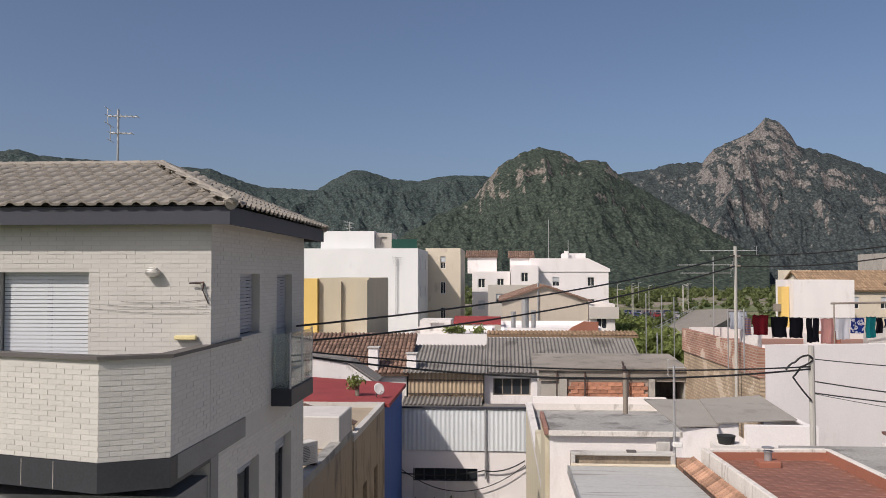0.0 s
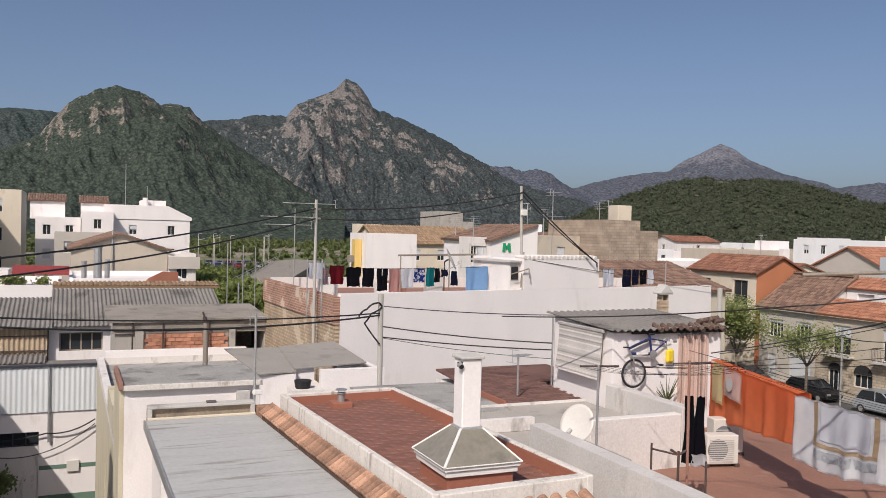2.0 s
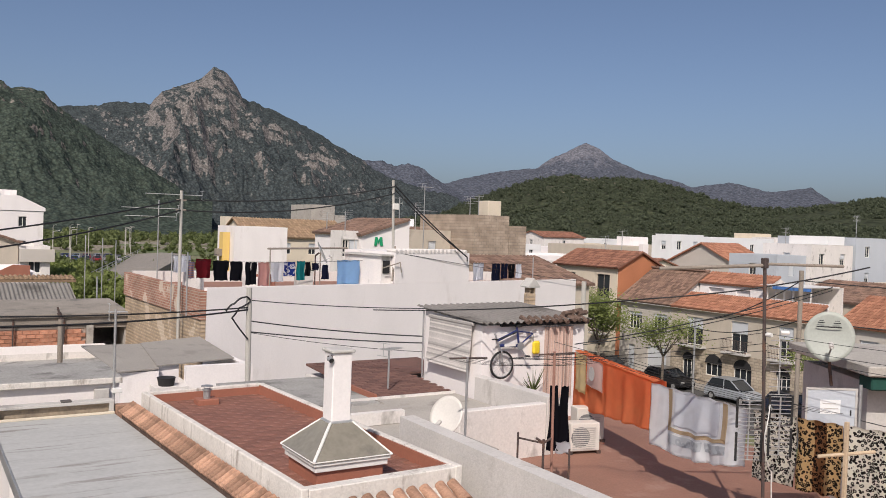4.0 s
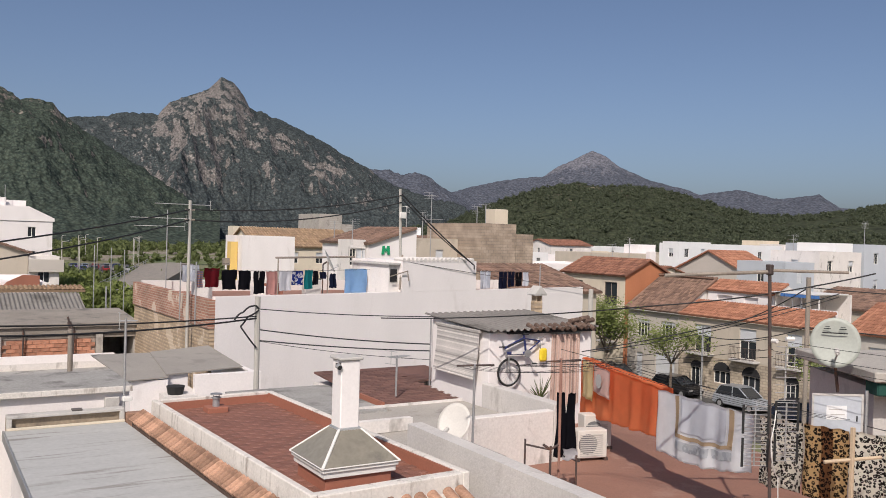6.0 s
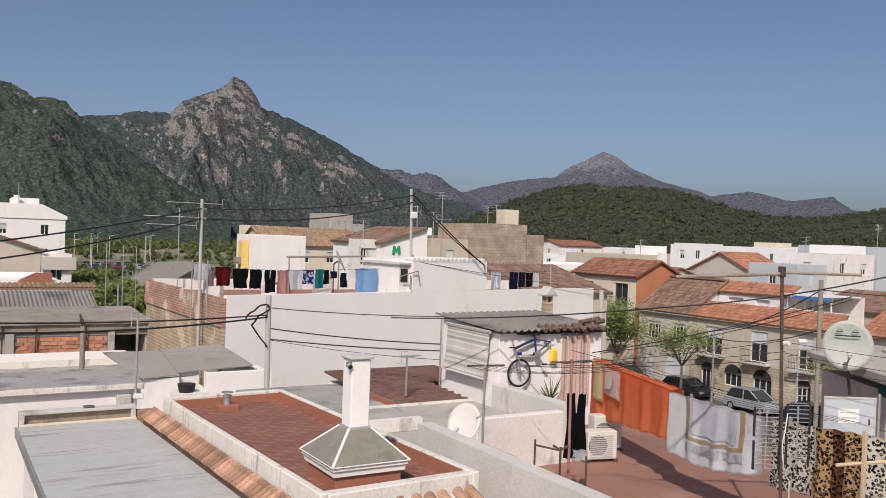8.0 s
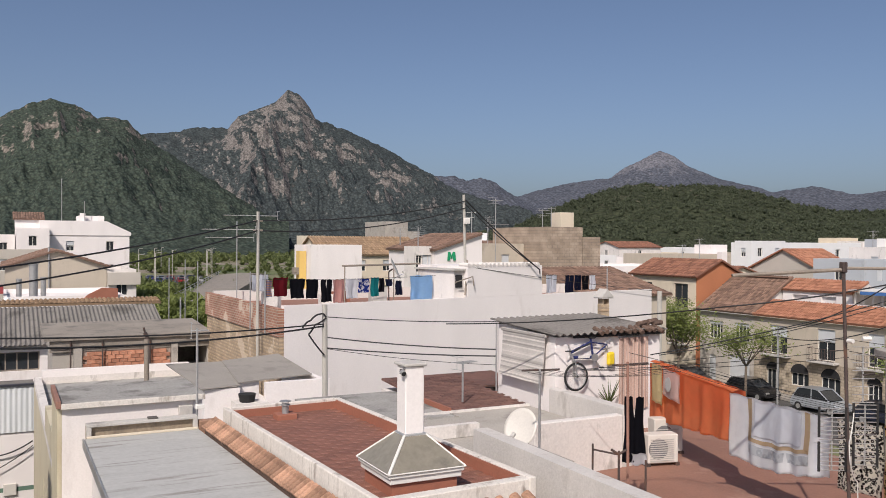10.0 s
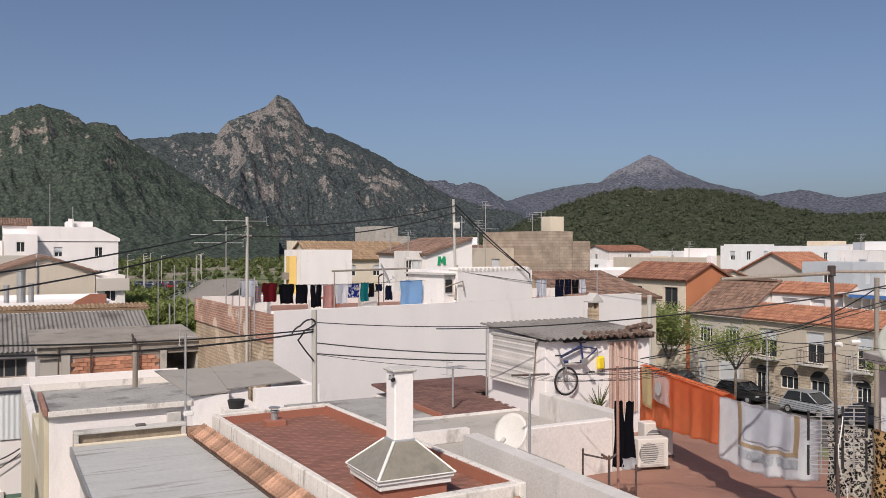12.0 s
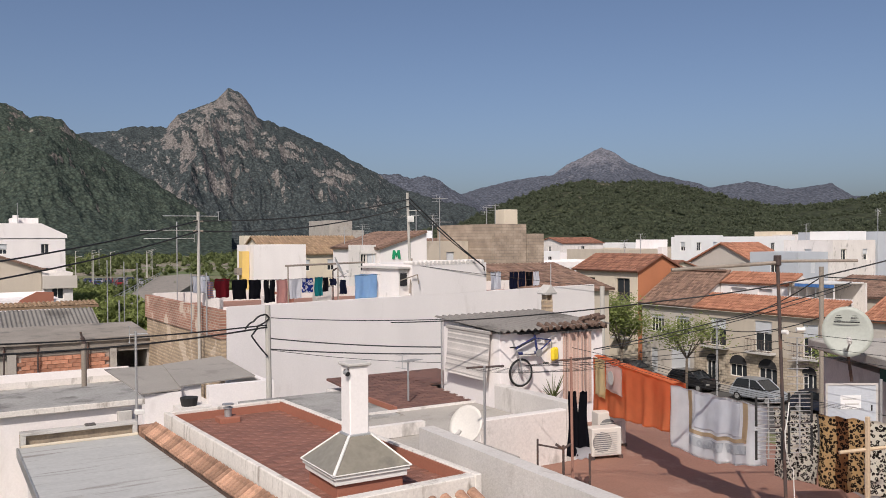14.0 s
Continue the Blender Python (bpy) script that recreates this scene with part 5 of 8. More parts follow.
part("shaft_top", boxes((CX - 0.1, CX - 0.06, CY - 0.1, CY + 0.1, 10.36, 10.52), (CX + 0.06, CX + 0.1, CY - 0.1, CY + 0.1, 10.36, 10.52)), M["brick_tan"], chm)
part("hood_slab", boxes((CX - 0.19, CX + 0.19, CY - 0.17, CY + 0.17, 10.52, 10.55)), M["plaster_grey"], chm)
part("hood", prism(bmesh.new(), [(CX - 0.2, CY - 0.18, 10.55), (CX + 0.2, CY - 0.18, 10.55), (CX, CY - 0.18, 10.77)], (0, 0.36, 0)), M["plaster_grey"], chm)
solo("roof_rail", rods((along(0.6, 0.9) + Vector((0, 0, 9.9)), along(6, 0.9) + Vector((0, 0, 9.9)), 0.02)), M["wood_pole"], "low pole behind the parapet", "pole", tuple(along(3, 0.9) + Vector((0, 0, 9.5))))

# ---- small roofs between the terrace and the shed ----
pr = thing("low_annex", "low annex with a pale flat roof and brown tiled slope", "house", (8, 14, 0))
part("wall", shell(5.85, 8.4, 11.6, 18.9, 0, 8.3), M["white_old"], pr)
part("wall", shell(8.41, 9.25, 13.02, 19.8, 0, 8.29), M["white_old"], pr)
part("wall", boxes((9.26, 10.36, 13.02, 18.2, 7.76, 8.29), (9.26, 11.6, 18.21, 19.8, 0, 8.29)), M["white_old"], pr)
part("roof", boxes((5.85, 8.4, 11.6, 15.6, 8.305, 8.36), (8.401, 10.36, 13.02, 16.0, 8.305, 8.36)), M["concrete"], pr, "pale concrete roof")
bm = bmesh.new()
prism(bm, [(5.9, 15.75, 8.38), (8.35, 15.75, 8.31), (8.35, 18.9, 8.33), (5.9, 18.9, 8.33)], (0, 0, 0.05))
part("roof", bm, M["roof_felt"], pr, "grey felt roof")
bm = bmesh.new()
prism(bm, [(8.42, 16.05, 8.31), (10.36, 16.05, 8.31), (10.36, 18.2, 8.42), (11.6, 18.2, 8.42), (11.6, 19.8, 8.5), (8.42, 19.8, 8.5)], (0, 0, 0.05))
part("roof", bm, M["brown_roof"], pr, "reddish brown paved roof")
part("roof_kerb", boxes((8.36, 8.42, 16.02, 18.0, 8.36, 8.47)), M["terr_paint"], pr)
SLAB = as_mesh("paving_tile", boxes((-0.14, 0.14, -0.068, 0.068, 0, 0.01)), M["brown_roof"])
inv = PLACE[pr.name].inverted()
for r in range(24):
    for c in range(6):
        ob = new("paving_tile", SLAB)
        ob.parent = pr
        y = 16.14 + r * 0.15
        ob.matrix_basis = inv @ pose(8.62 + c * 0.3 + (0.15 if r % 2 else 0), y, 8.362 + (y - 16.05) * 0.0508, 2.9, 0, random.uniform(-1, 1))
part("ledge", boxes((7.4, 10.36, 15.98, 16.04, 8.361, 8.41)), M["white_old"], pr)
part("kerb", boxes((5.85, 6.05, 11.6, 15.4, 8.37, 8.62), (6.05, 7.9, 13.9, 14.05, 8.37, 8.6)), M["white_old"], pr)

# ---- the shed with the bicycle ----
sh = thing("roof_shed", "whitewashed roof shed with a corrugated roof and cane blind", "shed", (12, 16.5, 7.5))
part("wall", boxes((10.55, 13.45, 15.3, 17.7, 7.5, 9.93), bevel=0.01), M["white"], sh)
part("gable", prism(bmesh.new(), [(10.56, 15.31, 9.931), (10.56, 17.69, 9.931), (10.56, 17.69, 10.06)], (2.88, 0, 0)), M["white"], sh)
bm = corrugated((10.42, 15.12, 10.0), (1, 0, 0.01), (0, 2.75, 0.13), 3.1, 2.75, 0.177, 0.028)
part("roof", bm, M["fibro"], sh, "weathered corrugated roof")
# broken edge tiles, their shade put into the dark clay colour
for i in range(10):
    x = 11.6 + i * 0.19
    part("tile", rods(((x, 15.05 + random.uniform(-0.05, 0.05), 10.0 + random.uniform(-0.04, 0.03)), (x + random.uniform(-0.05, 0.05), 15.32, 10.07 + random.uniform(-0.02, 0.02)), 0.055), seg=8), M["clay_dark"], sh, "broken clay tile, coloured dark for the shade at the roof edge")
for x, z in ((12.75, 10.2), (13.05, 10.24), (13.2, 10.19)):
    part("tile", rods(((x, 15.25, z - 0.06), (x + 0.3, 15.32, z - 0.04), 0.06), seg=8), M["clay_dark"], sh, "loose clay tile on the roof")
part("beam", boxes((11.0, 13.5, 15.2, 15.28, 9.9, 9.96)), M["dark"], sh, "dark edge beam")
bl = part("blind", boxes((10.42, 10.5, 15.5, 17.35, 9.9, 9.98), bevel=0.015), M["shutter_old"], sh, "sagging cane roller blind")
n = 28
for i in range(n):
    z0 = 9.9 - i * 0.036
    bulge = 0.05 + 0.1 * (i / n) ** 2
    part("slat", boxes((10.5 - bulge - 0.01, 10.5 - bulge + 0.004, 15.55, 17.3, z0 - 0.034, z0)), M["shutter_old"], bl)
part("post", rods(((10.45, 17.6, 7.5), (10.45, 17.6, 10.05), 0.022)), M["steel"], sh)
cu = part("door_curtain", rods(((12.22, 15.26, 9.86), (13.08, 15.26, 9.86), 0.012)), M["steel"], sh, "faded brown strip curtain")
for i in range(20):
    x = 12.25 + i * 0.041
    part("strip", boxes((x, x + 0.037, 15.262 - 0.012 * (i % 2), 15.27 - 0.012 * (i % 2), 8.2 + random.uniform(0, 0.05), 9.86)), M["curtain"], cu)
solo("parapet_wall", boxes((10.38, 10.62, 12.8, 15.28, 7.5, 8.86), bevel=0.015), M["white_grey"], "weathered white parapet beside the shed", "wall", (10.5, 14, 7.5))
solo("terrace_wall", boxes((8.4, 10.37, 12.8, 13.0, 7.5, 8.74), bevel=0.015), M["white_old"], "low whitewashed terrace wall", "wall", (9.4, 12.9, 7.5))

# ---- red patio roof at the side ----
pt = thing("patio_house", "house with a red paved roof patio", "house", (10, 5, 0))
part("wall", shell(6.45, 14.8, -4.0, 11.55, 0, 7.7), M["white_old"], pt)
part("wall", shell(9.26, 14.8, 11.56, 18.2, 0, 7.7), M["white_old"], pt)
part("patio_floor", boxes((6.46, 14.8, -4.0, 11.55, 7.7, 7.75), (8.42, 14.8, 11.55, 18.2, 7.7, 7.75)), M["patio"], pt, "red paved patio floor")
bm = bmesh.new()
prism(bm, [(6.18, -3.0, 9.11), (6.18, 11.05, 9.21), (6.18, 11.05, 0.0), (6.18, -3.0, 0.0)], (0.24, 0, 0))
part("side_wall", bm, M["white_grey"], pt, "long weathered white parapet wall")


# ---- single tiles of the terrace floor ----
tl = as_mesh("floor_tile", boxes((-0.135, 0.135, -0.067, 0.067, -0.006, 0.006)), M["terracotta"])
bed = [o for o in ter.children if o.name.startswith("terrace_bed")][0]
inv = PLACE[bed.name].inverted()
spots = []
for r in range(43):
    for c in range(8):
        x = 3.64 + c * 0.275 + (0.0 if r % 2 == 0 else 0.137)
        if x < 5.31:
            spots.append((x, 8.99 + r * 0.1385))
for x, y in spots[-300:]:
    ob = new("floor_tile", tl)
    ob.parent = bed
    ob.matrix_basis = inv @ pose(x, y, 8.905 + random.uniform(-0.001, 0.001), random.uniform(-0.4, 0.4), random.uniform(-0.4, 0.4), 0)


# ---- roofs behind the garage ----
rb = thing("workshop", "workshop with grey corrugated roof and tan plastic front", "workshop", (-3, 50, 0))
part("wall", shell(-4.7, -0.9, 43.8, 50, 0, 7.0), M["concrete"], rb)
part("sheet_front", corrugated((-4.7, 43.7, 5.6), (1, 0, 0), (0, 0, 1), 3.8, 1.5, 0.2, 0.03), M["fibro_tan"], rb, "tan corrugated plastic front")
each("rail", ((-4.7, -0.9, 43.62, 43.66, 6.68, 6.74), (-4.7, -0.9, 43.62, 43.66, 6.0, 6.06)), M["rusty"], rb)
part("roof", corrugated((-4.95, 43.3, 7.12), (1, 0, 0), (0, 4.5, 1.04), 4.25, 4.6, 0.2, 0.035), M["fibro"], rb, "dark corrugated roof")
part("lower_roof", corrugated((-4.9, 42.3, 5.68), (1, 0, 0), (0, 1.3, 0.2), 3.95, 1.35, 0.2, 0.035), M["fibro"], rb)
rc = thing("workshop", "white workshop with grey corrugated roof and a dark window", "workshop", (3, 47, 0))
part("wall", shell(-0.85, 7.2, 44.1, 50.5, 0, 7.03, s=[(-0.4, 1.5, 5.9, 6.78)]), M["white"], rc)
window(rc, "s", 44.1, -0.4, 1.5, 5.9, 6.78, "wood_pole", bars=3, sill=False)
part("roof", corrugated((-0.8, 43.7, 7.12), (1, 0, 0), (0, 5.0, 1.4), 8.1, 5.2, 0.2, 0.035), M["fibro"], rc, "grey corrugated roof")
slope_part(rc, (-0.8, 49.1, 8.62), (1, 0, 0), (0, 1, 0.12), 8.5, 1.3, M["clay_ochre"], label="mossy ochre tile ridge", pitch=0.22, row=0.36)
ra = thing("old_house", "old house with a brown clay tile roof", "house", (-8, 47, 0))
part("wall", shell(-11.2, -4.8, 43.7, 51, 0, 7.03), M["white_old"], ra)
slope_part(ra, (-11.4, 43.4, 7.03), (1, 0, 0), (0, 4.5, 1.7), 6.75, 4.9, M["clay_brown"], label="weathered brown tile roof", pitch=0.22, row=0.38)
for x, y, h in ((-6.5, 43.9, 8.3), (-4.55, 44.0, 8.0)):
    t = thing("chimney", "small whitewashed chimney on the tiled roof", "chimney", (x, y, 7.0), group="small chimneys")
    part("shaft", boxes((x - 0.25, x + 0.25, y - 0.25, y + 0.25, 7.0, h), bevel=0.02), M["white"], t)
    part("cap", boxes((x - 0.3, x + 0.3, y - 0.3, y + 0.3, h, h + 0.07)), M["plaster_grey"], t)


# ---- houses farther off ----
def house(label, x0, x1, y0, y1, h, wallmat, roof=None, rise=1.2, along_="y", s=0, w=0, e=0, storeys=3, sh=2.9, top=0.6, rm="clay_far", name="town_house", par=0.0, win=(0.9, 1.2)):
    """A plain town house: storeys with windows on chosen sides, flat roof with parapet or a tiled gable."""
    t = thing(name, label, "house", ((x0 + x1) / 2, (y0 + y1) / 2, 0))
    rows = [h - top - win[1] - i * sh for i in range(storeys) if h - top - win[1] - i * sh > 0.8]

    def line(a, b, n):
        if not n:
            return []
        step = (b - a) / n
        return [(a + step * (i + 0.5) - win[0] / 2, a + step * (i + 0.5) + win[0] / 2, z, z + win[1]) for i in range(n) for z in rows]
    S, Wt, E = line(x0, x1, s), line(y0, y1, w), line(y0, y1, e)
    part("wall", shell(x0, x1, y0, y1, 0, h, s=S, w=Wt, e=E), M[wallmat], t)
    for side, face, L in (("s", y0, S), ("w", x0, Wt), ("e", x1, E)):
        for a in L:
            window(t, side, face, *a, shut=random.choice((0, 0, 0.5, 1.0)), sill=False)
    if roof == "gable":
        gable_roof(t, x0, x1, y0, y1, h + 0.12, rise, M[rm], along_, 0.3, M[wallmat], pitch=0.32, row=0.6, seg=3)
    elif roof == "slope":
        slope_part(t, (x0 - 0.3, y0 - 0.3, h + 0.1), (1, 0, 0), (0, y1 - y0, rise), x1 - x0 + 0.6, math.hypot(y1 - y0, rise) + 0.3, M[rm], pitch=0.32, row=0.6, seg=3)
    else:
        part("parapet", parapet(x0, x1, y0, y1, h + 0.001, h + 0.001 + (par or 0.35), 0.2), M[wallmat], t)
    return t


t = house("tall white apartment house with a blank front", -24, -8.3, 86, 98, 14.4, "white_clean", e=2, storeys=3)
part("roof_room", boxes((-18.4, -12.9, 87, 92, 14.76, 16.55)), M["white_clean"], t, "white roof room")
part("roof_room", shell(-12.89, -11.2, 88, 92, 14.5, 16.4, s=[(-12.4, -11.7, 15.2, 16.0)]), M["greyhouse"], t)
part("screen", boxes((-11.1, -8.5, 87, 87.06, 14.76, 15.7)), M["green_net"], t, "dark green mesh screen")
t = house("cream apartment house with small windows", -8.6, -4.6, 98.2, 110, 14.8, "cream", s=1, storeys=4, win=(0.6, 1.4))
t = house("cream and ochre house with a flat roof", -12.7, -9.2, 59.6, 70, 11.5, "cream_dull", storeys=0)
part("stair_tower", boxes((-14.2, -12.75, 59.2, 64, 0, 11.8)), M["yellow"], t, "ochre yellow stair tower")
part("pillar", boxes((-10.1, -9.2, 58.9, 59.58, 0, 11.7), (-11.3, -11.1, 59.3, 59.58, 0, 11.6)), M["cream_dull"], t)
house("low house with a terracotta side wall", -12.5, -9.0, 57.0, 59.0, 7.6, "white", storeys=1)
t = house("low white house with a cluttered roof terrace", -6.5, -0.5, 60, 70, 7.6, "white", s=3, storeys=1, top=0.5)
part("awning", prism(bmesh.new(), [(-3.5, 63.6, 8.55), (0.0, 63.6, 8.5), (0.0, 65.5, 8.9), (-3.5, 65.5, 8.95)], (0, 0, -0.12)), M["red_roof"], t, "dark red awning roof")
part("roof_room", shell(-6.0, -3.7, 63.5, 67, 7.6, 8.7, s=[(-5.2, -4.2, 7.9, 8.5)]), M["white_old"], t)
t = house("low white house with arched terracotta wall", 0.0, 7.3, 62, 72, 7.9, "white", storeys=0)
part("arch_wall", prism(bmesh.new(), [(4.6, 61.95, 7.9), (6.9, 61.95, 7.9), (6.9, 61.95, 8.7), (5.9, 61.95, 8.75), (5.0, 61.95, 8.3)], (0, -0.15, 0)), M["terr_paint"], t, "terracotta coloured wall")
for x, h, r in ((1.75, 10.4, 0.27), (2.35, 9.5, 0.17), (0.9, 9.4, 0.17)):
    f = thing("flue_pipe", "tall galvanised flue on the low roof", "pipe", (x, 62.6, 7.9), group="flues")
    part("shaft", rods(((x, 62.6, 7.9), (x, 62.6, h - 0.1), r), seg=14), M["steel"], f)
    part("cowl", rods(((x, 62.6, h - 0.1), (x, 62.6, h), r * 1.15), seg=14), M["steel"], f)
an = thing("low_annex", "low white annex with a dark sloping roof", "house", (-7.6, 42.4, 0))
part("wall", prism(bmesh.new(), [(-9.3, 41.5, 0), (-6.2, 41.5, 0), (-6.2, 41.5, 6.9), (-7.4, 41.5, 7.7), (-9.3, 41.5, 8.0)], (0, 1.7, 0)), M["white_old"], an)
part("roof", prism(bmesh.new(), [(-6.0, 41.4, 6.83), (-7.4, 41.4, 7.76), (-9.4, 41.4, 8.07), (-9.4, 41.4, 8.15), (-7.37, 41.4, 7.84), (-5.95, 41.4, 6.9)], (0, 1.9, 0)), M["fibro"], an, "dark sheet roof")
# things on the low roof terrace
tp = bmesh.new()
for k in range(10):
    a0, a1 = 2 * math.pi * k / 10, 2 * math.pi * (k + 1) / 10
    rad = [0.95 + 0.2 * math.sin(3 * a) for a in (a0, a1)]
    prism(tp, [(0.2, 61.2, 8.35), (0.2 + rad[0] * math.cos(a0), 61.2 + rad[0] * math.sin(a0), 7.62), (0.2 + rad[1] * math.cos(a1), 61.2 + rad[1] * math.sin(a1), 7.62)], (0, 0, -0.02))
solo("tarpaulin", tp, M["white_clean"], "white tarpaulin draped over stored things", "tarpaulin", (0.2, 61.2, 7.6))
solo("masonry_block", boxes((-0.6, 1.0, 60.6, 61.9, 0, 7.61)), M["white"], "white masonry block under the tarpaulin", "wall", (0.2, 61.2, 0))
for x0 in (-3.4, -1.9):
    solo("roof_crate", boxes((x0, x0 + 0.7, 60.9, 61.4, 7.6, 8.1), bevel=0.03), M["plaster_grey"], "grey box stored on the low roof terrace", "box", (x0 + 0.35, 61.1, 7.6), group="roof boxes")
t = house("beige house with a low gabled front", 0.1, 7.5, 75, 90, 9.8, "beige", roof="gable", rise=1.25, rm="clay_brown", s=0, storeys=0)
part("pipe", rods(((3.2, 74.9, 7.5), (3.2, 74.9, 11.4), 0.08)), M["steel"], t)
t = house("grey-white annex with a balcony", 7.55, 9.8, 75, 84, 9.2, "white_old", s=1, storeys=2)
part("band", boxes((7.55, 10.1, 74.7, 74.98, 8.3, 9.3)), M["greyhouse"], t)
t = house("white house with a sloping roof line", 5.0, 14.2, 115, 128, 12.4, "white", e=0, s=2, storeys=2, par=0.05)
part("gable", prism(bmesh.new(), [(3.9, 114.9, 12.5), (14.4, 114.9, 12.5), (14.4, 114.9, 12.9), (11.5, 114.9, 14.3), (3.9, 114.9, 14.3)], (0, 12, 0)), M["white"], t)
part("roof_storey", boxes((8.4, 11.4, 117, 121, 14.31, 15.0)), M["white"], t)
part("chimney", boxes((8.5, 9.1, 116, 116.6, 14.31, 15.3)), M["white"], t)
t = house("white house with set-back roof storey", -3.8, 1.2, 114, 126, 12.2, "white", s=2, storeys=2)
part("roof_storey", boxes((-4.6, -0.6, 119, 126, 12.3, 14.6)), M["white"], t)
slope_part(t, (-4.9, 118.7, 14.6), (1, 0, 0), (0, 3, 0.9), 4.5, 3.2, M["clay_brown"], pitch=0.3, row=0.5, seg=3)
t = house("white house with small brown roofs", 1.3, 4.9, 113, 126, 13.0, "white", s=1, storeys=2)
part("roof_storey", boxes((1.3, 4.4, 118, 126, 13.1, 14.5)), M["white"], t)
slope_part(t, (1.0, 117.7, 14.5), (1, 0, 0), (0, 3, 0.9), 3.6, 3.2, M["clay_brown"], pitch=0.3, row=0.5, seg=3)
house("blue-grey and cream small house", -1.5, 4.0, 100, 108, 10.5, "greyhouse", s=2, storeys=1)
# middle of the town
house("cream flat-roofed house past the yellow house", 48.0, 52.4, 150, 153, 12.6, "cream", s=2, storeys=2)
t = house("ochre house under a wide tiled roof", 30.6, 42.4, 88, 97, 10.5, "cream", roof="gable", rise=1.9, along_="x", rm="clay_ochre", s=4, w=1, storeys=2)
t = house("white block with a flat roof", 27.25, 32.7, 82.2, 87.6, 11.25, "white", storeys=0)
t = house("yellow house with brown balconies", 26.5, 27.2, 83.5, 84.6, 10.6, "yellow", storeys=0)
for z in (6.4, 8.6):
    part("balcony", boxes((26.0, 26.49, 83.6, 84.5, z, z + 0.7)), M["wood_pole"], t)
house("unfinished grey concrete house", 41.8, 44.9, 97.5, 104, 14.1, "concrete", storeys=0)
house("grey raw concrete town house", 44.95, 46.5, 97.5, 104, 12.9, "concrete", storeys=0)
t = thing("white_gable_house", "white house with a sloping gable and green shop sign", "house", (28, 55, 0))
part("wall", prism(bmesh.new(), [(26.5, 53.0, 0), (30.2, 53.0, 0), (30.2, 53.0, 12.55), (26.5, 53.0, 11.4)], (0, 8, 0)), M["white"], t)
slope_part(t, (26.3, 61.2, 11.42), (0, -1, 0), (3.7, 0, 1.15), 8.4, 4.0, M["clay_brown"], pitch=0.3, row=0.5, seg=3)
SGN = [(0.0, 0.0), (0.2, 0.0), (0.24, 0.36), (0.32, 0.1), (0.42, 0.36), (0.46, 0.0), (0.66, 0.0), (0.6, 0.6), (0.44, 0.6), (0.33, 0.34), (0.22, 0.6), (0.06, 0.6)]
part("sign", prism(bmesh.new(), [(27.42 + a, 52.98, 10.68 + b) for a, b in SGN], (0, -0.05, 0)), M["green_sign"], t, "green sign shape")
house("small white house with a window row", 25.5, 26.45, 53.5, 56, 11.3, "white_old", s=2, storeys=1, top=0.25)
house("beige roof room with a dark window", 33.5, 41.0, 64.5, 72, 11.5, "beige", s=2, storeys=1, win=(0.8, 1.0))
t = house("tall bare block-wall house", 41.05, 44.8, 61, 70, 13.0, "block", storeys=0, par=0.3)
part("water_tank", boxes((43.2, 44.6, 62, 63.5, 13.02, 14.6), bevel=0.03), M["cream"], t, "cream square roof tank")
house("bare annex of concrete blocks", 44.85, 46.7, 61, 68, 12.1, "block", storeys=0)
t = house("low beige house with brown tile roof", 34.0, 40.5, 45.5, 52, 8.4, "beige", roof="slope", rise=1.6, rm="clay_brown", storeys=0)


# ---- houses across the side street ----
def balcony(parent, x, y0, y1, z):
    part("balcony", boxes((x - 0.7, x - 0.005, y0, y1, z - 0.16, z), bevel=0.02), M["plaster_grey"], parent)
    bm = bmesh.new()
    for k in range(int((y1 - y0) / 0.13) + 1):
        rod(bm, (x - 0.66, y0 + 0.03 + k * 0.13, z), (x - 0.66, y0 + 0.03 + k * 0.13, z + 0.95), 0.012, 4)
    for a, b in (((x - 0.66, y0 + 0.02, z + 0.95), (x - 0.66, y1 - 0.02, z + 0.95)), ((x - 0.66, y0 + 0.02, z + 0.95), (x, y0 + 0.02, z + 0.95)), ((x - 0.66, y1 - 0.02, z + 0.95), (x, y1 - 0.02, z + 0.95)), ((x - 0.66, y0 + 0.02, z + 0.1), (x - 0.66, y1 - 0.02, z + 0.1))):
        rod(bm, a, b, 0.02, 4)
    part("railing", bm, M["rusty"], parent, "dark iron railing")


X = 55.0
t = thing("street_house", "warm grey two-storey house with brown tile roof", "house", (58, 54, 0))
op = [(54.75, 56.3, 3.75, 5.25), (51.8, 53.4, 3.75, 5.3), (51.7, 53.95, 0.15, 2.5), (55.5, 56.3, 0.15, 2.3)]
part("wall", shell(X, X + 8, 51.3, 57.4, 0, 6.05, w=op), M["greyhouse"], t)
window(t, "w", X, *op[0], bars=3, shut=0.2)
window(t, "w", X, *op[1], bars=3, shut=0.2)
window(t, "w", X, *op[2], shut=1.0, sill=False)
window(t, "w", X, *op[3], shut=1.0, sill=False)
part("cornice", boxes((X - 0.35, X, 51.2, 57.5, 6.06, 6.2)), M["plaster_grey"], t)
slope_part(t, (X - 0.4, 57.6, 6.2), (0, -1, 0), (4.6, 0, 2.9), 6.5, 5.6, M["clay_brown"], pitch=0.25, row=0.45, seg=4)
slope_part(t, (X + 8.6, 51.2, 6.2), (0, 1, 0), (-4.6, 0, 2.9), 6.4, 5.6, M["clay_brown"], pitch=0.25, row=0.45, seg=3)
part("gable", prism(bmesh.new(), [(X, 51.35, 6.06), (X + 8, 51.35, 6.06), (X + 4, 51.35, 8.75)], (0, 0.2, 0)), M["white_old"], t)
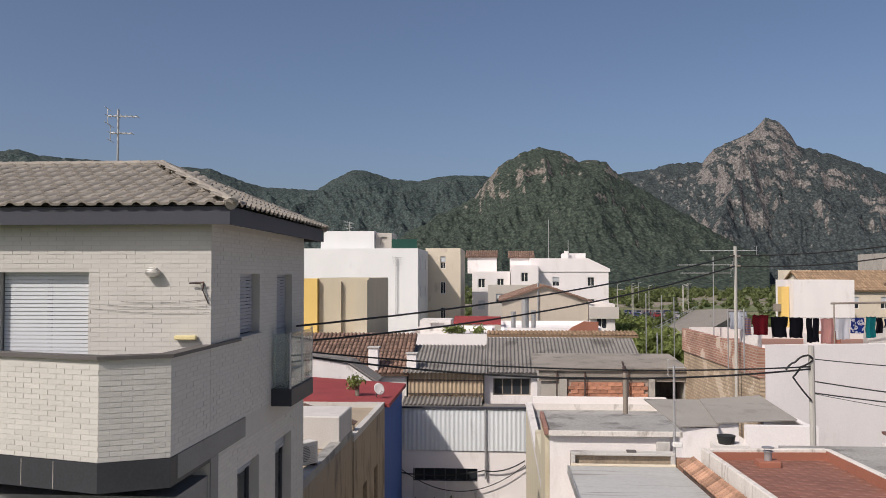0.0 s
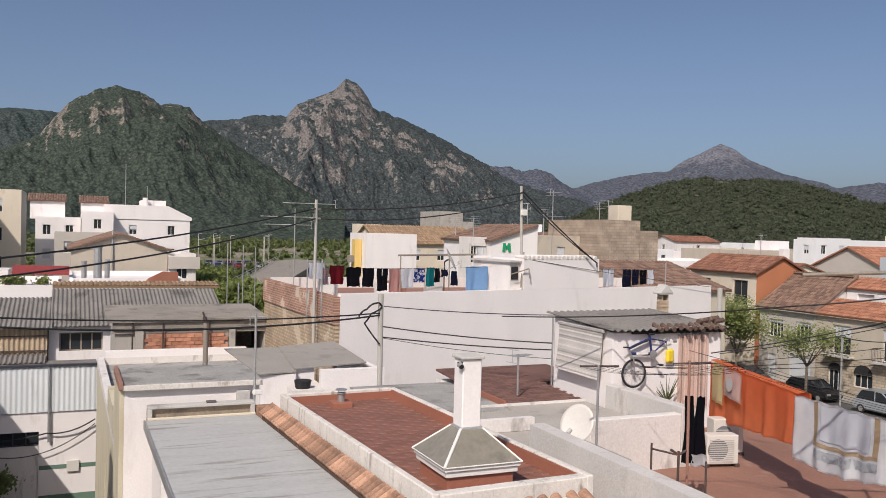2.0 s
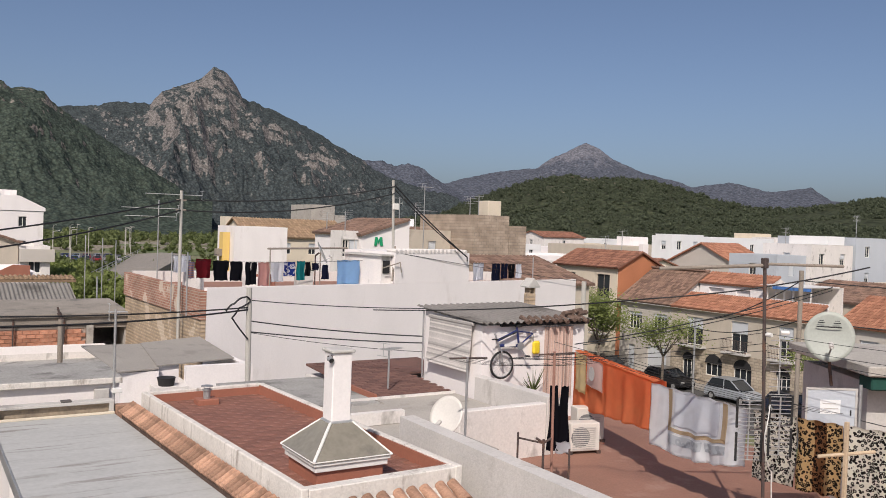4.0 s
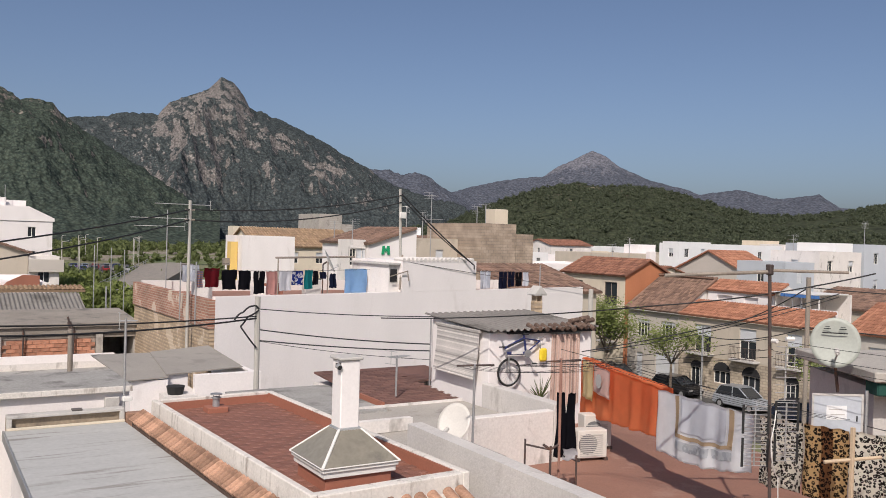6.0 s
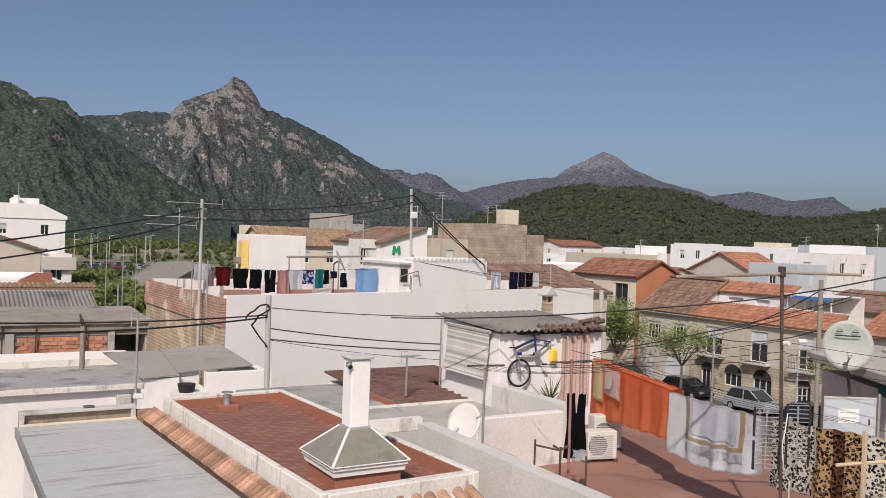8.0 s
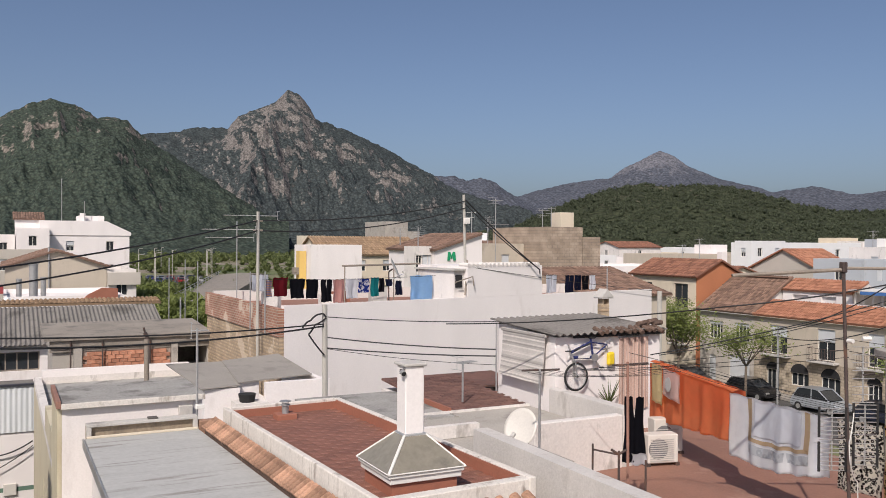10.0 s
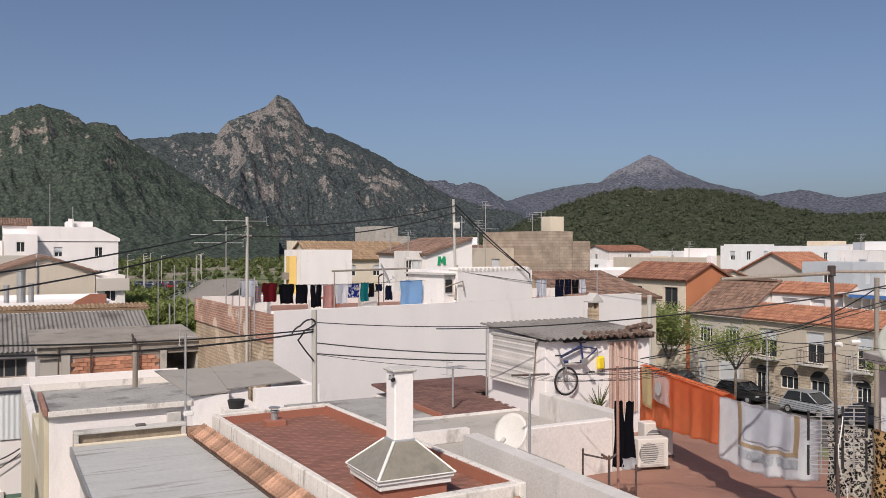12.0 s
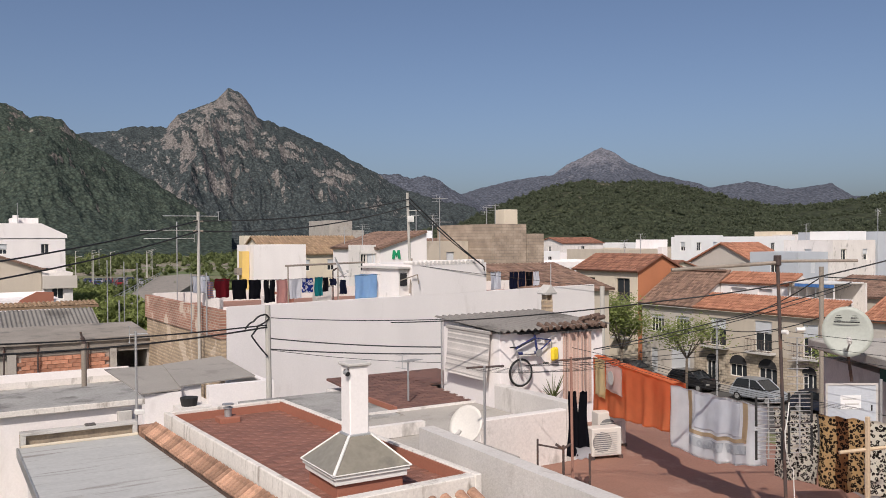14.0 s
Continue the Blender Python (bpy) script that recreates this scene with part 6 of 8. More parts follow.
t = thing("street_house", "beige house with stone-clad ground floor and iron balconies", "house", (58, 45, 0))
arch = [(48.6, 49.9, 0.2, 1.95), (45.8, 47.5, 0.95, 1.95), (43.0, 44.7, 0.2, 1.95), (39.6, 40.8, 0.2, 2.0)]
doors = [(47.9, 49.6, 3.2, 5.45), (43.5, 45.1, 3.2, 5.55), (39.5, 40.8, 3.2, 5.6)]
part("wall", shell(X, X + 9, 38.4, 51.25, 2.95, 6.05, w=doors), M["beige"], t)
part("stone_front", shell(X - 0.05, X + 8.9, 38.45, 51.2, 0, 2.94, w=arch), M["stone"], t, "rough stone cladding")
for d in doors:
    window(t, "w", X, *d, shut=random.choice((0.4, 0.6, 1.0)), sill=False)
    balcony(t, X, d[0] - 0.4, d[1] + 0.4, 3.18)
for a in arch:
    window(t, "w", X - 0.05, *a, frame_mat="white_plastic", bars=2, shut=0.0, sill=False)
    bm = bmesh.new()
    c, r = (a[0] + a[1]) / 2, (a[1] - a[0]) / 2
    pts = [(X - 0.051, a[0], a[3] + 0.005)] + [(X - 0.051, c - r * math.cos(math.pi * i / 10), a[3] + 0.005 + 0.85 * r * math.sin(math.pi * i / 10)) for i in range(1, 10)] + [(X - 0.051, a[1], a[3] + 0.005)]
    prism(bm, pts, (-0.012, 0, 0))
    part("arch_head", bm, M["dark"], t)
part("cornice", boxes((X - 0.3, X, 38.3, 51.3, 6.06, 6.18)), M["cream"], t)
slope_part(t, (X - 0.35, 51.3, 6.2), (0, -1, 0), (2.6, 0, 1.15), 13.0, 2.8, M["clay_orange"], label="orange clay tile roof", pitch=0.25, row=0.45, seg=5)
part("roof_storey", shell(X + 3.2, X + 6.6, 44.5, 51.2, 6.06, 8.1, w=[(46.0, 47.4, 6.4, 7.8), (48.6, 50.2, 6.4, 7.8)]), M["white"], t, "white roof storey")
part("roof_gable", prism(bmesh.new(), [(X + 3.2, 44.5, 8.11), (X + 6.6, 44.5, 8.11), (X + 4.9, 44.5, 8.9)], (0, 3, 0)), M["white_old"], t)
slope_part(t, (X + 3.0, 51.4, 8.2), (0, -1, 0), (1.9, 0, 0.85), 7.0, 2.1, M["clay_orange"], pitch=0.28, row=0.45, seg=4)
part("parapet", boxes((X + 2.4, X + 2.6, 38.5, 44.4, 6.5, 7.4)), M["white"], t)
pg = thing("pergola", "white roof pergola with a blue awning", "pergola", (58.5, 41, 7))
for k in range(11):
    y = 40.1 + k * 0.38
    if k % 2 == 0:
        part("post", boxes((X + 2.7, X + 2.78, y, y + 0.08, 7.0, 8.45)), M["white_plastic"], pg)
    part("rafter", boxes((X + 2.2, X + 6.3, y, y + 0.365, 8.46, 8.5)), M["white_plastic"], pg)
    if k < 8:
        part("awning", prism(bmesh.new(), [(X + 2.15, y, 8.44), (X + 2.75, y, 8.4), (X + 2.75, y, 8.16), (X + 2.15, y, 8.2)], (0, 0.34, 0)), M["blue_awning"], pg, "blue awning strip")
part("back_wall", boxes((X + 6.4, X + 6.6, 40.0, 44.4, 6.06, 8.45)), M["white_old"], pg)
for y in (40.2, 41.6, 43.0):
    window(pg, "w", X + 6.398, y, y + 1.2, 6.3, 8.2, "white_plastic", shut=0.0, sill=False)
t = thing("street_house", "cream house with orange tile roof", "house", (58, 30, 0))
op = [(33.0, 34.4, 3.2, 5.4), (29.0, 30.4, 3.2, 5.4), (25.0, 26.4, 3.2, 5.4), (33.0, 34.2, 0.2, 2.4), (28.5, 30.5, 0.2, 2.4)]
part("wall", shell(X, X + 8, 20, 36.0, 0, 6.1, w=op), M["greyhouse"], t)
for o in op:
    window(t, "w", X, *o, shut=0.5, sill=False)
slope_part(t, (X - 0.35, 36.2, 6.25), (0, -1, 0), (4, 0, 1.9), 16.5, 4.6, M["clay_orange"], pitch=0.25, row=0.45, seg=4)
t = thing("street_house", "cream house with orange gable wall and red tile roof", "house", (58, 62, 0))
op = [(63.8, 65.5, 6.1, 8.25), (59.0, 60.8, 6.1, 8.3), (59.0, 60.6, 2.9, 4.9), (63.6, 65.2, 2.9, 4.9)]
part("wall", shell(X, X + 5.6, 58.0, 66.6, 0, 9.0, w=op), M["cream"], t)
for o in op:
    window(t, "w", X, *o, frame_mat="wood_pole", shut=0.0, sill=False)
    balcony(t, X, o[0] - 0.3, o[1] + 0.3, o[2] - 0.02)
part("gable_wall", prism(bmesh.new(), [(X + 0.05, 57.99, 0), (X + 5.6, 57.99, 0), (X + 5.6, 57.99, 9.0), (X + 2.8, 57.99, 10.2), (X + 0.05, 57.99, 9.0)], (0, -0.08, 0)), M["orange_wall"], t, "orange painted gable wall")
gable_roof(t, X, X + 5.6, 58.0, 66.6, 9.15, 1.35, M["clay_far"], "y", 0.35, M["orange_wall"], pitch=0.25, row=0.45, seg=4)
part("chimney", boxes((X + 3.7, X + 4.4, 58.6, 59.2, 9.6, 11.2), bevel=0.02), M["white"], t)

# ---- right-hand part of the town ----
house("white house with a wide roof storey", 89.5, 95.9, 84, 87, 12.0, "white_clean", s=2, w=1, storeys=1)
house("long white house behind the gabled house", 96, 112.8, 85, 94, 11.8, "white_clean", w=2, s=5, storeys=1)
house("grey gabled house with an orange roof", 78, 84, 63.8, 73.2, 9.2, "greyhouse", roof="gable", rise=2.1, along_="x", rm="clay_orange", storeys=0)
house("low pale modern house with a flat roof", 75.5, 80.3, 56.5, 62.5, 10.1, "pale_grey", w=1, s=1, storeys=1)
t = house("white modern house with a roof storey", 80.4, 87.7, 56, 62, 11.3, "white_old", s=2, w=1, storeys=2)
part("roof_storey", boxes((84.6, 87.6, 57, 61.8, 11.66, 12.6)), M["white_clean"], t, "small white roof storey")
house("large pale town house with grey screens", 88.2, 106, 56, 66, 12.2, "pale_grey", s=4, w=3, storeys=2)
house("large pale grey town house", 108, 126, 60, 74, 12.2, "pale_grey", s=3, w=3, storeys=2)
t = house("low house with brown tile roof", 66, 78, 36, 48, 7.0, "beige", roof="gable", rise=1.4, along_="y", rm="clay_brown", storeys=1)
t = house("low house with a brown tile roof", 66, 76, 68, 80, 7.8, "cream", roof="gable", rise=1.6, along_="y", rm="clay_far", storeys=1)
random.seed(12)
TAKEN = [(33, 50, 44, 72), (53, 64, 18, 70), (78, 126, 56, 96), (64, 80, 34, 82), (22, 46, 50, 106)]
KINDS = [("white", "small white flat-roofed house in the town"), ("white_clean", "bright white flat-roofed town house"), ("cream", "cream coloured town house"), ("white_old", "weathered white town house"), ("beige", "beige rendered town house")]
made = 0
for k in range(900):
    if made >= 64:
        break
    az, d = radians(random.uniform(27, 64)), random.uniform(75, 250)
    x, y = math.sin(az) * d, math.cos(az) * d
    a, b = random.uniform(3.5, 8), random.uniform(4, 8)
    if any(x - a < q[1] and x + a > q[0] and y - b < q[3] and y + b > q[2] for q in TAKEN) or 42 < x < 58:
        continue
    TAKEN.append((x - a, x + a, y - b, y + b))
    kind, lab = random.choice(KINDS)
    gab = random.random() < 0.3
    h = random.uniform(6.0, 9.6) if d < 130 else random.uniform(7, 11.5)
    if d < 100:
        h = min(h, 8.2)
    t = house(("tile-roofed " + lab.replace(" flat-roofed", "")) if gab else lab, x - a, x + a, y - b, y + b, h, kind, roof="gable" if gab else None, rise=1.1, along_=random.choice("xy"), s=random.choice((1, 2, 3)), w=random.choice((1, 2)), storeys=1 if d > 150 else 2, rm=random.choice(("clay_far", "clay_brown", "clay_orange")))
    if not gab and random.random() < 0.6:
        part("roof_room", boxes((x - a * 0.5, x + a * 0.3, y - b * 0.4, y + b * 0.5, h + 0.36 - 0.35, h + random.uniform(1.8, 2.6))), M[kind], t)
    made += 1
for x0, x1, y, h in ((-40, 60, 330, 1.0), (20, 130, 420, 1.1), (-60, 90, 520, 1.4), (30, 160, 610, 1.6), (60, 120, 360, 1.0)):
    solo("field_wall", boxes((x0, x1, y, y + 1.5, 0, h)), M["concrete_dark"], "long grey wall across the fields", "wall", ((x0 + x1) / 2, y, 0), group="field walls")


# ---- trees and woods ----
def icos():
    bm = bmesh.new()
    bmesh.ops.create_icosphere(bm, subdivisions=1, radius=1)
    bm.verts.ensure_lookup_table()
    v = np.array([p.co for p in bm.verts])
    f = np.array([[q.index for q in t.verts] for t in bm.faces])
    bm.free()
    return v, f


ICO_V, ICO_F = icos()


def tri_mesh(name, V, material):
    """A mesh of loose triangles and closed clumps from arrays of corner points."""
    me = bpy.data.meshes.new(name)
    P = np.concatenate([v.reshape(-1, 3) for v, f in V])
    off, idx = 0, []
    for v, f in V:
        n = v.reshape(-1, 3).shape[0]
        idx.append((f + off).reshape(-1))
        off += n
    I = np.concatenate(idx).astype(np.int32)
    nf = len(I) // 3
    me.vertices.add(len(P))
    me.vertices.foreach_set("co", P.astype(np.float32).reshape(-1))
    me.loops.add(len(I))
    me.loops.foreach_set("vertex_index", I)
    me.polygons.add(nf)
    me.polygons.foreach_set("loop_start", np.arange(nf, dtype=np.int32) * 3)
    me.update(calc_edges=True)
    me.materials.append(material)
    return me


def woods(name, label, spots, material, lumps=2, cards=30, leaf=0.24):
    """Far-off trees that nobody counts: an uneven core and a ragged coat of leaf sprays, joined. spots: rows of x, y, z, crown radius."""
    rng = np.random.default_rng(len(spots) + len(name))
    S = np.array(spots, dtype=float)
    n = len(S)
    parts = []
    for k in range(lumps):
        r = S[:, 3] * rng.uniform(0.45, 0.75, n)
        c = S[:, :3] + rng.normal(0, 0.3, (n, 3)) * S[:, 3:4] * np.array([1, 1, 0.4]) + np.array([0, 0, 1.0]) * S[:, 3:4] * (0.55 + 0.35 * k)
        v = c[:, None, :] + ICO_V[None] * rng.uniform(0.65, 1.2, (n, len(ICO_V), 1)) * r[:, None, None]
        f = ICO_F[None] + (np.arange(n) * len(ICO_V))[:, None, None]
        parts.append((v, f))
        d = rng.normal(0, 1, (n, cards, 3))
        d[:, :, 2] = np.abs(d[:, :, 2]) - 0.25
        d /= np.linalg.norm(d, axis=2, keepdims=True)
        p = c[:, None, :] + d * (r[:, None, None] * rng.uniform(0.8, 1.35, (n, cards, 1)))
        t = p[:, :, None, :] + rng.normal(0, 1, (n, cards, 3, 3)) * (S[:, 3] * leaf)[:, None, None, None]
        parts.append((t, np.arange(n * cards * 3)))
    me = tri_mesh(name, parts, material)
    return tagged(new(name, me), label, "trees", kind="stuff")


def tree(x, y, h, r, trunk_h, label, seed, leaf="leaf", n=3200, size=0.12):
    """A street tree: tapered trunk, forked limbs, and an open crown of single leaves."""
    rng = random.Random(seed)
    r, n = r * 1.18, int(n * 1.35)
    t = thing("tree", label, "tree", (x, y, 0), group="street trees")
    bm = bmesh.new()
    rod(bm, (x, y, 0), (x + 0.05, y, trunk_h), 0.13, 8, 0.09)
    tips = []
    for k in range(7):
        a = k * 0.9 + rng.uniform(-0.3, 0.3)
        e = Vector((x + math.cos(a) * r * rng.uniform(0.3, 0.7), y + math.sin(a) * r * rng.uniform(0.3, 0.7), trunk_h + (h - trunk_h) * rng.uniform(0.35, 0.8)))
        rod(bm, (x + 0.05, y, trunk_h - 0.05), e, 0.06, 6, 0.02)
        for q in range(2):
            e2 = e + Vector((rng.uniform(-1, 1), rng.uniform(-1, 1), rng.uniform(0, 0.8))) * r * 0.4
            rod(bm, e, e2, 0.022, 5, 0.008)
            tips.append(e2)
        tips.append(e)
    part("trunk", bm, M["bark"], t, smooth=True)
    V, F = [], []
    for k in range(n):
        c = rng.choice(tips) + Vector((rng.gauss(0, 1), rng.gauss(0, 1), rng.gauss(0, 0.7))) * r * 0.24
        u = Vector((rng.gauss(0, 1), rng.gauss(0, 1), rng.gauss(0, 1))).normalized()
        v = u.orthogonal().normalized()
        s = size * rng.uniform(0.6, 1.4)
        i = len(V)
        V += [c - u * s, c + v * s * 0.5, c + u * s, c - v * s * 0.5]
        F.append((i, i + 1, i + 2, i + 3))
    me = bpy.data.meshes.new("crown")
    me.from_pydata([tuple(p) for p in V], [], F)
    me.transform(PLACE[t.name].inverted())
    me.materials.append(M[leaf])
    ob = new("crown", me)
    ob.parent = t
    return t


tree(50.0, 47.4, 5.9, 2.1, 2.7, "young street tree with a broad light green crown", 1, n=2300, size=0.1)
tree(50.0, 54.7, 6.4, 2.5, 2.6, "street tree with a dense green crown", 2, n=4200, size=0.11)
tree(48.6, 57.6, 6.2, 2.2, 2.4, "street tree with a green crown", 3, n=3400, size=0.11)
tree(50.0, 34.3, 5.2, 1.7, 2.4, "street tree with a thin light crown", 4, n=1300, size=0.1)
rng = np.random.default_rng(5)
HX, HY, HZ = HILL_XYZ
spots = []
for k in range(13500):
    i, j = rng.integers(0, HX.shape[0]), int(rng.uniform(0.02, 1.0) ** 0.8 * 62)
    j = min(j, HX.shape[1] - 8)
    x, y, z = HX[i, j] + rng.normal(0, 2), HY[i, j] + rng.normal(0, 2), HZ[i, j]
    if vnoise(np.array([x / 45]), np.array([y / 45]), 9)[0] < 0.3 and j < 52:
        continue
    spots.append((x, y, z - 0.7, rng.uniform(0.7, 1.7)))
woods("hill_pines", "pines and scrub covering the low hill", spots, M["pine"], cards=14, leaf=0.26)
spots = []
for k in range(2600):
    az = np.radians(rng.uniform(-14, 34))
    d = 130 + 620 * rng.uniform() ** 0.8
    x, y = np.sin(az) * d, np.cos(az) * d
    if vnoise(np.array([x / 30]), np.array([y / 30]), 4)[0] < 0.42 and d < 500:
        continue
    spots.append((x, y, 0, rng.uniform(0.8, 1.9) * (1.0 if d < 350 else 1.4)))
woods("plain_trees", "orchard trees and hedges on the plain", spots, M["leaf_dark"])
spots = [(rng.uniform(10.5, 24), rng.uniform(95, 150), rng.uniform(0, 4), rng.uniform(0.45, 1.0)) for k in range(520)]
woods("river_bushes", "bright green bushes beside the road", spots, M["leaf"], lumps=2)
spots = [(rng.uniform(16, 34), rng.uniform(60, 140), 0, rng.uniform(0.35, 0.8)) for k in range(420)]
woods("verge_bushes", "green bushes on the bank below the road", spots, M["leaf"], lumps=2)

# road with bank, railings and lamps beyond the houses
bm = bmesh.new()
prism(bm, [(20, 120, 0), (26, 120, 0), (62, 225, 0), (58, 235, 0), (48, 220, 0)], (0, 0, 3.2))
solo("embankment_road", bm, M["concrete_dark"], "grey raised road leading to a bridge", "road", kind="structure")
solo("car_park", boxes((28, 60, 240, 300, -0.1, 0.12)), M["asphalt"], "grey asphalt car park", "road", kind="structure")
for k in range(14):
    f = k / 13
    x, y = 19.8 + 29 * f, 121 + 100 * f
    solo("road_railing", rods(((x, y, 3.2), (x, y, 4.2), 0.05), ((x, y, 4.15), (x + 29 / 13, y + 100 / 13, 4.15), 0.05), ((x, y, 3.7), (x + 29 / 13, y + 100 / 13, 3.7), 0.04)), M["steel"], "steel railing beside the raised road", "railing", (x, y, 3.2), group="road railings")
lampbm = rods(((0, 0, 0), (0, 0, 9), 0.09), ((0, 0, 9), (1.2, 0, 9.2), 0.06))
lamp_me = as_mesh("street_lamp", lampbm, M["concrete_pole"])
for x, y in ((24, 180), (31, 205), (36, 240), (30, 270), (44, 260), (52, 250), (58, 280), (40, 300), (48, 320), (64, 300), (27, 230), (70, 330), (34, 340), (55, 350)):
    ob = new("street_lamp", lamp_me)
    ob.matrix_basis = pose(x, y, 0)
    tagged(ob, "tall grey street lamp on the plain", "street lamp", "street lamps")


# ---- cars ----
CARPAINT = {}


def car(x, y, turn, paint, label, group="parked cars", h=1.5, length=4.2):
    """A parked car, nose along +y before the turn."""
    t = thing("car", label, "car", (x, y, 0), turn, group)
    if paint not in CARPAINT:
        m, nt, bs = nodes_of("car_paint")
        bs.inputs["Base Color"].default_value = tone(paint, 1)
        bs.inputs["Roughness"].default_value, bs.inputs["Metallic"].default_value, bs.inputs["Coat Weight"].default_value = 0.35, 0.3, 0.8
        CARPAINT[paint] = m
    L, w = length / 2, 0.86
    low = [(-L, 0.35), (-L + 0.02, 0.75), (-L + 0.16, 0.95), (L * 0.5, 0.97), (L * 0.78, 0.88), (L - 0.1, 0.7), (L, 0.5), (L - 0.04, 0.3), (-L + 0.1, 0.28)]
    bm = bmesh.new()
    prism(bm, [(-w, a, b) for a, b in low], (2 * w, 0, 0))
    bmesh.ops.bevel(bm, geom=bm.edges[:], offset=0.07, segments=3, affect="EDGES")
    body = part("body", bm, CARPAINT[paint], t, local=True, smooth=False)
    cab = [(-L + 0.14, 0.96), (-L + 0.62, h - 0.07), (-0.35, h), (0.25, h - 0.05), (L * 0.58, 0.97)]
    bm = bmesh.new()
    prism(bm, [(-w + 0.1, a, b) for a, b in cab], (2 * w - 0.2, 0, 0))
    bmesh.ops.bevel(bm, geom=bm.edges[:], offset=0.06, segments=2, affect="EDGES")
    part("cabin_glass", bm, M["pane"], t, local=True)
    bm = bmesh.new()
    prism(bm, [(-w + 0.13, -L + 0.64, h - 0.05), (-w + 0.13, -0.35, h + 0.005), (-w + 0.13, 0.28, h - 0.04), (-w + 0.13, 0.28, h - 0.01), (-w + 0.13, -0.35, h + 0.035), (-w + 0.13, -L + 0.62, h - 0.02)], (2 * w - 0.26, 0, 0))
    for s in (-1, 1):
        for a, b in (((-L + 0.2, 0.95), (-L + 0.66, h - 0.04)), ((-0.3, 0.96), (-0.3, h)), ((L * 0.57, 0.97), (0.27, h - 0.03))):
            part("pillar", rods(((s * (w - 0.09), a[0], a[1]), (s * (w - 0.13), b[0], b[1]), 0.045), seg=6), CARPAINT[paint], t, local=True)
    part("roof", bm, CARPAINT[paint], t, local=True)
    for sx in (-1, 1):
        for wy in (-L + 0.75, L - 0.8):
            tyre = part("wheel", rods(((sx * (w - 0.2), wy, 0.31), (sx * (w + 0.01), wy, 0.31), 0.31), seg=18), M["rubber"], t, local=True)
            part("rim", rods(((sx * (w + 0.0), wy, 0.31), (sx * (w + 0.018), wy, 0.31), 0.19), seg=12), M["alu"], tyre, local=True)
    for sx in (-0.6, 0.6):
        part("headlight", boxes((sx - 0.16, sx + 0.16, L - 0.12, L + 0.005, 0.58, 0.72), bevel=0.02), M["alu"], t, local=True)
        part("tail_light", boxes((sx - 0.14, sx + 0.14, -L - 0.01, -L + 0.06, 0.65, 0.85), bevel=0.02), M["red_roof"], t, local=True)
    return t


car(51.9, 42.1, 180, (0.4, 0.43, 0.46), "silver people carrier parked by the pavement", h=1.65)
car(51.9, 48.5, 180, (0.012, 0.012, 0.014), "black hatchback parked under the street tree")
car(51.9, 36.9, 180, (0.02, 0.03, 0.06), "dark blue car parked by the pavement")
car(51.9, 55.5, 180, (0.03, 0.03, 0.03), "dark car parked at the kerb")
car(51.9, 33.0, 180, (0.3, 0.3, 0.3), "grey car parked by the pavement")
for k in range(16):
    car(30 + (k % 8) * 2.9, 250 + (k // 8) * 16, 0, random.choice(((0.4, 0.42, 0.45), (0.6, 0.6, 0.6), (0.02, 0.03, 0.05), (0.3, 0.03, 0.03), (0.03, 0.06, 0.2))), "car in the distant car park", "cars in the car park")


# ---- poles and aerials ----
def aerial(x, y, z0, z1, turn, label, booms=((0.0, 0.9, 8),), r=0.022, material="steel", elem=0.3):
    """A mast with one or more comb aerials. booms: (metres below the top, length, rods)."""
    t = thing("tv_aerial", label, "aerial", (x, y, z0), turn)
    part("mast", rods(((0, 0, 0), (0, 0, z1 - z0), r)), M[material], t, local=True)
    for drop, length, n in booms:
        z = z1 - z0 - drop - 0.03
        boom = part("boom", rods(((-length * 0.35, 0, z), (length * 0.65, 0, z), 0.012)), M["alu"], t, local=True)
        bm = bmesh.new()
        for k in range(n):
            xx = -length * 0.33 + length * 0.97 * k / max(1, n - 1)
            e = elem * (1.0 - 0.4 * k / n)
            rod(bm, (xx, -e, z), (xx, e, z), 0.006, 5)
        part("rods", bm, M["alu"], boom, local=True)
        part("reflector", rods(((-length * 0.35, -elem, z + 0.14), (-length * 0.35, elem, z + 0.14), 0.006), ((-length * 0.35, -elem, z - 0.14), (-length * 0.35, elem, z - 0.14), 0.006), ((-length * 0.35, 0, z - 0.15), (-length * 0.35, 0, z + 0.15), 0.008)), M["alu"], boom, local=True)
    return t


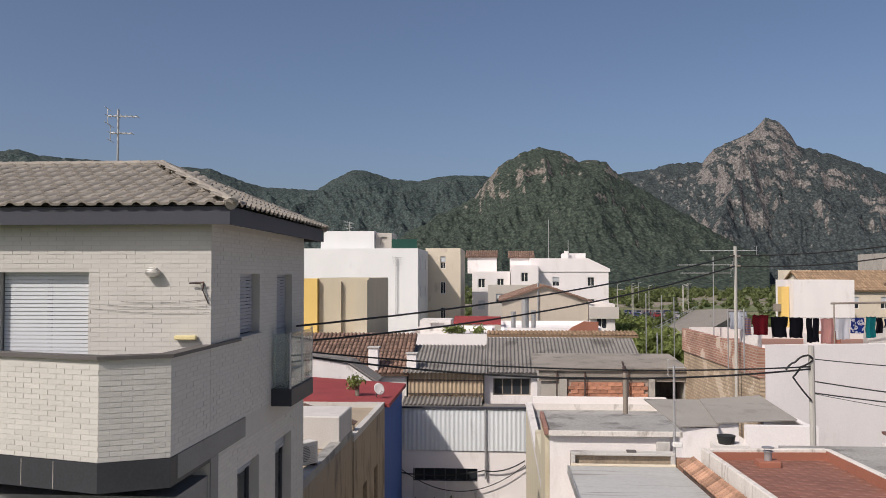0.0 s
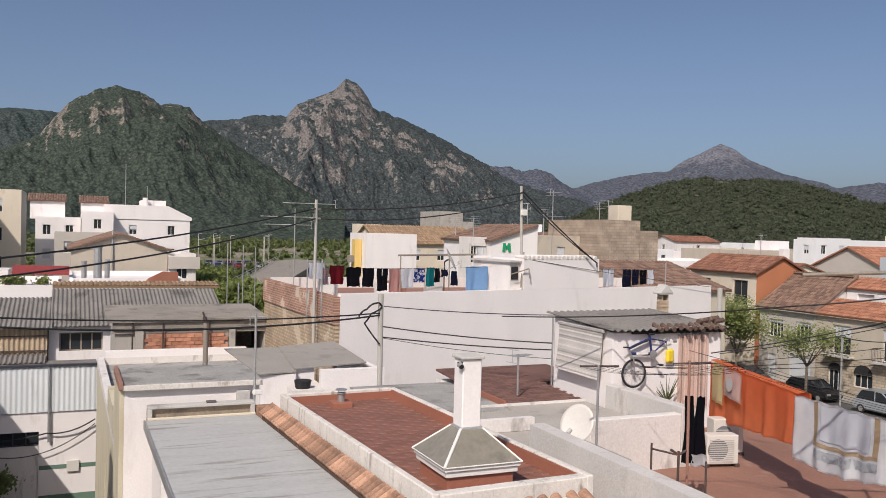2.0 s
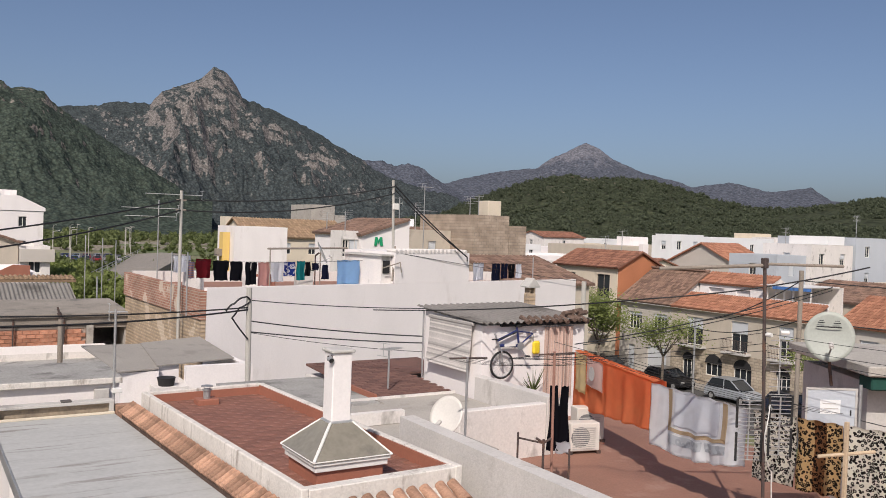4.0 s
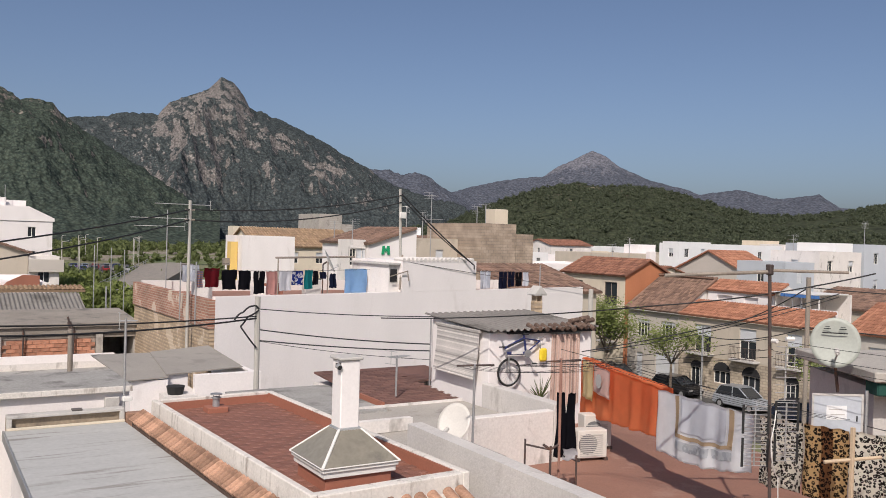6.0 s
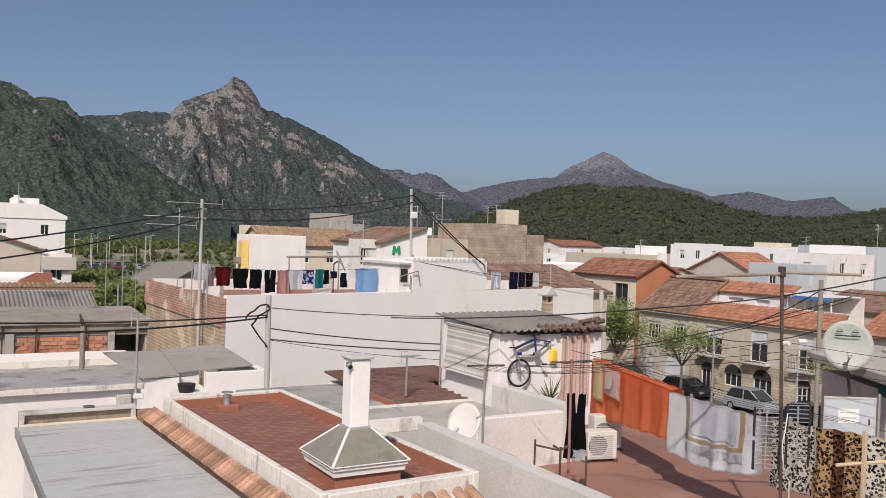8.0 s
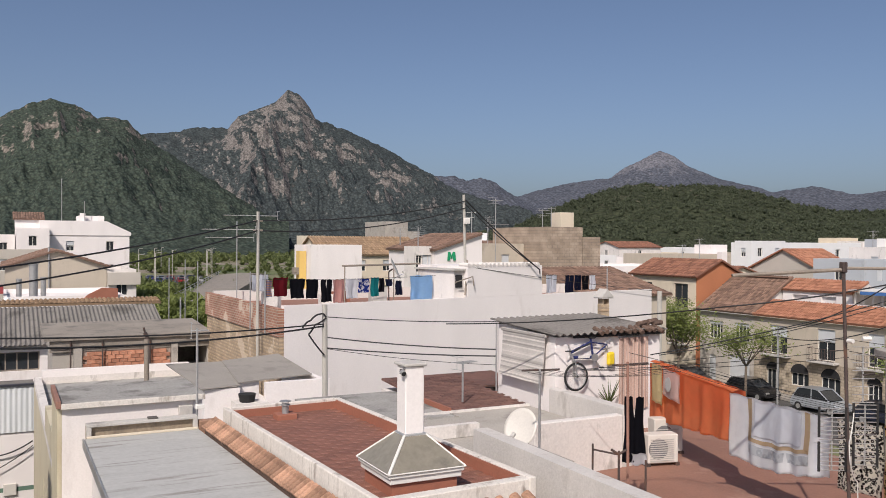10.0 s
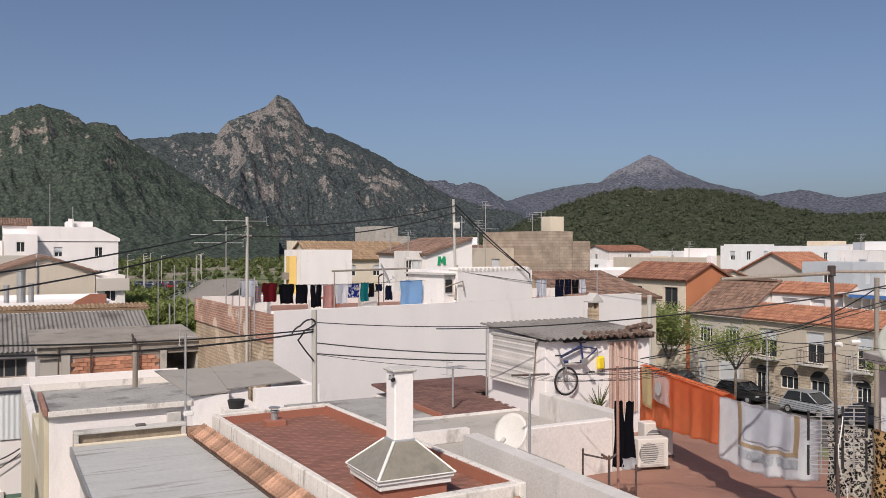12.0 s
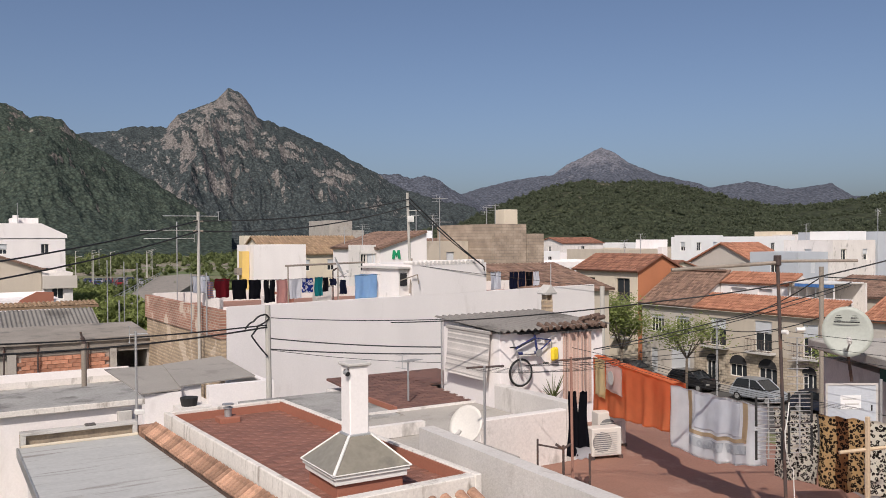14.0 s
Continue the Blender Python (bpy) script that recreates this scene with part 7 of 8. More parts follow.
def dish(x, y, z, r, aim, label, material="white_plastic", stand=None, tilt=25):
    """A satellite dish whose face looks along the bearing aim (degrees, 0 = towards -y)."""
    t = thing("satellite_dish", label, "satellite dish", (x, y, z), aim)
    bm = bmesh.new()
    rings, seg = 6, 28
    V = []
    for side in (0, 1):
        for i in range(rings + 1):
            rr = r * i / rings
            V.append([bm.verts.new((rr * math.cos(2 * math.pi * k / seg), -0.13 * rr * rr / r + side * 0.012, rr * 1.06 * math.sin(2 * math.pi * k / seg))) for k in range(seg)] if i else [bm.verts.new((0, side * 0.012, 0))])
    for s in (0, 1):
        o = s * (rings + 1)
        for k in range(seg):
            bm.faces.new((V[o][0], V[o + 1][k], V[o + 1][(k + 1) % seg]))
            for i in range(1, rings):
                bm.faces.new((V[o + i][k], V[o + i + 1][k], V[o + i + 1][(k + 1) % seg], V[o + i][(k + 1) % seg]))
    for k in range(seg):
        bm.faces.new((V[rings][k], V[2 * rings + 1][k], V[2 * rings + 1][(k + 1) % seg], V[rings][(k + 1) % seg]))
    bmesh.ops.recalc_face_normals(bm, faces=bm.faces)
    bm.transform(pose(0, 0, 0, -tilt, 0, 0))
    part("reflector", bm, M[material], t, local=True, smooth=True)
    f = Vector((0, -r * 0.95, -r * 0.35))
    arm = part("arm", rods(((0, 0.05, -r * 0.9), f, 0.014)), M["steel"], t, local=True)
    part("receiver", rods((f, f + Vector((0, 0.09, 0.05)), 0.035), seg=10), M["plaster_grey"], arm, local=True)
    part("mount", rods(((0, 0.06, 0), (0, 0.2, -0.1), 0.03), ((0, 0.2, -0.1), stand or (0, 0.2, -0.5), 0.025)), M["rusty"], t, local=True)
    return t


def pole(x, y, z0, z1, r, material, label, lean=(0, 0), name="utility_pole"):
    return solo(name, rods(((x, y, z0), (x + lean[0], y + lean[1], z1), r), seg=10), M[material], label, "pole", (x, y, z0))


P1 = pole(7.2, 27.0, 0, 12.9, 0.05, "concrete_pole", "slim concrete pole beside the brick wall")
t = aerial(7.25, 27.05, 12.3, 12.88, 178, "large comb aerial on the concrete pole", ((0.08, 1.7, 9),), elem=0.25)
part("isolator", rods(((7.05, 27, 12.6), (7.35, 27, 12.6), 0.03), ((7.05, 27, 12.3), (7.35, 27, 12.3), 0.03)), M["wood_pole"], P1)
P2 = pole(14.9, 27.35, 11.1, 13.68, 0.05, "concrete_pole", "grey pole on the white stair room", (-0.08, 0))
part("box", boxes((14.78, 15.02, 27.2, 27.3, 12.62, 12.84), bevel=0.02), M["white_plastic"], P2, "small white box")
P3 = pole(7.02, 20.0, 6.93, 10.42, 0.07, "concrete_pole", "grey service pole against the white wall", (-0.03, 0))
cable("pole_loop", [(7.0, 19.93, 10.1), (6.72, 19.9, 9.95), (6.55, 19.9, 9.72), (6.95, 19.9, 9.2)], 0.02, 0.02, "black cable loops tied to the service pole")
cable("pole_loop", [(7.0, 19.93, 10.12), (6.85, 19.9, 10.2), (6.6, 19.9, 10.05), (6.4, 19.9, 9.88)], -0.04, 0.022, "black cable loops tied to the service pole")
aerial(9.0, 16.6, 8.45, 9.35, 20, "small aerial on a tripod on the brown roof", ((0.0, 0.55, 9),), elem=0.18)
aerial(3.1, 15.75, 8.46, 10.4, 0, "thin mast at the roof edge", ((0.02, 0.3, 3),), elem=0.1)
MB = solo("meter_box", boxes((2.85, 3.1, 16.1, 16.195, 8.65, 8.95), bevel=0.01), M["plaster_grey"], "grey meter box on the white wall", "box", (2.97, 16.2, 8.8))
solo("junction_box", boxes((3.06, 3.22, 15.62, 15.74, 8.95, 9.03), bevel=0.01), M["white_plastic"], "small white junction box on the mast foot", "box", (3.14, 15.7, 8.95))
aerial(-7.15, 15.6, 13.4, 15.12, 10, "tall comb aerial on the tiled roof", ((0.1, 0.55, 7), (0.42, 0.4, 5), (1.2, 0.5, 7)), elem=0.22)
for x, y, z0, z1, b in ((-15.5, 87.5, 14.5, 17.5, 1), (-10.5, 85.8, 8, 13.9, 1), (6.4, 116, 13, 19.5, 0), (9.0, 116, 14, 16.8, 0), (38.2, 66, 11.8, 14.2, 1), (36.0, 65, 11.5, 14.6, 1), (41.3, 62, 12.9, 14.8, 1), (42.2, 62, 13.0, 15.0, 1), (25.9, 54.5, 11.3, 13.0, 1), (81.5, 60, 11.3, 13.4, 1), (96, 61, 12.4, 15.2, 1), (70, 76, 8.5, 11.8, 1), (5.9, 50.0, 6.5, 8.8, 0), (8.2, 46, 0, 9.0, 0), (12.0, 46.0, 0, 9.5, 0), (57.8, 60.5, 10.2, 12.4, 1), (27.0, 60.0, 10, 13.0, 1), (11.6, 70, 0, 10.6, 0), (13.2, 72, 0, 10.4, 0), (14.6, 74, 0, 10.2, 0)):
    aerial(x, y, z0, z1, random.uniform(0, 180), "thin rooftop aerial mast" if b else "thin bare rooftop mast", ((0.05, 1.0, 7), (0.5, 0.7, 5)) if b else (), r=0.04, elem=0.4)
aerial(8.32, 34.4, 9.52, 12.75, 172, "tall mast with large comb aerials behind the clothes lines", ((0.3, 2.1, 11), (0.62, 1.9, 9)), elem=0.32)
t = aerial(19.5, 33.0, 9.5, 13.9, 15, "bent aerial behind the white house", ((0.05, 0.5, 4), (1.1, 1.0, 5)), r=0.02, elem=0.3)

# cables
cable("overhead_cable", [(-3.9, 16.26, 11.04), (7.2, 27.0, 12.62), (14.86, 27.3, 13.45)], 0.22, 0.022, "heavy black overhead cable across the roofs")
cable("overhead_cable", [(-3.9, 16.26, 10.74), (7.2, 27.0, 12.3), (14.86, 27.3, 13.2)], 0.3, 0.022, "heavy black overhead cable across the roofs")
cable("overhead_cable", [(-3.9, 16.9, 10.5), (6.95, 19.95, 9.95)], 0.2, 0.018, "black cable strung to the service pole")
cable("overhead_cable", [(-3.9, 16.95, 10.4), (6.95, 19.95, 9.9)], 0.32, 0.022, "black cable strung to the service pole")
cable("overhead_cable", [(7.05, 19.95, 10.12), (13.2, 17.3, 10.12)], 0.12, 0.012, "thin cable from the service pole to the shed")
cable("overhead_cable", [(7.05, 19.95, 9.62), (10.45, 17.6, 9.42)], 0.05, 0.016, "black cable from the service pole to the shed")
cable("overhead_cable", [(7.05, 19.95, 9.36), (10.45, 17.6, 9.26)], 0.04, 0.016, "black cable from the service pole to the shed")
cable("overhead_cable", [(7.05, 19.95, 9.34), (10.45, 17.6, 9.05)], 0.06, 0.007, "thin cable from the service pole to the shed")
cable("overhead_cable", [(14.86, 27.3, 13.5), (17.95, 27.1, 10.95), (19.6, 29.5, 10.0)], 0.08, 0.025, "heavy twin cable down from the pole")
cable("overhead_cable", [(14.86, 27.3, 13.35), (17.9, 27.1, 11.0)], 0.12, 0.02, "heavy twin cable down from the pole")
cable("overhead_cable", [(15.0, 26.8, 11.05), (24.5, 28.4, 9.95)], 0.05, 0.01, "thin cable along the white wall")
cable("overhead_cable", [(9.0, 17.4, 10.1), (11.4, 11.2, 10.86), (14.4, 8.95, 11.56)], 0.08, 0.014, "black cable over the patio")
cable("overhead_cable", [(13.0, 15.1, 9.45), (18.4, 12.31, 10.92)], 0.1, 0.013, "black cable over the patio")
cable("overhead_cable", [(13.4, 15.27, 9.4), (18.4, 12.31, 10.85)], 0.14, 0.01, "black cable over the patio")
cable("wall_cable", [(-4.9, 40.05, 2.9), (-0.8, 40.05, 3.0), (1.1, 40.0, 3.5)], 0.2, 0.03, "loose black cable across the garage front")
cable("wall_cable", [(-4.6, 40.0, 3.0), (1.1, 40.0, 3.3)], 1.1, 0.02, "sagging black cable across the garage front")
cable("wall_cable", [(-4.6, 28.0, 4.6), (-1.2, 30, 2.2), (1.2, 34, 1.2)], 0.3, 0.03, "black cable across the alley")
for k in range(5):
    cable("wall_wire", [(-5.6 + 0.2 * k, 11.485, 11.55 + 0.05 * k), (-3.96, 11.485, 11.5 + 0.09 * k)], 0.03, 0.002, "thin wire along the brick wall") if k < 3 else None

# bushes in the alley, plant by the red roof
tree(-2.8, 38.4, 1.7, 0.8, 0.4, "dark shrub growing in the alley", 41, leaf="leaf_dark", n=900, size=0.1)
for x, y, sd in ((-3.6, 60.4, 61), (-2.9, 60.5, 62), (-1.6, 60.6, 63)):
    tree(x, y, 8.5, 0.45, 7.65, "potted green shrub on the low roof terrace", sd, n=160, size=0.1)
dish(-5.0, 35.2, 7.35, 0.24, 40, "small white dish above the red roof", stand=(0, 0.2, -0.4))
tree(-6.0, 35.5, 7.75, 0.32, 7.3, "small green bush behind the red parapet", 9, n=160, size=0.07)


# ---- air conditioners ----
def ac_unit(x, y, z, turn, label, w=0.8, h=0.58, d=0.32):
    t = thing("air_conditioner", label, "air conditioner", (x, y, z), turn)
    part("casing", boxes((-w / 2, w / 2, -d / 2, d / 2, 0.06, h), bevel=0.015), M["ac"], t, local=True)
    bm = bmesh.new()
    for k in range(11):
        box(bm, -w / 2 + 0.04, w / 2 - 0.1, -d / 2 - 0.012, -d / 2 - 0.002, 0.1 + k * 0.04, 0.118 + k * 0.04)
    part("grille", bm, M["plaster_grey"], t, local=True)
    part("fan", rods(((-0.1, -d / 2 - 0.0015, h / 2 + 0.03), (-0.1, -d / 2 + 0.004, h / 2 + 0.03), 0.2), seg=20), M["grey_clad"], t, local=True)
    for s in (-0.3, 0.3):
        part("foot", boxes((s - 0.04, s + 0.04, -d / 2, d / 2, 0, 0.06)), M["rusty"], t, local=True)
    return t


ac_unit(11.15, 12.66, 7.75, -14, "yellowed air conditioner on the red patio", 0.62, 0.6, 0.3)
ac_unit(11.85, 13.3, 7.75, -14, "air conditioner behind the orange sheet", 0.62, 0.72, 0.3)
ac_unit(-4.35 - 0.6, 21.4, 7.22, 60, "white air conditioner on the low roof", 0.75, 0.62)


# ---- washing ----
def fabric(name, c, c2=None, kind="plain", scale=6.0, thin=0.45):
    """Cloth with a weave; kind: plain, stripes, spots, border."""
    m, nt, bs = nodes_of(name)
    N, K = nt.nodes.new, nt.links.new
    tc = N("ShaderNodeTexCoord")
    no = N("ShaderNodeTexNoise")
    no.inputs["Scale"].default_value, no.inputs["Detail"].default_value = 5, 5
    K(tc.outputs["Object"], no.inputs["Vector"])
    mx = N("ShaderNodeMix")
    mx.data_type = "RGBA"
    mx.inputs["A"].default_value, mx.inputs["B"].default_value = tone(c, 0.88), tone(c, 1.1)
    K(no.outputs["Fac"], mx.inputs["Factor"])
    out = mx.outputs["Result"]
    if kind != "plain":
        m2 = N("ShaderNodeMix")
        m2.data_type = "RGBA"
        m2.inputs["B"].default_value = tone(c2, 1)
        K(out, m2.inputs["A"])
        if kind == "stripes":
            wv_ = N("ShaderNodeTexWave")
            wv_.inputs["Scale"].default_value = scale
            wv_.bands_direction = "Z"
            K(tc.outputs["Object"], wv_.inputs["Vector"])
            K(wv_.outputs["Fac"], m2.inputs["Factor"])
        else:
            vo = N("ShaderNodeTexVoronoi")
            vo.inputs["Scale"].default_value = scale
            wrp = N("ShaderNodeTexNoise")
            wrp.inputs["Scale"].default_value = scale * 1.3
            K(tc.outputs["Object"], wrp.inputs["Vector"])
            va = N("ShaderNodeVectorMath")
            va.operation = "MULTIPLY_ADD"
            va.inputs[1].default_value = (0.022, 0.022, 0.022)
            K(wrp.outputs["Color"], va.inputs[0])
            K(tc.outputs["Object"], va.inputs[2])
            K(va.outputs["Vector"], vo.inputs["Vector"])
            r = N("ShaderNodeValToRGB")
            e = r.color_ramp.elements
            e[0].position, e[0].color = 0.0, (0, 0, 0, 1)
            e[1].position, e[1].color = 0.15, (0, 0, 0, 1)
            for pos, v in ((0.2, 1), (0.47, 1), (0.52, 0)):
                q = e.new(pos)
                q.color = (v, v, v, 1)
            K(vo.outputs["Distance"], r.inputs["Fac"])
            K(r.outputs["Color"], m2.inputs["Factor"])
        out = m2.outputs["Result"]
    K(out, bs.inputs["Base Color"])
    bs.inputs["Roughness"].default_value = 0.95
    bs.inputs["Specular IOR Level"].default_value = 0.15
    # thin cloth lets light through
    tl_ = N("ShaderNodeBsdfTranslucent")
    K(out, tl_.inputs["Color"])
    ms = N("ShaderNodeMixShader")
    ms.inputs[0].default_value = thin
    K(bs.outputs[0], ms.inputs[1])
    K(tl_.outputs[0], ms.inputs[2])
    K(ms.outputs[0], nt.nodes["Material Output"].inputs["Surface"])
    return m


def sheet_mesh(width, drop, left=1.0, right=1.0, folds=6, amp=0.035, seed=0, nu=48, nv=22, sway=0.0, thick=0.006, profile=None, scallop=0.0, patch=(0.0, 1.0, 0.0, 1.0)):
    """Hanging cloth in its own frame: u along x, down -z; left and right scale the drop at the two ends."""
    rng = random.Random(seed)
    ph = [rng.uniform(0, 6.28) for _ in range(5)]
    bm = bmesh.new()
    grid = []
    for i in range(nu + 1):
        a = patch[0] + (patch[1] - patch[0]) * i / nu
        col = []
        for j in range(nv + 1):
            b = patch[2] + (patch[3] - patch[2]) * j / nv
            d = drop * (left + (right - left) * a) * (1 + scallop * math.sin(math.pi * a))
            lo, hi = profile(b) if profile else (0.0, 1.0)
            x = width * (lo + (hi - lo) * a)
            f = amp * (0.25 + 0.75 * b)
            y = f * (math.sin(a * folds * 6.28 + ph[0]) + 0.5 * math.sin(a * folds * 11 + ph[1] + b) + 0.4 * math.sin(a * 5 + b * 3 + ph[2])) + sway * b
            col.append(bm.verts.new((x + 0.012 * math.sin(b * 7 + ph[3]), y, -b * d + 0.01 * math.sin(a * folds * 9 + ph[4]))))
        grid.append(col)
    for i in range(nu):
        for j in range(nv):
            bm.faces.new((grid[i][j], grid[i][j + 1], grid[i + 1][j + 1], grid[i + 1][j]))
    bmesh.ops.solidify(bm, geom=bm.faces[:], thickness=thick)
    return bm


def hang(name, label, category, p, q, drop, material, group="washing", **k):
    """Cloth hung on a line from p to q."""
    p, q = Vector(p), Vector(q)
    d = q - p
    bm = sheet_mesh(d.xy.length, drop, **k)
    bm.transform(Matrix.Translation((0, 0, 0)))
    for v in bm.verts:
        v.co.z += d.z * min(1, max(0, v.co.x / d.xy.length))
    ob = new(name, as_mesh(name, bm, material, True))
    ob.matrix_basis = Matrix.Translation(p) @ Matrix.Rotation(math.atan2(d.y, d.x), 4, "Z")
    PLACE[ob.name] = ob.matrix_basis.copy()
    return tagged(ob, label, category, group)


shirt = lambda b: (0.05, 0.95) if b > 0.45 else (0.0, 1.0)
flared = lambda b: (0.1 - 0.1 * b, 0.9 + 0.1 * b)
F = {k: fabric(k + "_cloth", *v) for k, v in {
    "orange": ((0.9, 0.36, 0.17),), "palegrey": ((0.88, 0.9, 0.91), None, "plain", 6.0, 0.12), "black": ((0.016, 0.016, 0.022),), "maroon": ((0.22, 0.02, 0.03),), "navy": ((0.02, 0.025, 0.06),),
    "pink": ((0.7, 0.42, 0.38),), "white": ((0.78, 0.78, 0.8),), "teal": ((0.02, 0.28, 0.3),), "skyblue": ((0.4, 0.62, 0.86),), "lavender": ((0.8, 0.82, 0.86), None, "plain", 6.0, 0.15), "yellow": ((0.9, 0.83, 0.52), None, "plain", 6.0, 0.2), "blush": ((0.92, 0.78, 0.72), None, "plain", 6.0, 0.2)}.items()}
F["leopard"] = fabric("leopard_print", (0.6, 0.42, 0.22), (0.018, 0.014, 0.012), "spots", 21.0, 0.2)
F["leopard_white"] = fabric("pale_leopard_print", (0.8, 0.77, 0.68), (0.02, 0.018, 0.016), "spots", 22.0, 0.2)
F["leopard_dark"] = fabric("dark_leopard_print", (0.24, 0.11, 0.05), (0.012, 0.01, 0.009), "spots", 21.0, 0.2)
F["stripe"] = fabric("striped_cloth", (0.6, 0.35, 0.25), (0.3, 0.3, 0.45), "stripes", 4.0)
F["print"] = fabric("printed_cloth", (0.03, 0.06, 0.3), (0.7, 0.7, 0.75), "spots", 12.0)
F["greypattern"] = fabric("grey_ornament_cloth", (0.72, 0.75, 0.77), (0.6, 0.63, 0.66), "spots", 9.0, 0.3)
F["tan"] = fabric("tan_cloth", (0.68, 0.55, 0.38), None, "plain", 6.0, 0.3)
LINE = lambda d: along(d, 1.3)
for d0, d1, z0, z1, col, kind, lab, cat, prof in (
        (0.02, 0.23, 10.72, 10.2, "stripe", "cloth", "striped cloth pegged on the roof line", "cloth", None),
        (0.26, 0.79, 10.8, 10.2, "maroon", "t_shirt", "dark red shirt pegged on the roof line", "shirt", shirt), (0.84, 1.41, 10.75, 10.12, "black", "t_shirt", "black shirt pegged on the roof line", "shirt", shirt),
        (1.45, 1.9, 10.72, 10.1, "black", "t_shirt", "black jumper pegged on the roof line", "shirt", None), (2.0, 2.42, 10.7, 9.95, "black", "trousers", "black trousers pegged on the roof line", "trousers", None),
        (2.46, 2.9, 10.69, 9.92, "pink", "towel", "pink towel pegged on the roof line", "towel", None), (2.95, 3.42, 10.7, 10.04, "white", "t_shirt", "white shirt pegged on the roof line", "shirt", shirt),
        (3.45, 3.89, 10.7, 10.22, "print", "cloth", "blue printed cloth pegged on the roof line", "cloth", None), (3.95, 4.27, 10.73, 10.08, "teal", "t_shirt", "teal shirt pegged on the roof line", "shirt", None),
        (4.3, 4.5, 10.7, 10.22, "black", "sock", "black stocking pegged on the roof line", "sock", None), (4.56, 4.85, 10.66, 10.42, "navy", "shorts", "dark briefs pegged on the roof line", "underwear", None), (4.97, 5.27, 10.6, 10.1, "navy", "t_shirt", "small navy shirt pegged on the roof line", "shirt", flared),
        (5.63, 6.62, 10.76, 9.9, "skyblue", "towel", "sky blue towel pegged on the roof line", "towel", None), (12.35, 12.95, 10.66, 9.92, "lavender", "trousers", "pale trousers pegged on the roof line", "trousers", None),
        (13.45, 13.95, 10.62, 9.9, "navy", "trousers", "dark trousers pegged on the roof line", "trousers", None), (14.0, 14.4, 10.62, 9.98, "navy", "trousers", "dark trousers pegged on the roof line", "trousers", None), (14.42, 14.85, 10.6, 10.0, "black", "trousers", "black trousers pegged on the roof line", "trousers", None), (14.9, 15.25, 10.6, 10.0, "lavender", "t_shirt", "pale shirt pegged on the roof line", "shirt", None)):
    a, b = LINE(d0), LINE(d1)
    a.z = b.z = z0
    if kind == "trousers":
        m = (a + b) / 2
        leg = hang(kind, lab, cat, a, m - (b - a) * 0.02, z0 - z1, F[col], "washing on the white roof", folds=1, amp=0.03, seed=int(d0 * 100) + 900, nu=10, nv=10)
        other = sheet_mesh((b - m).xy.length, (z0 - z1) * 0.97, folds=1, amp=0.03, seed=7, nu=10, nv=10)
        other.transform(Matrix.Translation(((m - a).xy.length, 0, 0)))
        part("leg", other, F[col], leg, local=True, smooth=True)
    else:
        hang(kind, lab, cat, a, b, z0 - z1, F[col], "washing on the white roof", folds=1.5, amp=0.03, seed=int(d0 * 100) + 900, nu=16, nv=14, profile=prof)
a, b = LINE(-0.1), LINE(7.1)
a.z = b.z = 10.76
cable("clothes_line", [a, b], 0.06, 0.006, "thin clothes line on the white roof")
a, b = LINE(10.9), LINE(16.0)
a.z = b.z = 10.66
cable("clothes_line", [a, b], 0.03, 0.006, "thin clothes line on the white roof")
for d, h in ((0.0, 11.0), (7.0, 10.95), (16.0, 10.9)):
    p = LINE(d)
    pole(p.x, p.y, 9.0, h, 0.025, "steel", "thin steel clothes post on the roof", name="clothes_post")
# clutter on the white roof
p = along(5.55, 2.2)
dish(p.x, p.y, 10.98, 0.4, 62, "grey dish turned sideways on the white roof", "plaster_grey", stand=(0, 0.2, -1.4))
p = along(5.0, 2.4)
solo("roof_beam", rods((along(3.6, 2.6) + Vector((0, 0, 11.1)), along(7.0, 2.6) + Vector((0, 0, 11.15)), 0.035), (along(3.7, 2.6) + Vector((0, 0, 9.5)), along(3.7, 2.6) + Vector((0, 0, 11.1)), 0.025), (along(5.8, 2.6) + Vector((0, 0, 9.5)), along(5.8, 2.6) + Vector((0, 0, 11.12)), 0.025)), M["wood_pole"], "grey wooden frame on the white roof", "frame", (p.x, p.y, 9.5))
for k, (d, c) in enumerate(((3.2, "white_old"), (3.7, "terr_paint"), (5.3, "plaster_grey"), (1.0, "white_old"))):
    p = along(d, 2.9)
    solo("crate", boxes((p.x - 0.3, p.x + 0.3, p.y - 0.2, p.y + 0.2, 9.52, 10.1 + 0.08 * k), bevel=0.02), M[c], "old crate stored on the white roof", "crate", (p.x, p.y, 9.52), group="crates")
p = along(7.05, 0.0)
solo("pole_brace", rods((p + Vector((0, -0.05, 10.1)), Vector((14.9, 27.2, 11.3)), 0.035), (p + Vector((-0.4, -0.06, 10.55)), p + Vector((0.3, -0.06, 10.75)), 0.02), (p + Vector((0.3, -0.06, 10.75)), p + Vector((0.35, -0.06, 10.4)), 0.02)), M["wood_pole"], "slanting brace of the roof pole", "brace", tuple(p + Vector((0, 0, 10.1))))

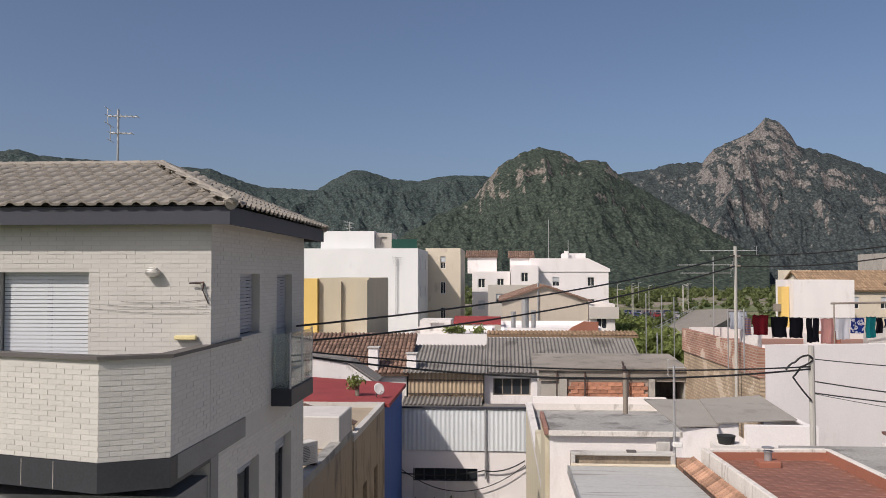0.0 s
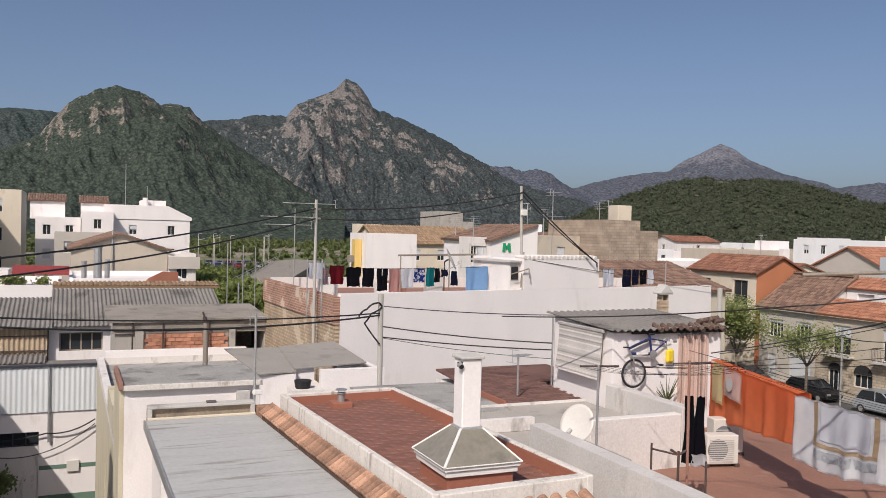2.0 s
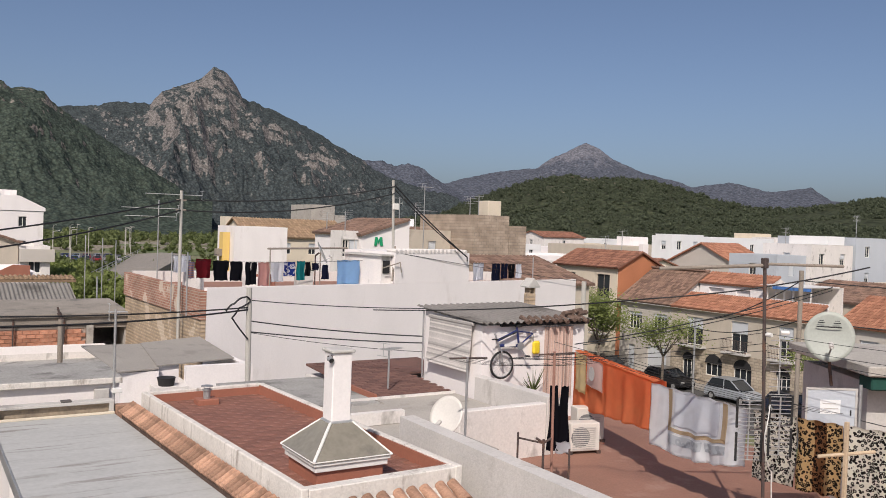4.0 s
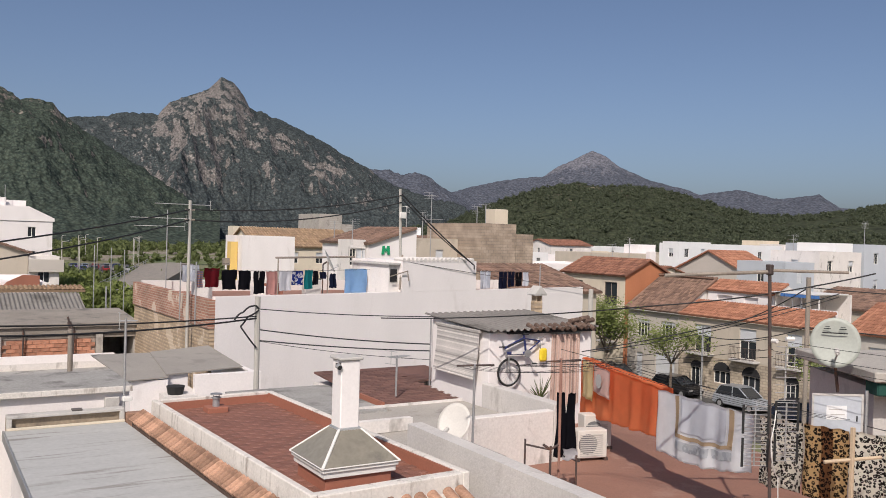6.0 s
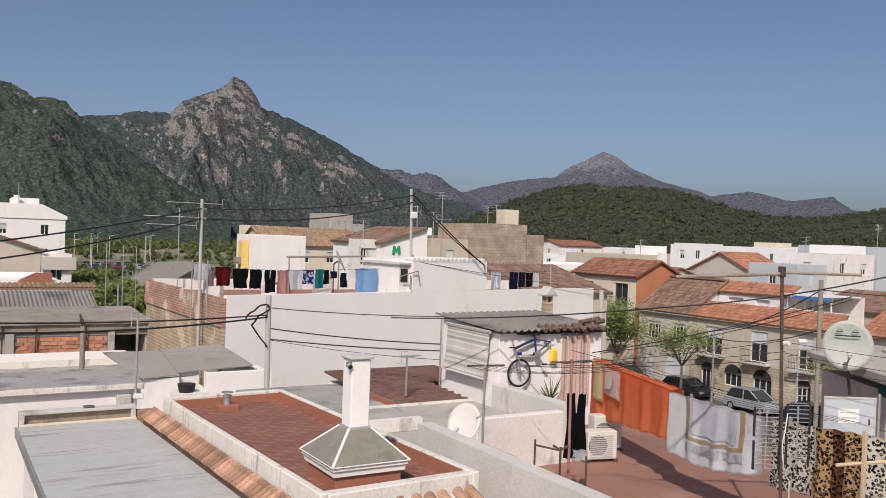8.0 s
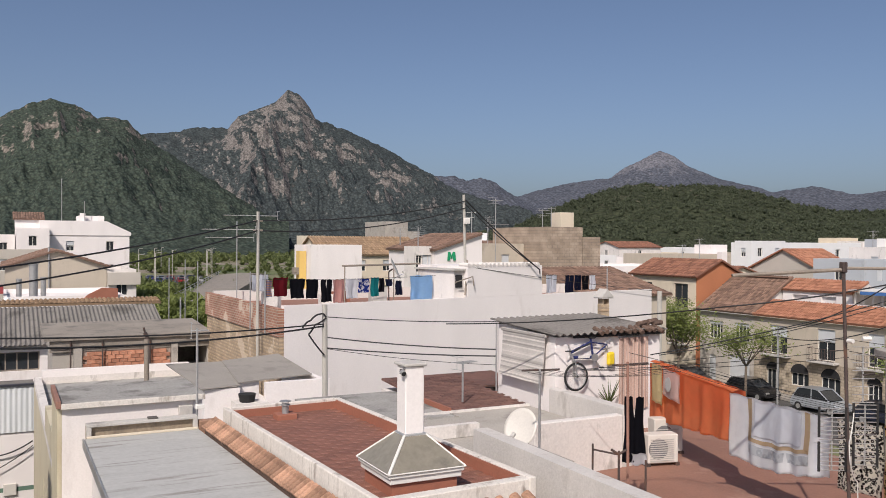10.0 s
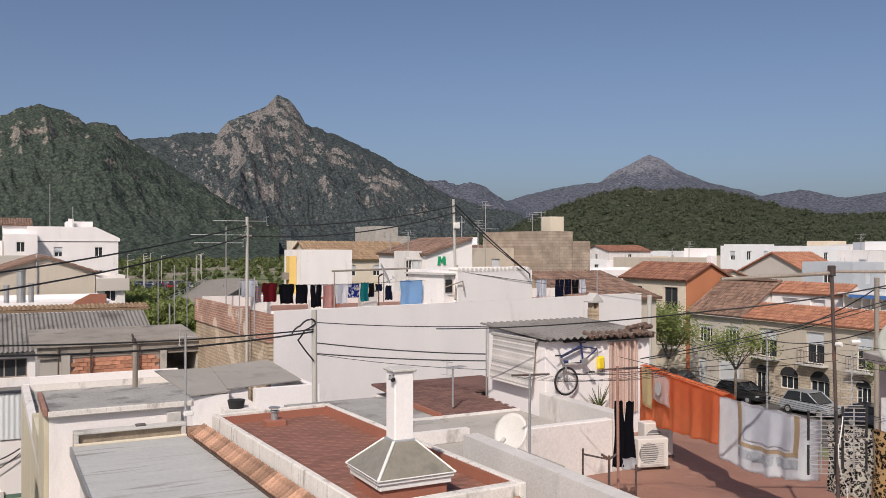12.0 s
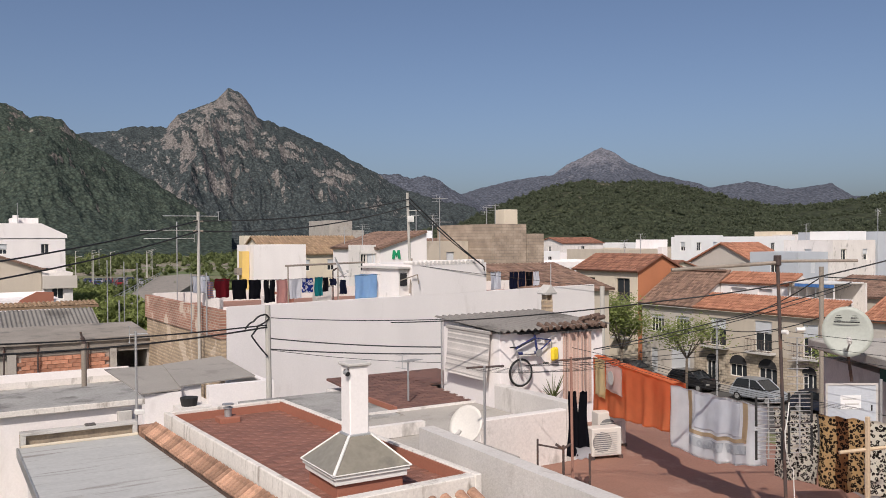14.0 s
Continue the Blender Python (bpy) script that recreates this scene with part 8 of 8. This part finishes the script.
# patio lines: two posts with arms, sheets between
LZ = 9.47
PA, PB, PC, PD = Vector((12.0, 13.95, LZ + 0.02)), Vector((10.92, 10.6, LZ)), Vector((10.62, 8.2, LZ)), Vector((11.1, 6.7, LZ))
hang("sheet", "bright orange bed sheet over the clothes line", "sheet", PA, PB, 1.17, F["orange"], "washing on the patio", folds=5, amp=0.035, seed=3, left=1.0, right=0.72, nu=70)
hang("sheet_fold", "orange sheet end folded over the line", "sheet", PA + Vector((0.22, -0.05, 0.02)), PB + Vector((0.22, -0.05, 0.02)), 0.6, F["orange"], "washing on the patio", folds=4, amp=0.02, seed=4, nu=50, nv=6)
bm = bmesh.new()
prev = None
for i in range(41):
    c = PA.lerp(PB, i / 40)
    cur = [bm.verts.new(c + Vector((0.225 * k / 4 - 0.003, -0.05 * k / 4, 0.012 + 0.022 * math.sin(math.pi * k / 4) + 0.006 * math.sin(i * 0.9 + k)))) for k in range(5)]
    if prev:
        for k in range(4):
            bm.faces.new((prev[k], prev[k + 1], cur[k + 1], cur[k]))
    prev = cur
bmesh.ops.solidify(bm, geom=bm.faces[:], thickness=0.006)
solo("sheet", bm, F["orange"], "orange bed sheet lying across two lines", "sheet", tuple(PA), group="washing on the patio", smooth=True)
bl = hang("blanket", "pale grey blanket with a tan border", "blanket", PB + Vector((-0.03, 0.03, 0)), PC + Vector((-0.03, 0.2, 0)), 1.1, F["palegrey"], "washing on the patio", folds=4, amp=0.03, seed=5, left=0.95, right=0.78, nu=70, scallop=0.12)
for (u0, u1, v0, v1, m_) in ((0.2, 0.25, 0.02, 0.6, "tan"), (0.78, 0.83, 0.02, 0.62, "tan"), (0.2, 0.83, 0.6, 0.66, "tan"), (0.28, 0.75, 0.03, 0.56, "lavender"), (0.2, 0.83, 0.7, 0.84, "greypattern")):
    src = sheet_mesh((PC + Vector((0, 0.2, 0)) - PB).xy.length, 1.1, folds=4, amp=0.03, seed=5, left=0.95, right=0.78, nu=70, scallop=0.12, patch=(u0, u1, v0, v1))
    bmesh.ops.translate(src, verts=src.verts, vec=(0, -0.008, 0))
    part("woven_band", src, F[m_], bl, local=True, smooth=True)
hang("leopard_blanket", "leopard print blanket over the clothes line", "blanket", PC + Vector((0, 0.12, 0)), PC.lerp(PD, 0.33), 1.0, F["leopard_white"], "washing on the patio", folds=1.5, amp=0.03, seed=8, nu=24)
hang("leopard_blanket", "brown leopard print blanket over the clothes line", "blanket", PC.lerp(PD, 0.335), PC.lerp(PD, 0.72), 1.02, F["leopard"], "washing on the patio", folds=2, amp=0.03, seed=9, nu=40)
lb = bpy.data.objects["leopard_blanket.001"]
band = sheet_mesh((PC.lerp(PD, 0.72) - PC.lerp(PD, 0.335)).xy.length, 1.02, folds=2, amp=0.03, seed=9, nu=14, patch=(0.38, 0.66, 0.0, 0.99))
bmesh.ops.translate(band, verts=band.verts, vec=(0, -0.007, 0))
part("dark_band", band, F["leopard_dark"], lb, "dark brown stripe down the print", smooth=True, local=True)
hang("leopard_blanket", "pale leopard print blanket over the clothes line", "blanket", PC.lerp(PD, 0.725), PC.lerp(PD, 1.25), 1.02, F["leopard_white"], "washing on the patio", folds=2, amp=0.03, seed=10, nu=40)
cable("clothes_line", [PA + Vector((0.35, 1.1, 0.05)), PD + Vector((0.2, -1.5, 0))], 0.03, 0.006, "thin patio clothes line")
hang("small_towel", "yellow striped hand towel pegged on the line", "towel", PA + Vector((-0.12, -0.2, 0.02)), PA + Vector((-0.3, -0.72, 0.02)), 0.78, F["yellow"], "washing on the patio", folds=1, amp=0.012, seed=21, nu=10, nv=10)
tw = hang("small_towel", "pale pink hand towel with a motif", "towel", PA + Vector((-0.3, -0.74, 0.0)), PA + Vector((-0.56, -1.5, -0.02)), 0.55, F["blush"], "washing on the patio", folds=1, amp=0.012, seed=22, nu=12, nv=10)
bm = bmesh.new()
bmesh.ops.create_circle(bm, cap_ends=True, segments=20, radius=0.14, matrix=Matrix.Translation((0.34, -0.04, -0.28)) @ Matrix.Rotation(radians(90), 4, "X"))
bmesh.ops.solidify(bm, geom=bm.faces[:], thickness=0.004)
part("motif", bm, M["plaster_grey"], tw, local=True)

# patio posts
RP = thing("aerial_post", "dark rusty steel post with aerials over the patio", "post", (9.8, 7.53, 7.75))
part("shaft", rods(((9.82, 7.48, 7.75), (9.78, 7.6, 11.69), 0.024), seg=10), M["rusty"], RP)
part("head", boxes((9.74, 9.82, 7.56, 7.64, 11.6, 11.74), bevel=0.01), M["rusty"], RP)
part("beam", rods(((8.57, 8.34, 11.55), (9.77, 7.6, 11.64), 0.025), ((9.77, 7.6, 11.66), (10.7, 7.05, 11.66), 0.02)), M["wood_pole"], RP, "pale wooden crossbar")
part("isolator", rods(((9.75, 7.5, 10.72), (9.75, 7.42, 10.72), 0.03), ((9.9, 7.4, 10.75), (10.0, 7.35, 10.75), 0.03)), M["white_plastic"], RP)


def grid_aerial(c, label, w=0.34, h=0.72, n=15, ends=True):
    """A panel aerial: a column of straight bars between dark end strips."""
    t = thing("panel_aerial", label, "aerial", (c[0], c[1], c[2]), -31, "panel aerials")
    for k in range(n):
        z = -h / 2 + h * k / (n - 1)
        part("bar", rods(((-w / 2, 0, z), (w / 2, 0, z), 0.006), seg=5), M["alu"], t, local=True)
    part("spine", rods(((0.0, 0.02, -h / 2), (0.0, 0.02, h / 2), 0.012)), M["alu"], t, local=True)
    if ends:
        for s in (-1, 1):
            part("end_strip", boxes((s * w / 2 - 0.014, s * w / 2 + 0.014, -0.01, 0.01, -h / 2 - 0.02, -0.03), (s * w / 2 - 0.014, s * w / 2 + 0.014, -0.01, 0.01, 0.03, h / 2 + 0.02)), M["rubber"], t, local=True)
    part("clamp", rods(((0, 0.0, 0), (0.18, 0.1, 0), 0.012)), M["rusty"], t, local=True)
    return t


grid_aerial((9.6, 7.6, 9.43), "white barred panel aerial on the post", 0.34, 0.8)
grid_aerial((9.95, 7.38, 9.5), "white barred panel aerial on the post", 0.3, 0.78)
grid_aerial((9.93, 7.4, 10.28), "barred comb aerial on the post", 0.28, 0.72, 8, False)
cable("aerial_lead", [(9.75, 7.4, 9.8), (9.6, 7.35, 9.45), (9.62, 7.35, 9.2), (9.83, 7.4, 8.9), (9.9, 7.42, 8.3), (9.75, 7.4, 7.9)], 0.06, 0.008, "pale aerial lead coiled round the post")
bpy.data.objects["aerial_lead"].data.materials[0] = M["white_plastic"]
for k, (z, lab) in enumerate(((10.75, "patio wire strung from the rusty post"), (10.6, "patio wire strung from the rusty post"), (10.5, "patio wire strung from the rusty post"))):
    cable("patio_wire", [(9.8, 7.52, z), (8.0 + 0.4 * k, 10.9 + 0.5 * k, 10.0 - 0.1 * k)], 0.05, 0.005, lab)
    cable("patio_wire", [(9.8, 7.52, z - 0.02), (11.8, 6.0, z - 0.25 - 0.06 * k)], 0.03, 0.004, lab)
for k in range(5):
    cable("patio_wire", [(7.25 - 0.25 + 0.12 * k, 10.86, 10.02), (9.0 + 0.12 * k, 10.2 - 0.1 * k, 10.1)], 0.12, 0.003, "thin clothes wire between patio posts")
    cable("patio_wire", [(9.0 + 0.12 * k, 10.2 - 0.1 * k, 10.1), (10.6 + 0.12 * k, 7.6 - 0.1 * k, 9.6)], 0.08, 0.003, "thin clothes wire between patio posts")
T1 = thing("clothes_post", "thin grey clothes post with a crossbar", "post", (7.21, 10.85, 7.75))
part("shaft", rods(((7.21, 10.85, 7.75), (7.21, 10.85, 10.06), 0.02)), M["steel"], T1)
part("crossbar", rods(((6.95, 10.95, 10.04), (7.5, 10.75, 10.05), 0.016)), M["rusty"], T1)
T2 = thing("clothes_post", "thin brown clothes post with a crossbar", "post", (8.34, 10.15, 7.75))
part("shaft", rods(((8.34, 10.15, 7.75), (8.33, 10.17, 10.19), 0.022)), M["wood_rust"], T2)
part("crossbar", rods(((8.1, 10.25, 10.14), (8.62, 10.05, 10.17), 0.014)), M["rusty"], T2)
slim = lambda b: (0.16 - 0.16 * b, 0.8 + 0.2 * b)
tr = hang("trousers", "black trousers hung by the hems on a patio line", "trousers", (8.5, 10.48, 9.6), (8.7, 10.42, 9.6), 1.02, F["black"], "washing on the patio", folds=1, amp=0.02, seed=31, nu=10, nv=14, profile=slim)
other = sheet_mesh(0.2, 0.98, folds=1, amp=0.02, seed=33, nu=10, nv=14, profile=slim)
other.transform(Matrix.Translation((0.17, 0.01, -0.01)))
part("leg", other, F["black"], tr, local=True, smooth=True)
hem = sheet_mesh(0.24, 0.18, folds=1, amp=0.015, seed=35, nu=8, nv=6)
hem.transform(Matrix.Translation((0.14, -0.02, -0.88)))
part("lining", hem, F["white"], tr, "white lining turned out", local=True, smooth=True)
hr = thing("hose_stand", "rusty iron stand beside the patio wall", "stand", (7.9, 9.8, 7.75))
part("upright", rods(((7.55, 9.98, 7.75), (7.55, 9.98, 9.08), 0.015)), M["rusty"], hr)
part("upright", rods(((7.88, 9.8, 7.75), (7.88, 9.8, 8.98), 0.018)), M["rusty"], hr)
part("upright", rods(((8.22, 9.62, 7.75), (8.22, 9.62, 8.85), 0.015)), M["rusty"], hr)
part("bar", rods(((7.55, 9.98, 9.0), (7.86, 9.81, 8.93), 0.014), ((7.78, 9.85, 9.0), (7.88, 9.8, 8.93), 0.018), ((7.98, 9.75, 9.0), (7.88, 9.8, 8.93), 0.018)), M["rusty"], hr)
dish(7.55, 11.9, 8.93, 0.31, -66, "white satellite dish behind the patio wall", "ac", stand=(-0.2, 0.4, -0.9))

# big dish, white door and awning roof beside the patio
bd = dish(11.95, 8.05, 10.54, 0.36, -50, "large pale satellite dish with a small printed mark", "dish_grey", stand=(0.1, 0.35, -0.8), tilt=10)
for u, v, w_, h_ in ((-0.12, 0.2, 0.1, 0.012), (0.1, 0.2, 0.1, 0.012), (-0.12, 0.23, 0.07, 0.008), (0.1, 0.23, 0.07, 0.008), (-0.01, 0.135, 0.36, 0.018)):
    bm = boxes((u - w_ / 2, u + w_ / 2, -0.105, -0.1, v - h_ / 2, v + h_ / 2))
    bm.transform(pose(0, 0.035, 0, -10, 0, 0))
    part("printed_bar", bm, M["dark"], bd, local=True)
rs = thing("patio_room", "small patio room with a slab roof and green awning", "shed", (12.6, 7.4, 7.75), -31)
part("wall", boxes((-0.25, 2.4, 0.25, 2.5, 0, 2.1)), M["plaster_grey"], rs, local=True)
part("roof", boxes((-0.5, 2.6, -0.25, 2.6, 2.26, 2.42), bevel=0.02), M["concrete"], rs, "worn concrete roof slab", local=True)
part("awning", boxes((-0.42, 2.5, -0.18, 0.2, 2.05, 2.25), bevel=0.02), M["green_net"], rs, "rolled dark green awning", local=True)
wd = thing("patio_door", "white sheet-metal door with a paper notice", "door", (11.15, 7.45, 9.35), -31)
part("leaf", boxes((-0.36, 0.36, -0.02, 0.02, 0.0, 0.56), bevel=0.006), M["pale_grey"], wd, local=True)
part("rim", boxes((-0.37, 0.37, -0.028, -0.02, 0.54, 0.57), (-0.37, -0.34, -0.028, -0.02, 0.0, 0.54), (0.34, 0.37, -0.028, -0.02, 0.0, 0.54)), M["plaster_grey"], wd, local=True)
nt_ = part("notice", boxes((-0.16, 0.13, -0.026, -0.021, 0.2, 0.4)), M["white_clean"], wd, "white paper notice", local=True)
part("text_bar", boxes((-0.13, 0.06, -0.03, -0.027, 0.34, 0.355), (-0.1, 0.1, -0.03, -0.027, 0.27, 0.285)), M["plaster_grey"], nt_, local=True)
part("hinge_post", rods(((0.42, 0.0, -1.6), (0.42, 0.0, 0.62), 0.025)), M["steel"], wd, local=True)
part("keyhole", boxes((0.27, 0.29, -0.026, -0.02, 0.18, 0.26)), M["dark"], wd, local=True)
wc = thing("wooden_cross_post", "pale wooden post with a crossbar on the patio", "post", (10.28, 6.64, 7.75))
part("shaft", boxes((10.255, 10.305, 6.61, 6.66, 7.75, 9.68), bevel=0.006), M["wood_new"], wc)
part("crossbar", rods(((9.98, 6.83, 9.22), (10.62, 6.45, 9.3), 0.024)), M["wood_new"], wc)
pole(26.6, 18.95, 0, 10.95, 0.08, "wood_pole", "tall weathered wooden utility pole")
pole(34.0, 6.0, 0, 11.2, 0.08, "concrete_pole", "grey street pole past the patio")
pole(31.0, 27.5, 0, 8.2, 0.045, "steel", "grey street pole beyond the patio")
pole(21.5, 24.5, 0, 10.2, 0.09, "concrete_pole", "grey pole beside the white house")
cable("overhead_cable", [(31.0, 27.5, 8.1), (26.6, 18.95, 10.6), (34, 6, 11.0)], 0.3, 0.02, "black street cable between poles")
cable("overhead_cable", [(31.0, 27.5, 7.8), (26.6, 18.95, 9.2), (34, 6, 9.6)], 0.3, 0.02, "black street cable between poles")


# ---- the bicycle on the wall ----
BIKE_SHIFT = Matrix.Translation((-0.14, 0, 0.05))
bk = thing("bicycle", "blue bicycle without rear wheel hung on the shed wall", "bicycle", (11.6, 15.2, 8.9))
BY = 15.2
WC = Vector((11.17, BY, 9.02))


def ring(c, R, r, seg=32):
    bm = bmesh.new()
    rows = []
    for k in range(seg):
        a = 2 * math.pi * k / seg
        out = Vector((math.cos(a), 0, math.sin(a)))
        rows.append([bm.verts.new(c + out * (R + r * math.cos(math.pi * j / 4)) + Vector((0, r * math.sin(math.pi * j / 4), 0))) for j in range(8)])
    for k in range(seg):
        p, q = rows[k], rows[(k + 1) % seg]
        for j in range(8):
            bm.faces.new((p[j], p[(j + 1) % 8], q[(j + 1) % 8], q[j]))
    bmesh.ops.recalc_face_normals(bm, faces=bm.faces)
    return bm


tyre = part("wheel", ring(WC, 0.29, 0.024), M["rubber"], bk, "black tyre")
part("rim", ring(WC, 0.262, 0.009), M["alu"], tyre)
bm = bmesh.new()
for k in range(18):
    a = 2 * math.pi * k / 18
    rod(bm, WC + Vector((0, 0.02 * (-1) ** k, 0)), WC + Vector((math.cos(a + 0.3) * 0.26, 0, math.sin(a + 0.3) * 0.26)), 0.002, 4)
part("spokes", bm, M["steel"], tyre)
part("hub", rods((WC + Vector((0, -0.05, 0)), WC + Vector((0, 0.05, 0)), 0.025)), M["steel"], tyre)
M["bike_blue"] = mat("dark_blue_enamel", (0.02, 0.03, 0.12), 0.45, 0.1, 3, 30, 0.0)
head, bb, seatp, drop_ = Vector((11.02, BY, 9.55)), Vector((11.62, BY, 9.42)), Vector((11.55, BY, 9.75)), Vector((12.0, BY, 9.68))
crown = Vector((11.12, BY, 9.36))
part("fork", rods((WC + Vector((-0.01, -0.05, 0)), crown + Vector((0, -0.05, 0)), 0.016), (WC + Vector((-0.01, 0.05, 0)), crown + Vector((0, 0.05, 0)), 0.016), (crown, head + Vector((-0.06, 0, 0.16)), 0.02)), M["steel"], bk)
fr = part("frame", rods((crown + Vector((-0.02, 0, 0.08)), bb, 0.034), (head, seatp, 0.03), (bb, seatp + Vector((0, 0, 0.08)), 0.024), (bb, drop_, 0.016), (seatp, drop_, 0.014)), M["bike_blue"], bk, "dark blue frame")
part("logo_plate", boxes((11.2, 11.5, BY - 0.045, BY - 0.035, 9.42, 9.48)), M["white_plastic"], fr)
part("handlebar", rods((head + Vector((-0.2, -0.1, 0.05)), head + Vector((0.05, 0.0, 0.03)), 0.014), (head + Vector((0.05, 0, 0.03)), head + Vector((0.32, -0.15, 0.16)), 0.014), (head + Vector((0.32, -0.15, 0.16)), head + Vector((0.42, -0.15, 0.2)), 0.02)), M["rubber"], bk)
part("crank", rods((bb, bb + Vector((0.16, -0.06, -0.22)), 0.012), (bb + Vector((0, -0.06, 0)), bb + Vector((0, -0.07, 0)), 0.09), seg=14), M["steel"], bk)
part("pedal", boxes((bb.x + 0.12, bb.x + 0.22, BY - 0.14, BY - 0.05, bb.z - 0.24, bb.z - 0.21), bevel=0.005), M["rubber"], bk)
part("saddle", boxes((seatp.x - 0.04, seatp.x + 0.12, BY - 0.05, BY + 0.05, seatp.z + 0.08, seatp.z + 0.12), bevel=0.015), M["rubber"], bk)
part("rack", rods((drop_ + Vector((-0.1, -0.04, 0.06)), drop_ + Vector((0.08, -0.04, 0.1)), 0.01), (drop_, drop_ + Vector((0.03, 0, -0.2)), 0.01)), M["steel"], bk)
bk.matrix_basis = BIKE_SHIFT @ bk.matrix_basis
bm = boxes((11.86, 12.06, BY - 0.05, BY + 0.05, 9.26, 9.56), bevel=0.04)
M["yellow_bag"] = mat("yellow_plastic", (0.75, 0.55, 0.03), 0.5, 0.12, 3, 20, 0.1)
solo("bag", bm, M["yellow_bag"], "yellow plastic bag hung on the shed wall", "bag", (11.96, BY, 9.55))
bm = bmesh.new()
rng2 = random.Random(4)
for k in range(26):
    a = rng2.uniform(0, 6.28)
    tip = Vector((11.8 + math.cos(a) * 0.3, 15.05 + math.sin(a) * 0.12, 8.5 + rng2.uniform(0.12, 0.55)))
    rod(bm, (11.8, 15.05, 8.45), tip, 0.014, 4, 0.002)
pl = solo("potted_plant", bm, M["leaf_dark"], "spiky green plant in a pot by the parapet", "plant", (11.8, 15.05, 8.45))
part("pot", rods(((11.8, 15.05, 7.76), (11.8, 15.05, 8.46), 0.12), seg=14), M["clay"], pl)
a, b = along(0.15, 2.6), along(0.75, 2.6)
a.z = b.z = 10.85
hang("towel", "pale lavender towel pegged on the roof line", "towel", a, b, 0.55, F["lavender"], "washing on the white roof", folds=1.5, amp=0.03, seed=77, nu=16, nv=12)
a, b = along(0.1, 2.6), along(1.8, 2.6)
a.z, b.z = 10.86, 10.9
cable("clothes_line", [a, b], 0.02, 0.006, "thin clothes line on the white roof")
p = along(0.1, 2.6)
pole(p.x, p.y, 9.0, 10.95, 0.02, "steel", "thin steel clothes post on the roof", name="clothes_post")
